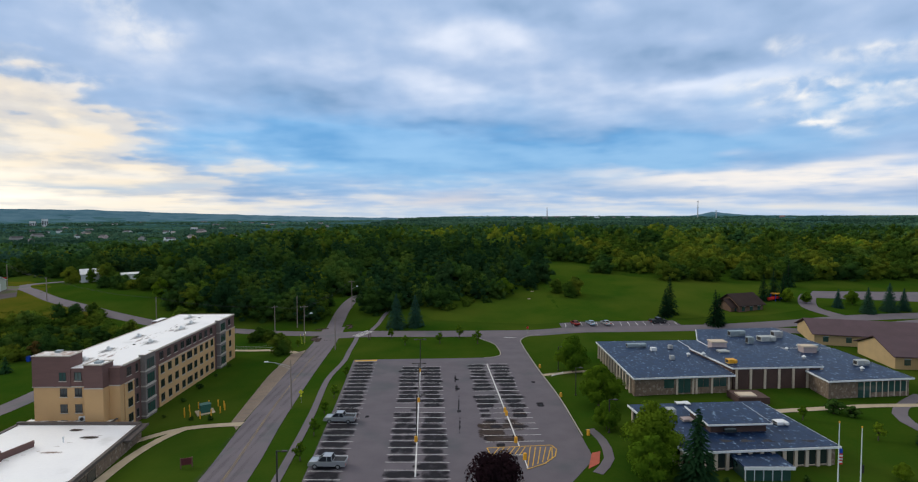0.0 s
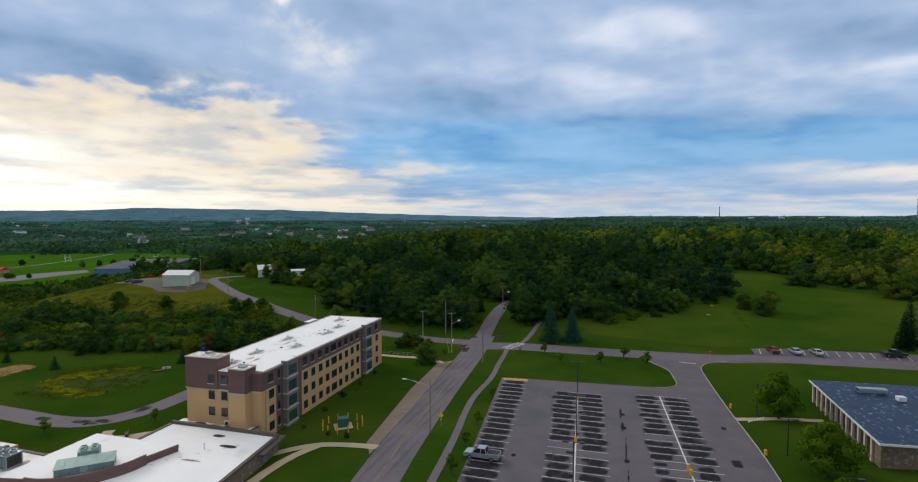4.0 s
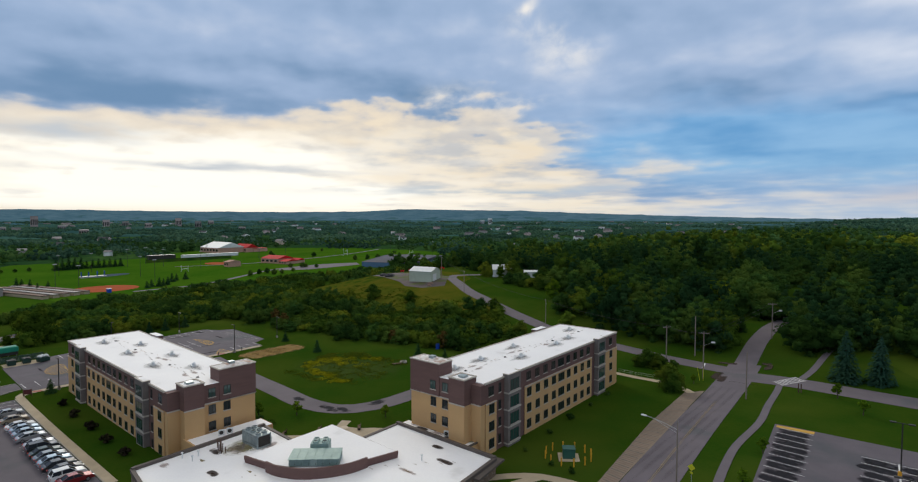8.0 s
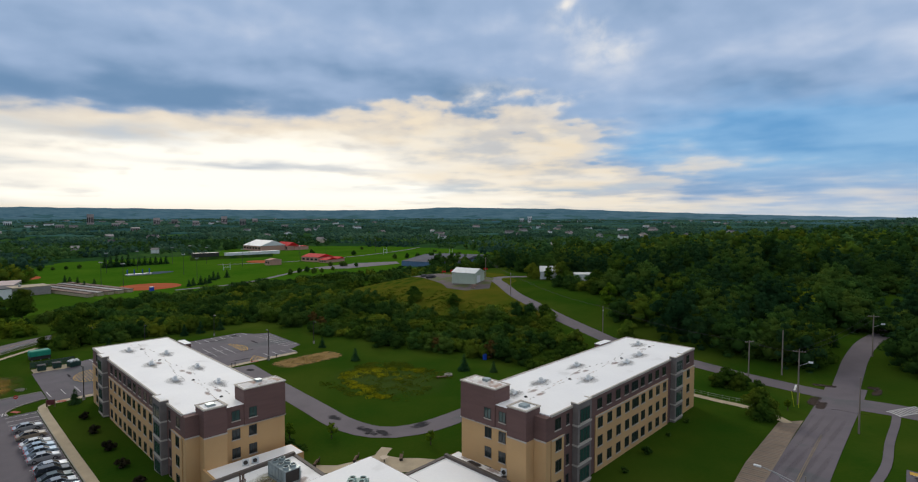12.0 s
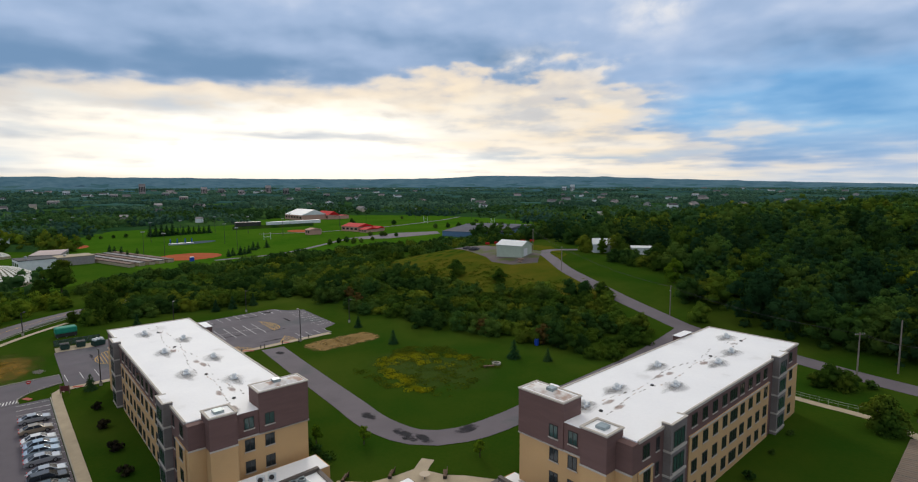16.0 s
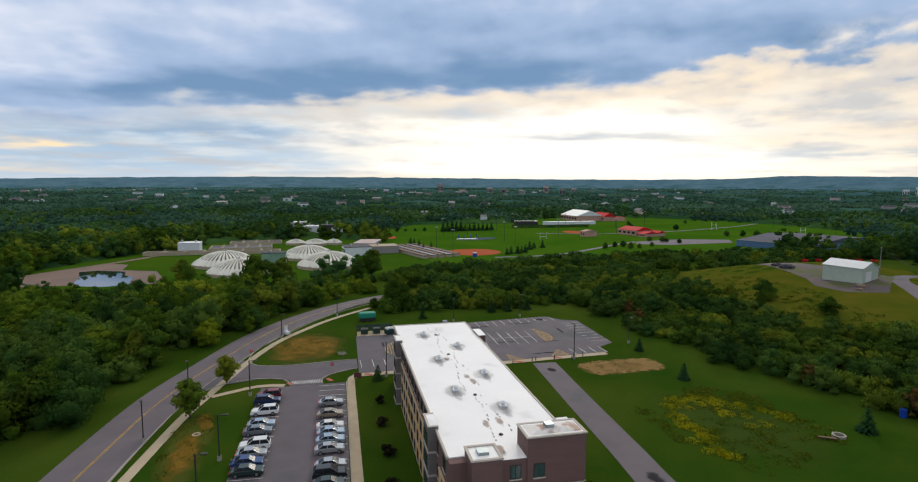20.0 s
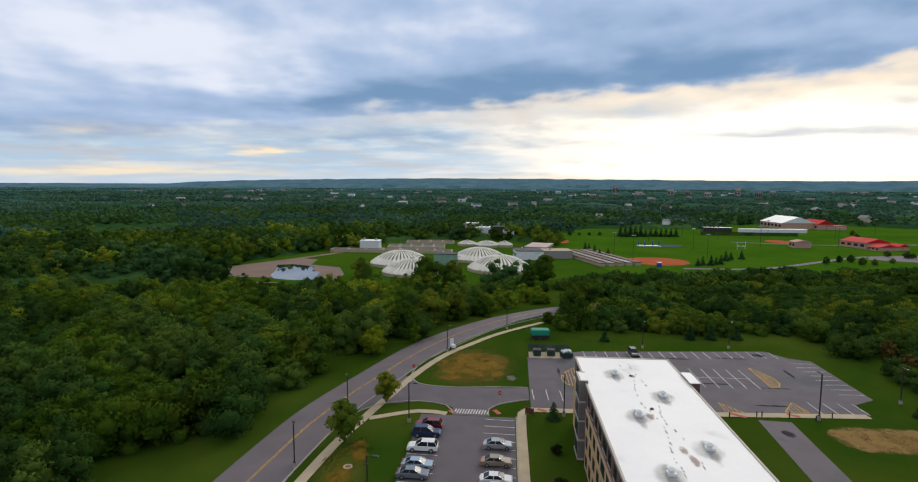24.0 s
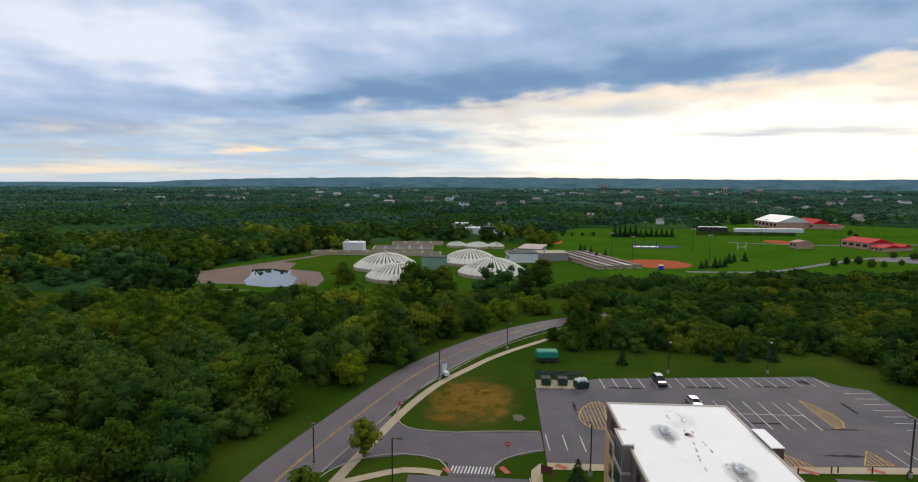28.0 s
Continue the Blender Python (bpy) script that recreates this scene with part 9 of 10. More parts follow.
PAINTS = dict(silver=car_paint("silver_paint", (0.44, 0.46, 0.48), 0.6), white=car_paint("white_paint", (0.74, 0.75, 0.75), 0.0), navy=car_paint("navy_paint", (0.018, 0.035, 0.10)),
              red=car_paint("maroon_paint", (0.20, 0.012, 0.014)), tan=car_paint("tan_paint", (0.36, 0.30, 0.22), 0.5), ice=car_paint("ice_blue_paint", (0.36, 0.46, 0.55), 0.5),
              dark=car_paint("charcoal_paint", (0.035, 0.04, 0.045), 0.4), blue=car_paint("blue_paint", (0.02, 0.06, 0.20)), green=car_paint("dark_green_paint", (0.025, 0.05, 0.045)), grey=car_paint("grey_paint", (0.20, 0.23, 0.26), 0.5))
WORD = dict(silver="silver", white="white", navy="dark navy", red="maroon red", tan="tan gold", ice="pale ice-blue", dark="charcoal black", blue="deep blue", green="dark green", grey="grey-blue")


def park(kind, paint, x, y, rz, where="in the car park bays", dz=0.06):
    name = dict(sedan="sedan", suv="estate", pickup="pickup truck")[kind]
    label = f"{WORD[paint]} {name} parked {where}"
    T = CARSPEC.get((kind, label))
    m = pose(x, y, ground_z(x, y) + dz, 0, 0, rz)
    if T is None:
        T = make_car(kind, PAINTS[paint], label)
        T.matrix_basis = m
    else:
        copy_thing(T, m)


for x, kind, c in ((-157.0, "suv", "red"), (-154.3, "suv", "navy"), (-148.8, "suv", "white"), (-143.4, "sedan", "ice"), (-140.7, "sedan", "grey"), (-135.2, "suv", "white"), (-132.4, "sedan", "silver"),
                   (-129.6, "sedan", "blue"), (-126.9, "sedan", "green"), (-121.6, "sedan", "dark"), (-118.8, "suv", "silver"), (-113.4, "sedan", "white")):
    park(kind, c, x + 1.6 if x > -150 else x + 2.0, 55.3 + random.uniform(-0.25, 0.25), -90 if c in ("white", "red") else 90)
for x, kind, c in ((-149.1, "sedan", "silver"), (-143.7, "sedan", "tan"), (-138.6, "sedan", "white"), (-135.9, "sedan", "ice"), (-133.1, "sedan", "ice"), (-129.9, "sedan", "silver"), (-124.7, "sedan", "silver"), (-122.0, "suv", "dark"),
                   (-119.2, "sedan", "green"), (-116.5, "sedan", "grey"), (-113.7, "sedan", "ice"), (-111, "sedan", "dark"), (-108.2, "sedan", "dark"), (-105.5, "suv", "white"), (-102.7, "sedan", "red")):
    park(kind, c, x, 67.2 + random.uniform(-0.25, 0.25), 90)
park("pickup", "silver", -19.2, 114.4, 178, "beside the painted bay lines")
park("pickup", "silver", -16.9, 96.0, 178, "beside the painted bay lines")
park("sedan", "red", 40.8, 194.6, 100, "along the road edge")
park("sedan", "ice", 46.0, 194.4, 100, "along the road edge")
park("sedan", "silver", 51.0, 194.6, 100, "along the road edge")
park("pickup", "dark", 69.0, 196.6, 10, "along the road edge")
park("suv", "dark", -200.0, 99.4, 2, "beside the wood")
park("sedan", "silver", -189.2, 102.6, 4, "beside the wood")
park("sedan", "silver", -24.5, 236, 70, "under the trees")
park("sedan", "white", -18, 238, 70, "under the trees")

# ---- lamps, poles, signs ----
LAMPS = {}


def lot_lamp(x, y, h, rz, heads=1, base=True, label="dark bronze car park lamp on a concrete base"):
    key = (h, heads, base)
    m = pose(x, y, ground_z(x, y) + 0.02, 0, 0, rz)
    if key in LAMPS:
        return copy_thing(LAMPS[key], m)
    T = thing("street_lamp", label, "street lamp", "car park lamps")
    if base:
        part("lamp_base", tube(B(), (0, 0, -0.3), (0, 0, 0.75), 0.32, 0.30, 12), KERB, T, "pale concrete base")
    part("pole", box(B(), -0.09, 0.09, -0.09, 0.09, 0.0, h, bevel=0.02), DARKMETAL, T)
    part("base_cover", box(B(), -0.2, 0.2, -0.2, 0.2, 0.75 if base else 0.0, 0.9 if base else 0.18), DARKMETAL, T)
    for s in ((1,) if heads == 1 else (-1, 1)):
        a = part("lamp_arm", box(B(), min(0, s * 0.8), max(0, s * 0.8), -0.04, 0.04, h - 0.12, h - 0.04), DARKMETAL, T)
        part("lamp_head", box(B(), s * 1.1 - 0.4, s * 1.1 + 0.4, -0.22, 0.22, h - 0.16, h + 0.02, bevel=0.04), DARKMETAL, T)
    T.matrix_basis = m
    LAMPS[key] = T
    return T


for x, y in ((-6.8, 147.2), (-5.3, 125.4), (-4.1, 105.4)):
    lot_lamp(x, y, 8.2, 4, 2, False, "tall dark twin-headed lamp between parking bays")
for x, y, s in ((-6.9, 147.2, 0.8), (-5.4, 125.4, 0.85), (-4.2, 105.4, 0.9), (12.0, 119.6, 0.85), (12.2, 117.8, 0.85), (12.8, 105.2, 0.9), (13.6, 98.6, 1.0), (23.2, 151.2, 0.8), (24.6, 128.9, 0.8), (25.8, 108.4, 0.9)):
    T = thing("yellow_bollard", "worn yellow concrete bollard in the car park", "bollard", "yellow bollards", at=(x, y, ground_z(x, y) + 0.05), rz=random.uniform(0, 40))
    part("post", tube(B(), (0, 0, -0.2), (0, 0, 1.0 * s), 0.34 * s, 0.30 * s, 12), YELLOWPOST, T)
    part("cap", tube(B(), (0, 0, 1.0 * s), (0, 0, 1.12 * s), 0.30 * s, 0.12 * s, 12), YELLOWPOST, T)
for x, y, h, rz in ((-161.8, 39.0, 6.2, 200), (-140.2, 37.4, 6.6, 200), (-198.6, 53.6, 6.4, 150), (-223.2, 68.4, 6.4, 140), (-157.2, 51.4, 7.2, 90), (-130.8, 50.8, 7.2, 90), (-118, 50.6, 7.2, 90),
                     (-162.4, 78.8, 7.6, 180), (-165.4, 124.2, 8.6, 180), (-206.8, 103.2, 7.2, 0), (-208.6, 125.2, 7.2, 0), (-174.6, 144, 7.2, 0)):
    lot_lamp(x, y, h, rz, 1, True)
for x, y in ((27.4, 148.6), (27.9, 129.6), (29.6, 109), (-22, 88)):
    lot_lamp(x, y, 6.0, 0, 1, False, "slim dark lamp post on the lawn")


def cobra(x, y, h, rz, arm, label):
    T = thing("street_lamp", label, "street lamp", "road lamps", at=(x, y, ground_z(x, y)), rz=rz)
    part("pole", tube(B(), (0, 0, -0.4), (0, 0, h), 0.14, 0.08, 10), WOODPOLE, T)
    bm = B()
    pts = [(0, 0, h - 1.3), (arm * 0.35, 0, h - 0.85), (arm * 0.7, 0, h - 0.5), (arm, 0, h - 0.35)]
    for a, b in zip(pts, pts[1:]):
        tube(bm, a, b, 0.05, 0.05, 8)
    part("arm", bm, STEEL, T)
    bm = B()
    pts = [(0, 0, h - 1.8), (arm * 0.5, 0, h - 0.95), (arm * 0.7, 0, h - 0.55)]
    for a, b in zip(pts, pts[1:]):
        tube(bm, a, b, 0.03, 0.03, 6)
    part("brace", bm, STEEL, T)
    part("lamp_head", box(B(), arm - 0.1, arm + 0.75, -0.17, 0.17, h - 0.45, h - 0.25, bevel=0.06), WHITEMETAL, T)


cobra(-30.9, 122.4, 9.8, 180, 4.6, "wooden pole with long steel lamp arm over the road")


def utility_pole(x, y, h, rz=0, arms=1, lamp=False, label="weathered wooden utility pole with cross-arm"):
    T = thing("utility_pole", label, "utility pole", "utility poles", at=(x, y, ground_z(x, y)), rz=rz)
    part("pole", tube(B(), (0, 0, -0.5), (0, 0, h), 0.17, 0.11, 10), WOODPOLE, T)
    for k in range(arms):
        z = h - 0.5 - 1.0 * k
        part("cross_arm", box(B(), -1.2, 1.2, -0.06, 0.06, z, z + 0.13), WOODPOLE, T)
        for s in (-1.1, -0.5, 0.5, 1.1):
            part("insulator", tube(B(), (s, 0, z + 0.13), (s, 0, z + 0.32), 0.05, 0.03, 6), STEEL, T)
    if lamp:
        part("lamp_arm", tube(B(), (0, 0, h * 0.7), (1.8, 0, h * 0.78), 0.04, 0.04, 6), STEEL, T)
        part("lamp_head", box(B(), 1.7, 2.5, -0.15, 0.15, h * 0.77, h * 0.80), WHITEMETAL, T)
    return T


POLES = [(-33.6, 171.6, 10.2, 60, 0, False), (-45.8, 182.6, 11.6, 20, 1, True), (-58.5, 192.6, 9.8, 60, 1, False), (-53.4, 200.2, 11.0, 60, 0, False), (-105.9, 206.9, 8.4, 120, 1, True), (-160.3, 226.6, 9.2, 120, 1, False),
         (-193.6, 247.8, 10.0, 120, 1, False), (-39, 222, 10.5, 30, 1, True)]
for x, y, h, rz, arms, lamp in POLES:
    utility_pole(x, y, h, rz, arms, lamp, "weathered wooden utility pole with cross-arm" if arms else "bare weathered wooden pole beside the road")


def wire(a, b, sag, name="power_line"):
    """A sagging cable between two pole tops."""
    cu = bpy.data.curves.new(name, "CURVE")
    cu.dimensions, cu.bevel_depth, cu.bevel_resolution = "3D", 0.022, 1
    sp = cu.splines.new("POLY")
    sp.points.add(14)
    a, b = Vector(a), Vector(b)
    for k in range(15):
        t = k / 14
        p = a.lerp(b, t) - Vector((0, 0, sag * 4 * t * (1 - t)))
        sp.points[k].co = (*p, 1)
    ob = new(name, cu)
    cu.materials.append(BLACK)
    return tagged(ob, "thin black overhead cable between poles", "cable")


def top(i, off=0.0):
    x, y, h = POLES[i][:3]
    return (x + off, y, ground_z(x, y) + h - 0.3)


for o in (-0.8, 0.8):
    wire(top(1, o), top(2, o), 0.5)
    wire(top(2, o), top(4, o), 1.2)
    wire(top(4, o), top(5, o), 1.4)
    wire(top(5, o), top(6, o), 0.8)
    wire(top(1, o), top(7, o), 0.9)
for dx in (-45.8, -46.6):
    tube_thing = thing("guy_guard", "yellow guy-wire guard beside the pole", "guy wire", at=(dx + 0.6, 180.8, ground_z(dx, 181)))
    part("guard", tube(B(), (0, 0, 0), (0.1 if dx > -46 else -0.5, -0.2, 3.2), 0.05, 0.05, 6), SIGNYELLOW, tube_thing)


def sign(x, y, rz, kind):
    label = dict(stop="red octagonal stop sign on a steel post", warn="yellow diamond warning sign on a post", entry="red and white round no-entry sign on post", board="dark maroon notice board on the lawn")[kind]
    T = thing("road_sign" if kind != "board" else "notice_board", label, "sign", at=(x, y, ground_z(x, y)), rz=rz)
    if kind == "board":
        for s in (-0.8, 0.8):
            part("post", box(B(), s - 0.08, s + 0.08, -0.08, 0.08, -0.2, 1.7), TIMBER, T)
        part("panel", box(B(), -0.9, 0.9, -0.05, 0.05, 0.5, 1.6, bevel=0.02), material("maroon_board", (0.10, 0.018, 0.022), None, 1.0, 8.0, 0.6, 0.05), T)
        return
    part("post", tube(B(), (0, 0, -0.2), (0, 0, 2.6), 0.035, 0.035, 8), STEEL, T)
    n = 8 if kind == "stop" else 4 if kind == "warn" else 20
    r, m = (0.42, SIGNRED) if kind == "stop" else (0.55, SIGNYELLOW) if kind == "warn" else (0.4, SIGNRED)
    bm = B()
    a0 = math.pi / 8 if kind == "stop" else 0
    ring2 = [(r * math.cos(6.28318 * k / n + a0), 2.3 + r * math.sin(6.28318 * k / n + a0)) for k in range(n)]
    lo = [bm.verts.new((a, -0.06, b)) for a, b in ring2]
    hi = [bm.verts.new((a, -0.04, b)) for a, b in ring2]
    bm.faces.new(lo)
    bm.faces.new(hi[::-1])
    for k in range(n):
        bm.faces.new((lo[k], hi[k], hi[(k + 1) % n], lo[(k + 1) % n]))
    P = part("sign_plate", bm, m, T)
    if kind == "entry":
        part("white_bar", box(B(), -0.26, 0.26, -0.075, -0.062, 2.24, 2.36), WHITEMETAL, P)
    if kind == "stop":
        cu = bpy.data.curves.new("lettering", "FONT")
        cu.body, cu.size, cu.align_x, cu.align_y, cu.extrude = "STOP", 0.28, "CENTER", "CENTER", 0.004
        cu.materials.append(WHITEMETAL)
        ob = new("lettering", cu)
        ob.parent = P
        ob.matrix_basis = pose(0, -0.068, 2.3, 90, 0, 0)
    if kind == "warn":
        part("supplement_plate", box(B(), -0.2, 0.2, -0.06, -0.04, 1.35, 1.65), SIGNYELLOW, T)


sign(-29.8, 125.4, 0, "warn")
sign(-180.2, 48.4, 80, "stop")
sign(-166.6, 67.2, 90, "entry")
sign(-39.4, 97.2, 20, "board")
sign(24.2, 186.8, 10, "stop")
sign(-161.8, 72.6, 60, "board")
sign(97, 121.6, 10, "board")
T = thing("gate_sign", "two thin brown posts at the footpath end", "post", at=(-25.6, 181.6, ground_z(-25.6, 181.6)))
for s in (0, 0.5):
    part("post", box(B(), s - 0.1, s + 0.1, -0.1, 0.1, 0, 2.0), RUSTSTEEL, T)

# bollards round the transformer
T = thing("transformer", "green metal transformer cabinet on a concrete pad", "transformer", at=(-48.9, 123.4, ground_z(-48.9, 123.4)), rz=35)
part("pad", box(B(), -1.7, 1.7, -1.6, 1.6, -0.2, 0.15), CONCRETE, T)
TRGREEN = material("transformer_green", (0.03, 0.11, 0.085), (0.025, 0.09, 0.07), 0.8, 6.0, 0.5, 0.05)
part("cabinet", box(B(), -1.0, 1.0, -0.8, 0.8, 0.15, 1.7, bevel=0.05), TRGREEN, T)
part("cabinet_lid", box(B(), -1.06, 1.06, -0.86, 0.86, 1.7, 1.82, bevel=0.03), TRGREEN, T)
part("cabinet_door", box(B(), -0.95, 0.95, -0.84, -0.8, 0.25, 1.6), TRGREEN, T)
for k in range(12):
    a = 6.2832 * k / 12 + 0.2
    x, y = -49.0 + 3.9 * math.cos(a), 123.4 + 3.6 * math.sin(a)
    P = thing("guard_post", "yellow painted steel guard post in grass", "bollard", "transformer guard posts", at=(x, y, ground_z(x, y)))
    part("post", tube(B(), (0, 0, -0.3), (0, 0, 1.35), 0.12, 0.12, 10), YELLOWPOST, P)
    part("cap", tube(B(), (0, 0, 1.35), (0, 0, 1.44), 0.12, 0.05, 10), YELLOWPOST, P)


# ---- sheds on the hill ----
def shed(name, cx, cy, lx, ly, rz, eave, ridge, label, wall=None, doors=1):
    z = ground_z(cx, cy)
    T = thing(name, label, "shed", at=(cx, cy, z), rz=rz)
    wall = wall or SHEDWALL
    part("wall", box(B(), -lx / 2, lx / 2, -ly / 2, ly / 2, -1.5, eave), wall, T)
    for s in (-1, 1):
        bm = B()
        x = s * lx / 2
        vs = [bm.verts.new(p) for p in ((x, -ly / 2, eave), (x, ly / 2, eave), (x, 0, ridge - 0.1), (x - s * 0.15, -ly / 2, eave), (x - s * 0.15, ly / 2, eave), (x - s * 0.15, 0, ridge - 0.1))]
        for q in ((0, 1, 2), (5, 4, 3), (0, 2, 5, 3), (1, 4, 5, 2)):
            bm.faces.new([vs[i] for i in q])
        part("gable_wall", bm, wall, T)
    for s in (-1, 1):
        bm = B()
        vs = [bm.verts.new(p) for p in ((-lx / 2 - 0.3, s * (ly / 2 + 0.3), eave - 0.1), (lx / 2 + 0.3, s * (ly / 2 + 0.3), eave - 0.1), (lx / 2 + 0.3, 0, ridge), (-lx / 2 - 0.3, 0, ridge))]
        ws = [bm.verts.new(v.co + Vector((0, 0, 0.12))) for v in vs]
        bm.faces.new(vs)
        bm.faces.new(ws[::-1])
        for i in range(4):
            bm.faces.new((vs[i], vs[(i + 1) % 4], ws[(i + 1) % 4], ws[i]))
        part("roof_slope", bm, WHITEMETAL, T)
    for k in range(doors):
        part("roller_door", box(B(), lx / 2, lx / 2 + 0.06, -ly * 0.3 + k * 4, -ly * 0.3 + k * 4 + 3.2, 0, eave * 0.75), WHITEMETAL, T)
    for k in range(int(lx / 1.2)):
        for s in (-1, 1):
            part("wall_rib", box(B(), -lx / 2 + k * 1.2 + 0.5, -lx / 2 + k * 1.2 + 0.58, s * ly / 2 - 0.05, s * ly / 2 + 0.05, 0, eave - 0.1), wall, T)
    return T


SHEDWALL = material("pale_green_sheet", (0.46, 0.52, 0.42), (0.40, 0.45, 0.36), 0.4, 4.0, 0.6, 0.05)
shed("metal_shed", -195.2, 237.4, 12.4, 9.2, 14, 4.6, 6.4, "pale green metal shed with white roof")
shed("metal_shed", -170, 268, 10, 7.5, 40, 3.6, 5.8, "white shed half hidden by trees", WHITEMETAL)
shed("open_shed", -153, 269.5, 8.0, 4.5, 40, 2.8, 3.4, "small white open-sided shed by the wood", WHITEMETAL)
for k in range(6):
    x, y = -238 + k * 3.4, 262 + k * 3.2
    T = thing("red_barrier", "red stacked barrier in the gravel yard", "barrier", "yard barriers", at=(x, y, ground_z(x, y) + 0.09), rz=8)
    part("rail", box(B(), -1.3, 1.3, -0.2, 0.2, 0.55, 1.1, bevel=0.04), REDROOF, T)
    part("foot", box(B(), -1.0, -0.7, -0.4, 0.4, 0, 0.55), REDROOF, T)
    part("foot", box(B(), 0.7, 1.0, -0.4, 0.4, 0, 0.55), REDROOF, T)
for x, y, r in ((-222, 238, 3.0), (-229, 240, 2.4), (-186, 232, 1.6), (-184, 229, 1.2)):
    bm = B()
    bmesh.ops.create_icosphere(bm, subdivisions=3, radius=1)
    for v in bm.verts:
        q = 1 + 0.25 * noise.noise(v.co * 2.2 + Vector((x, y, 0)))
        v.co = Vector((v.co.x * r * q, v.co.y * r * q * 0.8, max(-0.1, v.co.z * r * 0.5 * q)))
    ob = finish(bm, "spoil_heap", GRAVEL if r < 2 else PATCHED)
    ob.location = (x, y, ground_z(x, y) + 0.05)
    tagged(ob, "low heap of dark spoil in the yard", "heap")


# ---- dumpsters and small yard things ----
def dumpster(x, y, rz, full):
    T = thing("dumpster", "dark green steel dumpster heaped with white bags" if full else "dark green steel dumpster with closed black lids", "dumpster", "dumpsters", at=(x, y, ground_z(x, y) + 0.06), rz=rz)
    L = 2.6 if full else 1.8
    bm = B()
    vs = [bm.verts.new(p) for p in ((-0.9, -L / 2, 0.15), (0.9, -L / 2, 0.15), (0.9, L / 2, 0.15), (-0.9, L / 2, 0.15), (-1.0, -L / 2 - 0.05, 1.5), (1.0, -L / 2 - 0.05, 1.3), (1.0, L / 2 + 0.05, 1.3), (-1.0, L / 2 + 0.05, 1.5))]
    for q in ((3, 2, 1, 0), (4, 5, 6, 7), (0, 1, 5, 4), (1, 2, 6, 5), (2, 3, 7, 6), (3, 0, 4, 7)):
        bm.faces.new([vs[i] for i in q])
    part("bin_body", bm, DUMPGREEN, T)
    for s in (-1, 1):
        part("lift_pocket", box(B(), -0.6, 0.6, s * (L / 2 + 0.06) - 0.06, s * (L / 2 + 0.06) + 0.06, 0.6, 0.8), DUMPGREEN, T)
    for a in (-0.75, 0.75):
        for b in (-L / 2 + 0.2, L / 2 - 0.2):
            part("caster", tube(B(), (a, b - 0.04, 0.09), (a, b + 0.04, 0.09), 0.09, 0.09, 8), TYRE, T)
    if full:
        for k in range(9):
            bm = B()
            bmesh.ops.create_icosphere(bm, subdivisions=2, radius=0.36)
            for v in bm.verts:
                v.co *= 1 + 0.25 * noise.noise(v.co * 4 + Vector((k, 0, 0)))
                v.co += Vector((-0.45 + 0.45 * (k % 3), -0.9 + 0.85 * (k // 3), 1.6 + 0.1 * (k % 2)))
            part("rubbish_bag", bm, WHITEMETAL, T)
    else:
        for s in (-1, 1):
            part("lid", box(B(), -0.98, 0.98, s * L / 4 - L / 4 + 0.03, s * L / 4 + L / 4 - 0.03, 1.47, 1.55, bevel=0.02), BLACK, T)


dumpster(-197.8, 75.8, 0, False)
dumpster(-198.0, 79.2, 0, False)
dumpster(-196.6, 82.8, 20, True)
sheet("concrete_pad", [(-195.6, 73.8), (-195.8, 82.4), (-200.6, 84), (-200.4, 73.8)], 0.075, CONCRETE, "pale concrete pad under the dumpsters", "pavement")
fence = thing("bin_fence", "dark slatted fence behind the dumpsters", "fence")
for k in range(9):
    y = 73.8 + k * 1.25
    part("post", box(B(), -201.4, -201.3, y - 0.05, y + 0.05, ground_z(-201, y), ground_z(-201, y) + 1.9), DARKMETAL, fence)
    if k < 8:
        for z in range(6):
            part("slat", box(B(), -201.38, -201.33, y + 0.06, y + 1.19, ground_z(-201, y) + 0.2 + z * 0.28, ground_z(-201, y) + 0.42 + z * 0.28), DUMPGREEN, fence)
T = thing("tarp_container", "container covered with a bright green tarpaulin", "container", at=(-213.2, 77.4, ground_z(-213, 77)), rz=4)
part("container_base", box(B(), -1.3, 1.3, -2.4, 2.4, 0.15, 1.1, bevel=0.04), DARKMETAL, T)
part("tarpaulin", box(B(), -1.4, 1.4, -2.5, 2.5, 1.0, 2.7, bevel=0.25), GREENTARP, T)
for s in (-2.0, 0, 2.0):
    part("skid", box(B(), -1.3, 1.3, s - 0.1, s + 0.1, 0, 0.16), STEEL, T)
T = thing("light_trailer", "small white equipment trailer on the verge", "trailer", at=(-200.6, 54.8, ground_z(-200.6, 54.8) + 0.08), rz=30)
part("box_body", box(B(), -0.9, 0.9, -0.5, 0.5, 0.45, 1.2, bevel=0.05), WHITEMETAL, T)
part("sign_panel", box(B(), -0.7, -0.6, -0.5, 0.5, 1.2, 2.6), WHITEMETAL, T)
part("drawbar", tube(B(), (0.9, 0, 0.5), (1.9, 0, 0.4), 0.05, 0.05, 6), STEEL, T)
for s in (-0.6, 0.6):
    part("wheel", tube(B(), (-0.1, s - 0.08, 0.28), (-0.1, s + 0.08, 0.28), 0.28, 0.28, 12), TYRE, T)
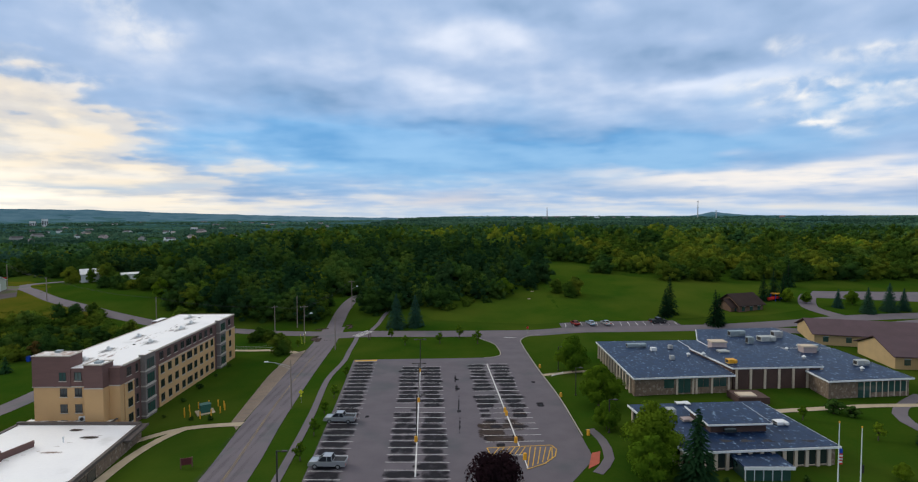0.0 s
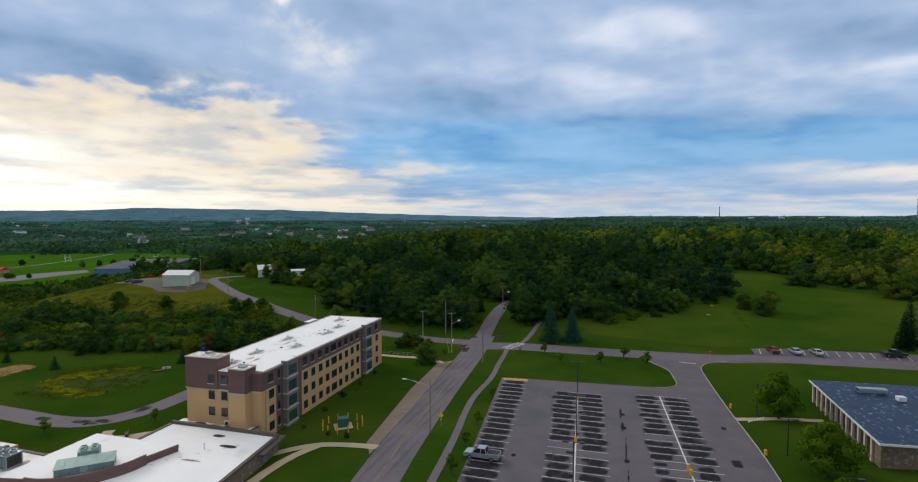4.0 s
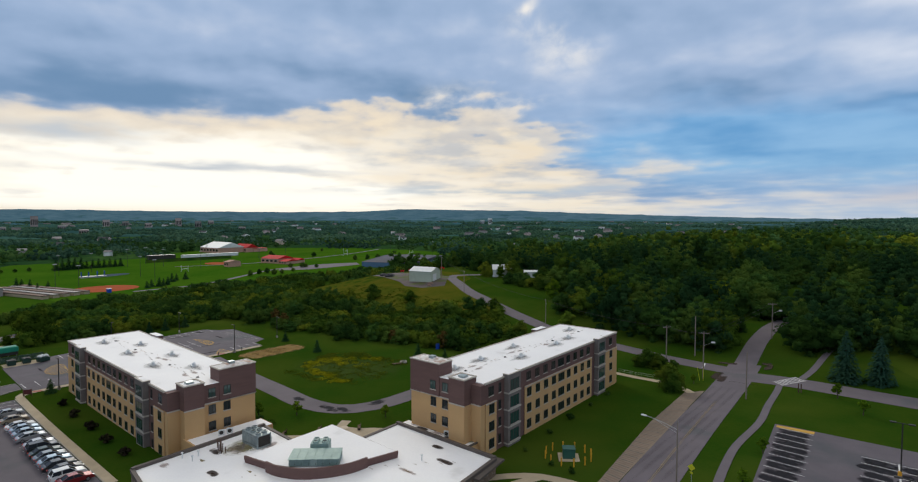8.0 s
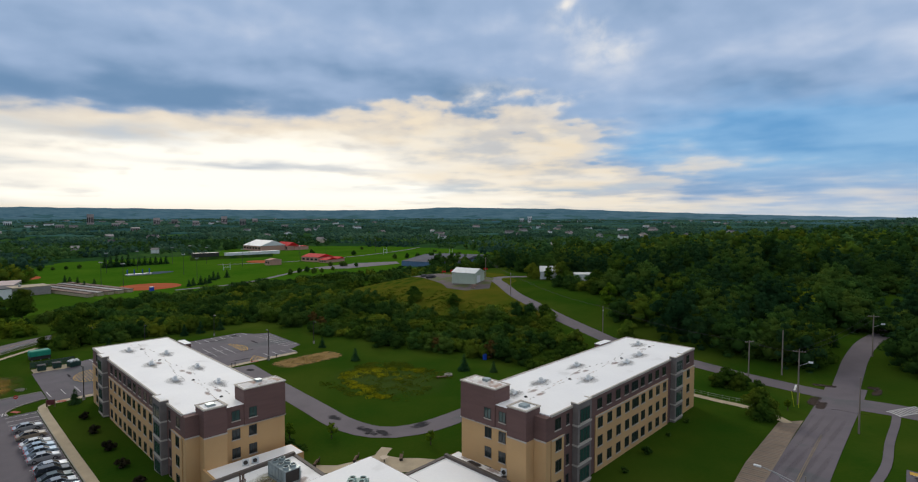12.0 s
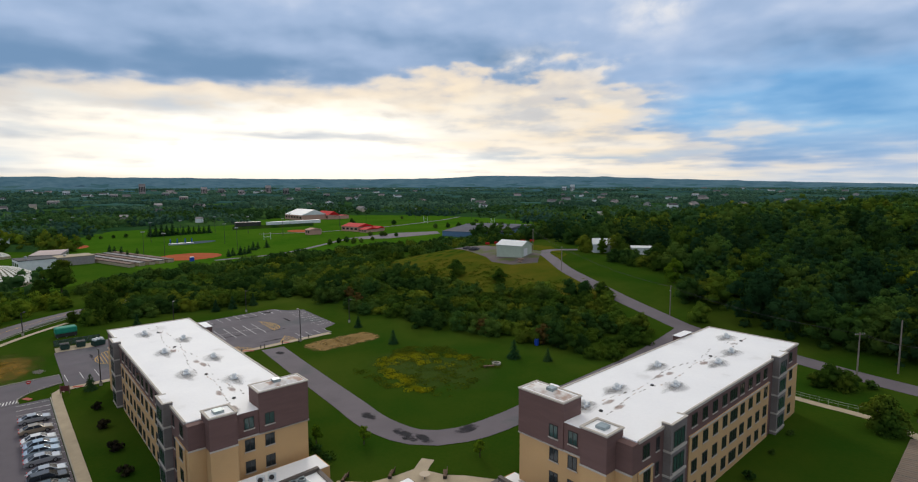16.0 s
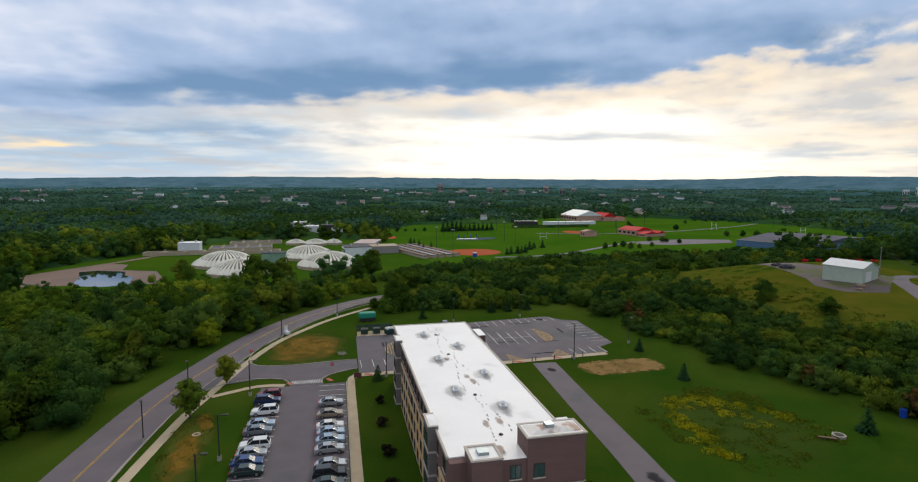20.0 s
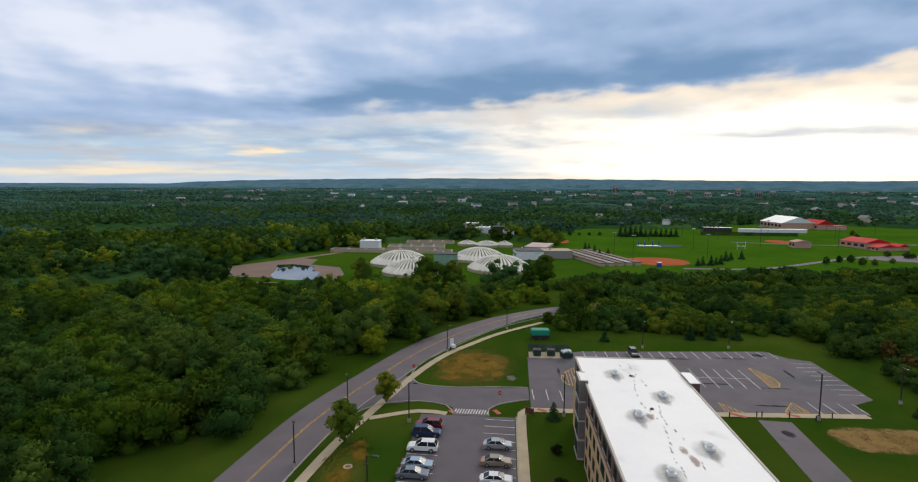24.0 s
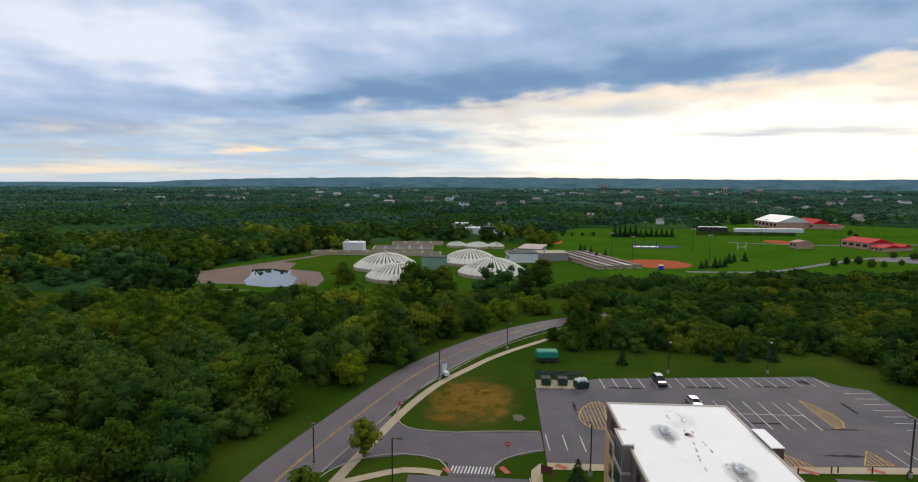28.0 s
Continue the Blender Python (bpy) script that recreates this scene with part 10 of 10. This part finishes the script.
# guard rail on the road bend
rail = thing("guard_rail", "weathered steel guard rail along the bend", "guard rail")
line = [p for p in offset(spline(WEST, 3), -6.0) if p[0] < -230]
for k, p in enumerate(line):
    z = ground_z(*p)
    part("post", box(B(), p[0] - 0.07, p[0] + 0.07, p[1] - 0.07, p[1] + 0.07, z - 0.2, z + 0.7), WOODPOLE, rail)
ribbon("rail_beam", line[::2], 0.12, 0.78, STEEL, "", thick=0.3, parent=rail, across=1)
for x, y in ((-165.8, 114.6), (-165.6, 113.6), (-165.9, 119.4), (-164.9, 108.6), (-164.8, 123.4), (-166.4, 127)):
    T = thing("path_bollard", "short dark bollard beside the drive gate", "bollard", "gate bollards", at=(x, y, ground_z(x, y) + 0.06))
    part("post", tube(B(), (0, 0, -0.1), (0, 0, 0.95), 0.1, 0.1, 10), DARKMETAL, T)
    part("dome_cap", tube(B(), (0, 0, 0.95), (0, 0, 1.05), 0.1, 0.03, 10), DARKMETAL, T)
# fire ring, bench and blue drum in the meadow
T = thing("fire_ring", "pale concrete ring lying in the grass", "fire ring", at=(-116.8, 149.4, ground_z(-116.8, 149.4)))
part("ring", ring(B(), 0, 0, 0.75, 1.05, -0.1, 0.45, 20), KERB, T)
T = thing("log_bench", "low brown timber bench in the grass", "bench", at=(-116.4, 146.6, ground_z(-116.4, 146.6)), rz=60)
part("seat", box(B(), -1.3, 1.3, -0.25, 0.25, 0.35, 0.47), TIMBER, T)
for s in (-0.9, 0.9):
    part("leg", box(B(), s - 0.1, s + 0.1, -0.22, 0.22, -0.1, 0.35), TIMBER, T)
T = thing("blue_drum", "bright blue plastic drum by the trees", "drum", at=(-121, 168.0, ground_z(-121, 168)))
part("drum_body", tube(B(), (0, 0, 0), (0, 0, 1.5), 0.6, 0.6, 16), BLUEPLASTIC, T)
part("drum_lid", tube(B(), (0, 0, 1.5), (0, 0, 1.6), 0.62, 0.5, 16), BLUEPLASTIC, T)


def bench(x, y, rz):
    T = thing("bench", "brown slatted bench on the terrace", "bench", "terrace benches", at=(x, y, ground_z(x, y) + 0.08), rz=rz)
    for k in range(4):
        part("seat_slat", box(B(), -0.9, 0.9, -0.24 + k * 0.13, -0.14 + k * 0.13, 0.43, 0.47), TIMBER, T)
    for k in range(3):
        part("back_slat", box(B(), -0.9, 0.9, 0.27 + k * 0.03, 0.30 + k * 0.03, 0.55 + k * 0.14, 0.65 + k * 0.14), TIMBER, T)
    for s in (-0.8, 0.8):
        part("leg", box(B(), s - 0.04, s + 0.04, -0.25, 0.3, 0, 0.43), DARKMETAL, T)
        part("back_post", box(B(), s - 0.04, s + 0.04, 0.3, 0.36, 0.43, 1.0), DARKMETAL, T)


bench(-91.2, 103.6, -50)
bench(-86.2, 109.2, -40)
bench(-94.6, 98.2, -50)
T = thing("patio_table", "round pale table on the terrace", "table", at=(-87.4, 106.6, ground_z(-87.4, 106.6) + 0.08))
part("tabletop", tube(B(), (0, 0, 0.7), (0, 0, 0.76), 0.75, 0.75, 18), CREAM, T)
part("pedestal", tube(B(), (0, 0, 0), (0, 0, 0.7), 0.08, 0.08, 8), DARKMETAL, T)
# hand rail behind the hall
R = thing("hand_rail", "thin steel hand rail beside the path", "railing")
for k in range(11):
    x = -65 + k * 1.5
    z = ground_z(x, 177.2)
    part("post", tube(B(), (x, 177.2, z), (x, 177.2, z + 1.0), 0.03, 0.03, 6), STEEL, R)
for dz in (0.55, 1.0):
    bm = B()
    for k in range(10):
        x0, x1 = -65 + k * 1.5, -63.5 + k * 1.5
        tube(bm, (x0, 177.2, ground_z(x0, 177.2) + dz), (x1, 177.2, ground_z(x1, 177.2) + dz), 0.025, 0.025, 6)
    part("rail", bm, STEEL, R)
# manhole and small white lumps on the grass
for x, y in ((-141, 45.2), (30, 232), (33, 246)):
    T = thing("manhole", "round concrete manhole cover in the grass", "manhole", at=(x, y, ground_z(x, y)))
    part("rim", ring(B(), 0, 0, 0.45, 0.7, -0.1, 0.16, 16), CONCRETE, T)
    part("cover", tube(B(), (0, 0, 0), (0, 0, 0.1), 0.45, 0.45, 16), RUSTSTEEL, T)
_lob = [(-181.0 + 1.5 * math.cos(k) * (k % 5) / 5, 69.4 + 1.0 * math.sin(k) * (k % 5) / 5, ground_z(-181, 69.4) + 0.05, 0.45, 0.35) for k in range(22)]
_v, _f, _n = leaf_cloud(_lob, 420, 0.14, seed=5)
tagged(raw("riprap", _v, _f, KERB), "pale crushed stone heaped at the verge corner", "stones", "", "stuff")
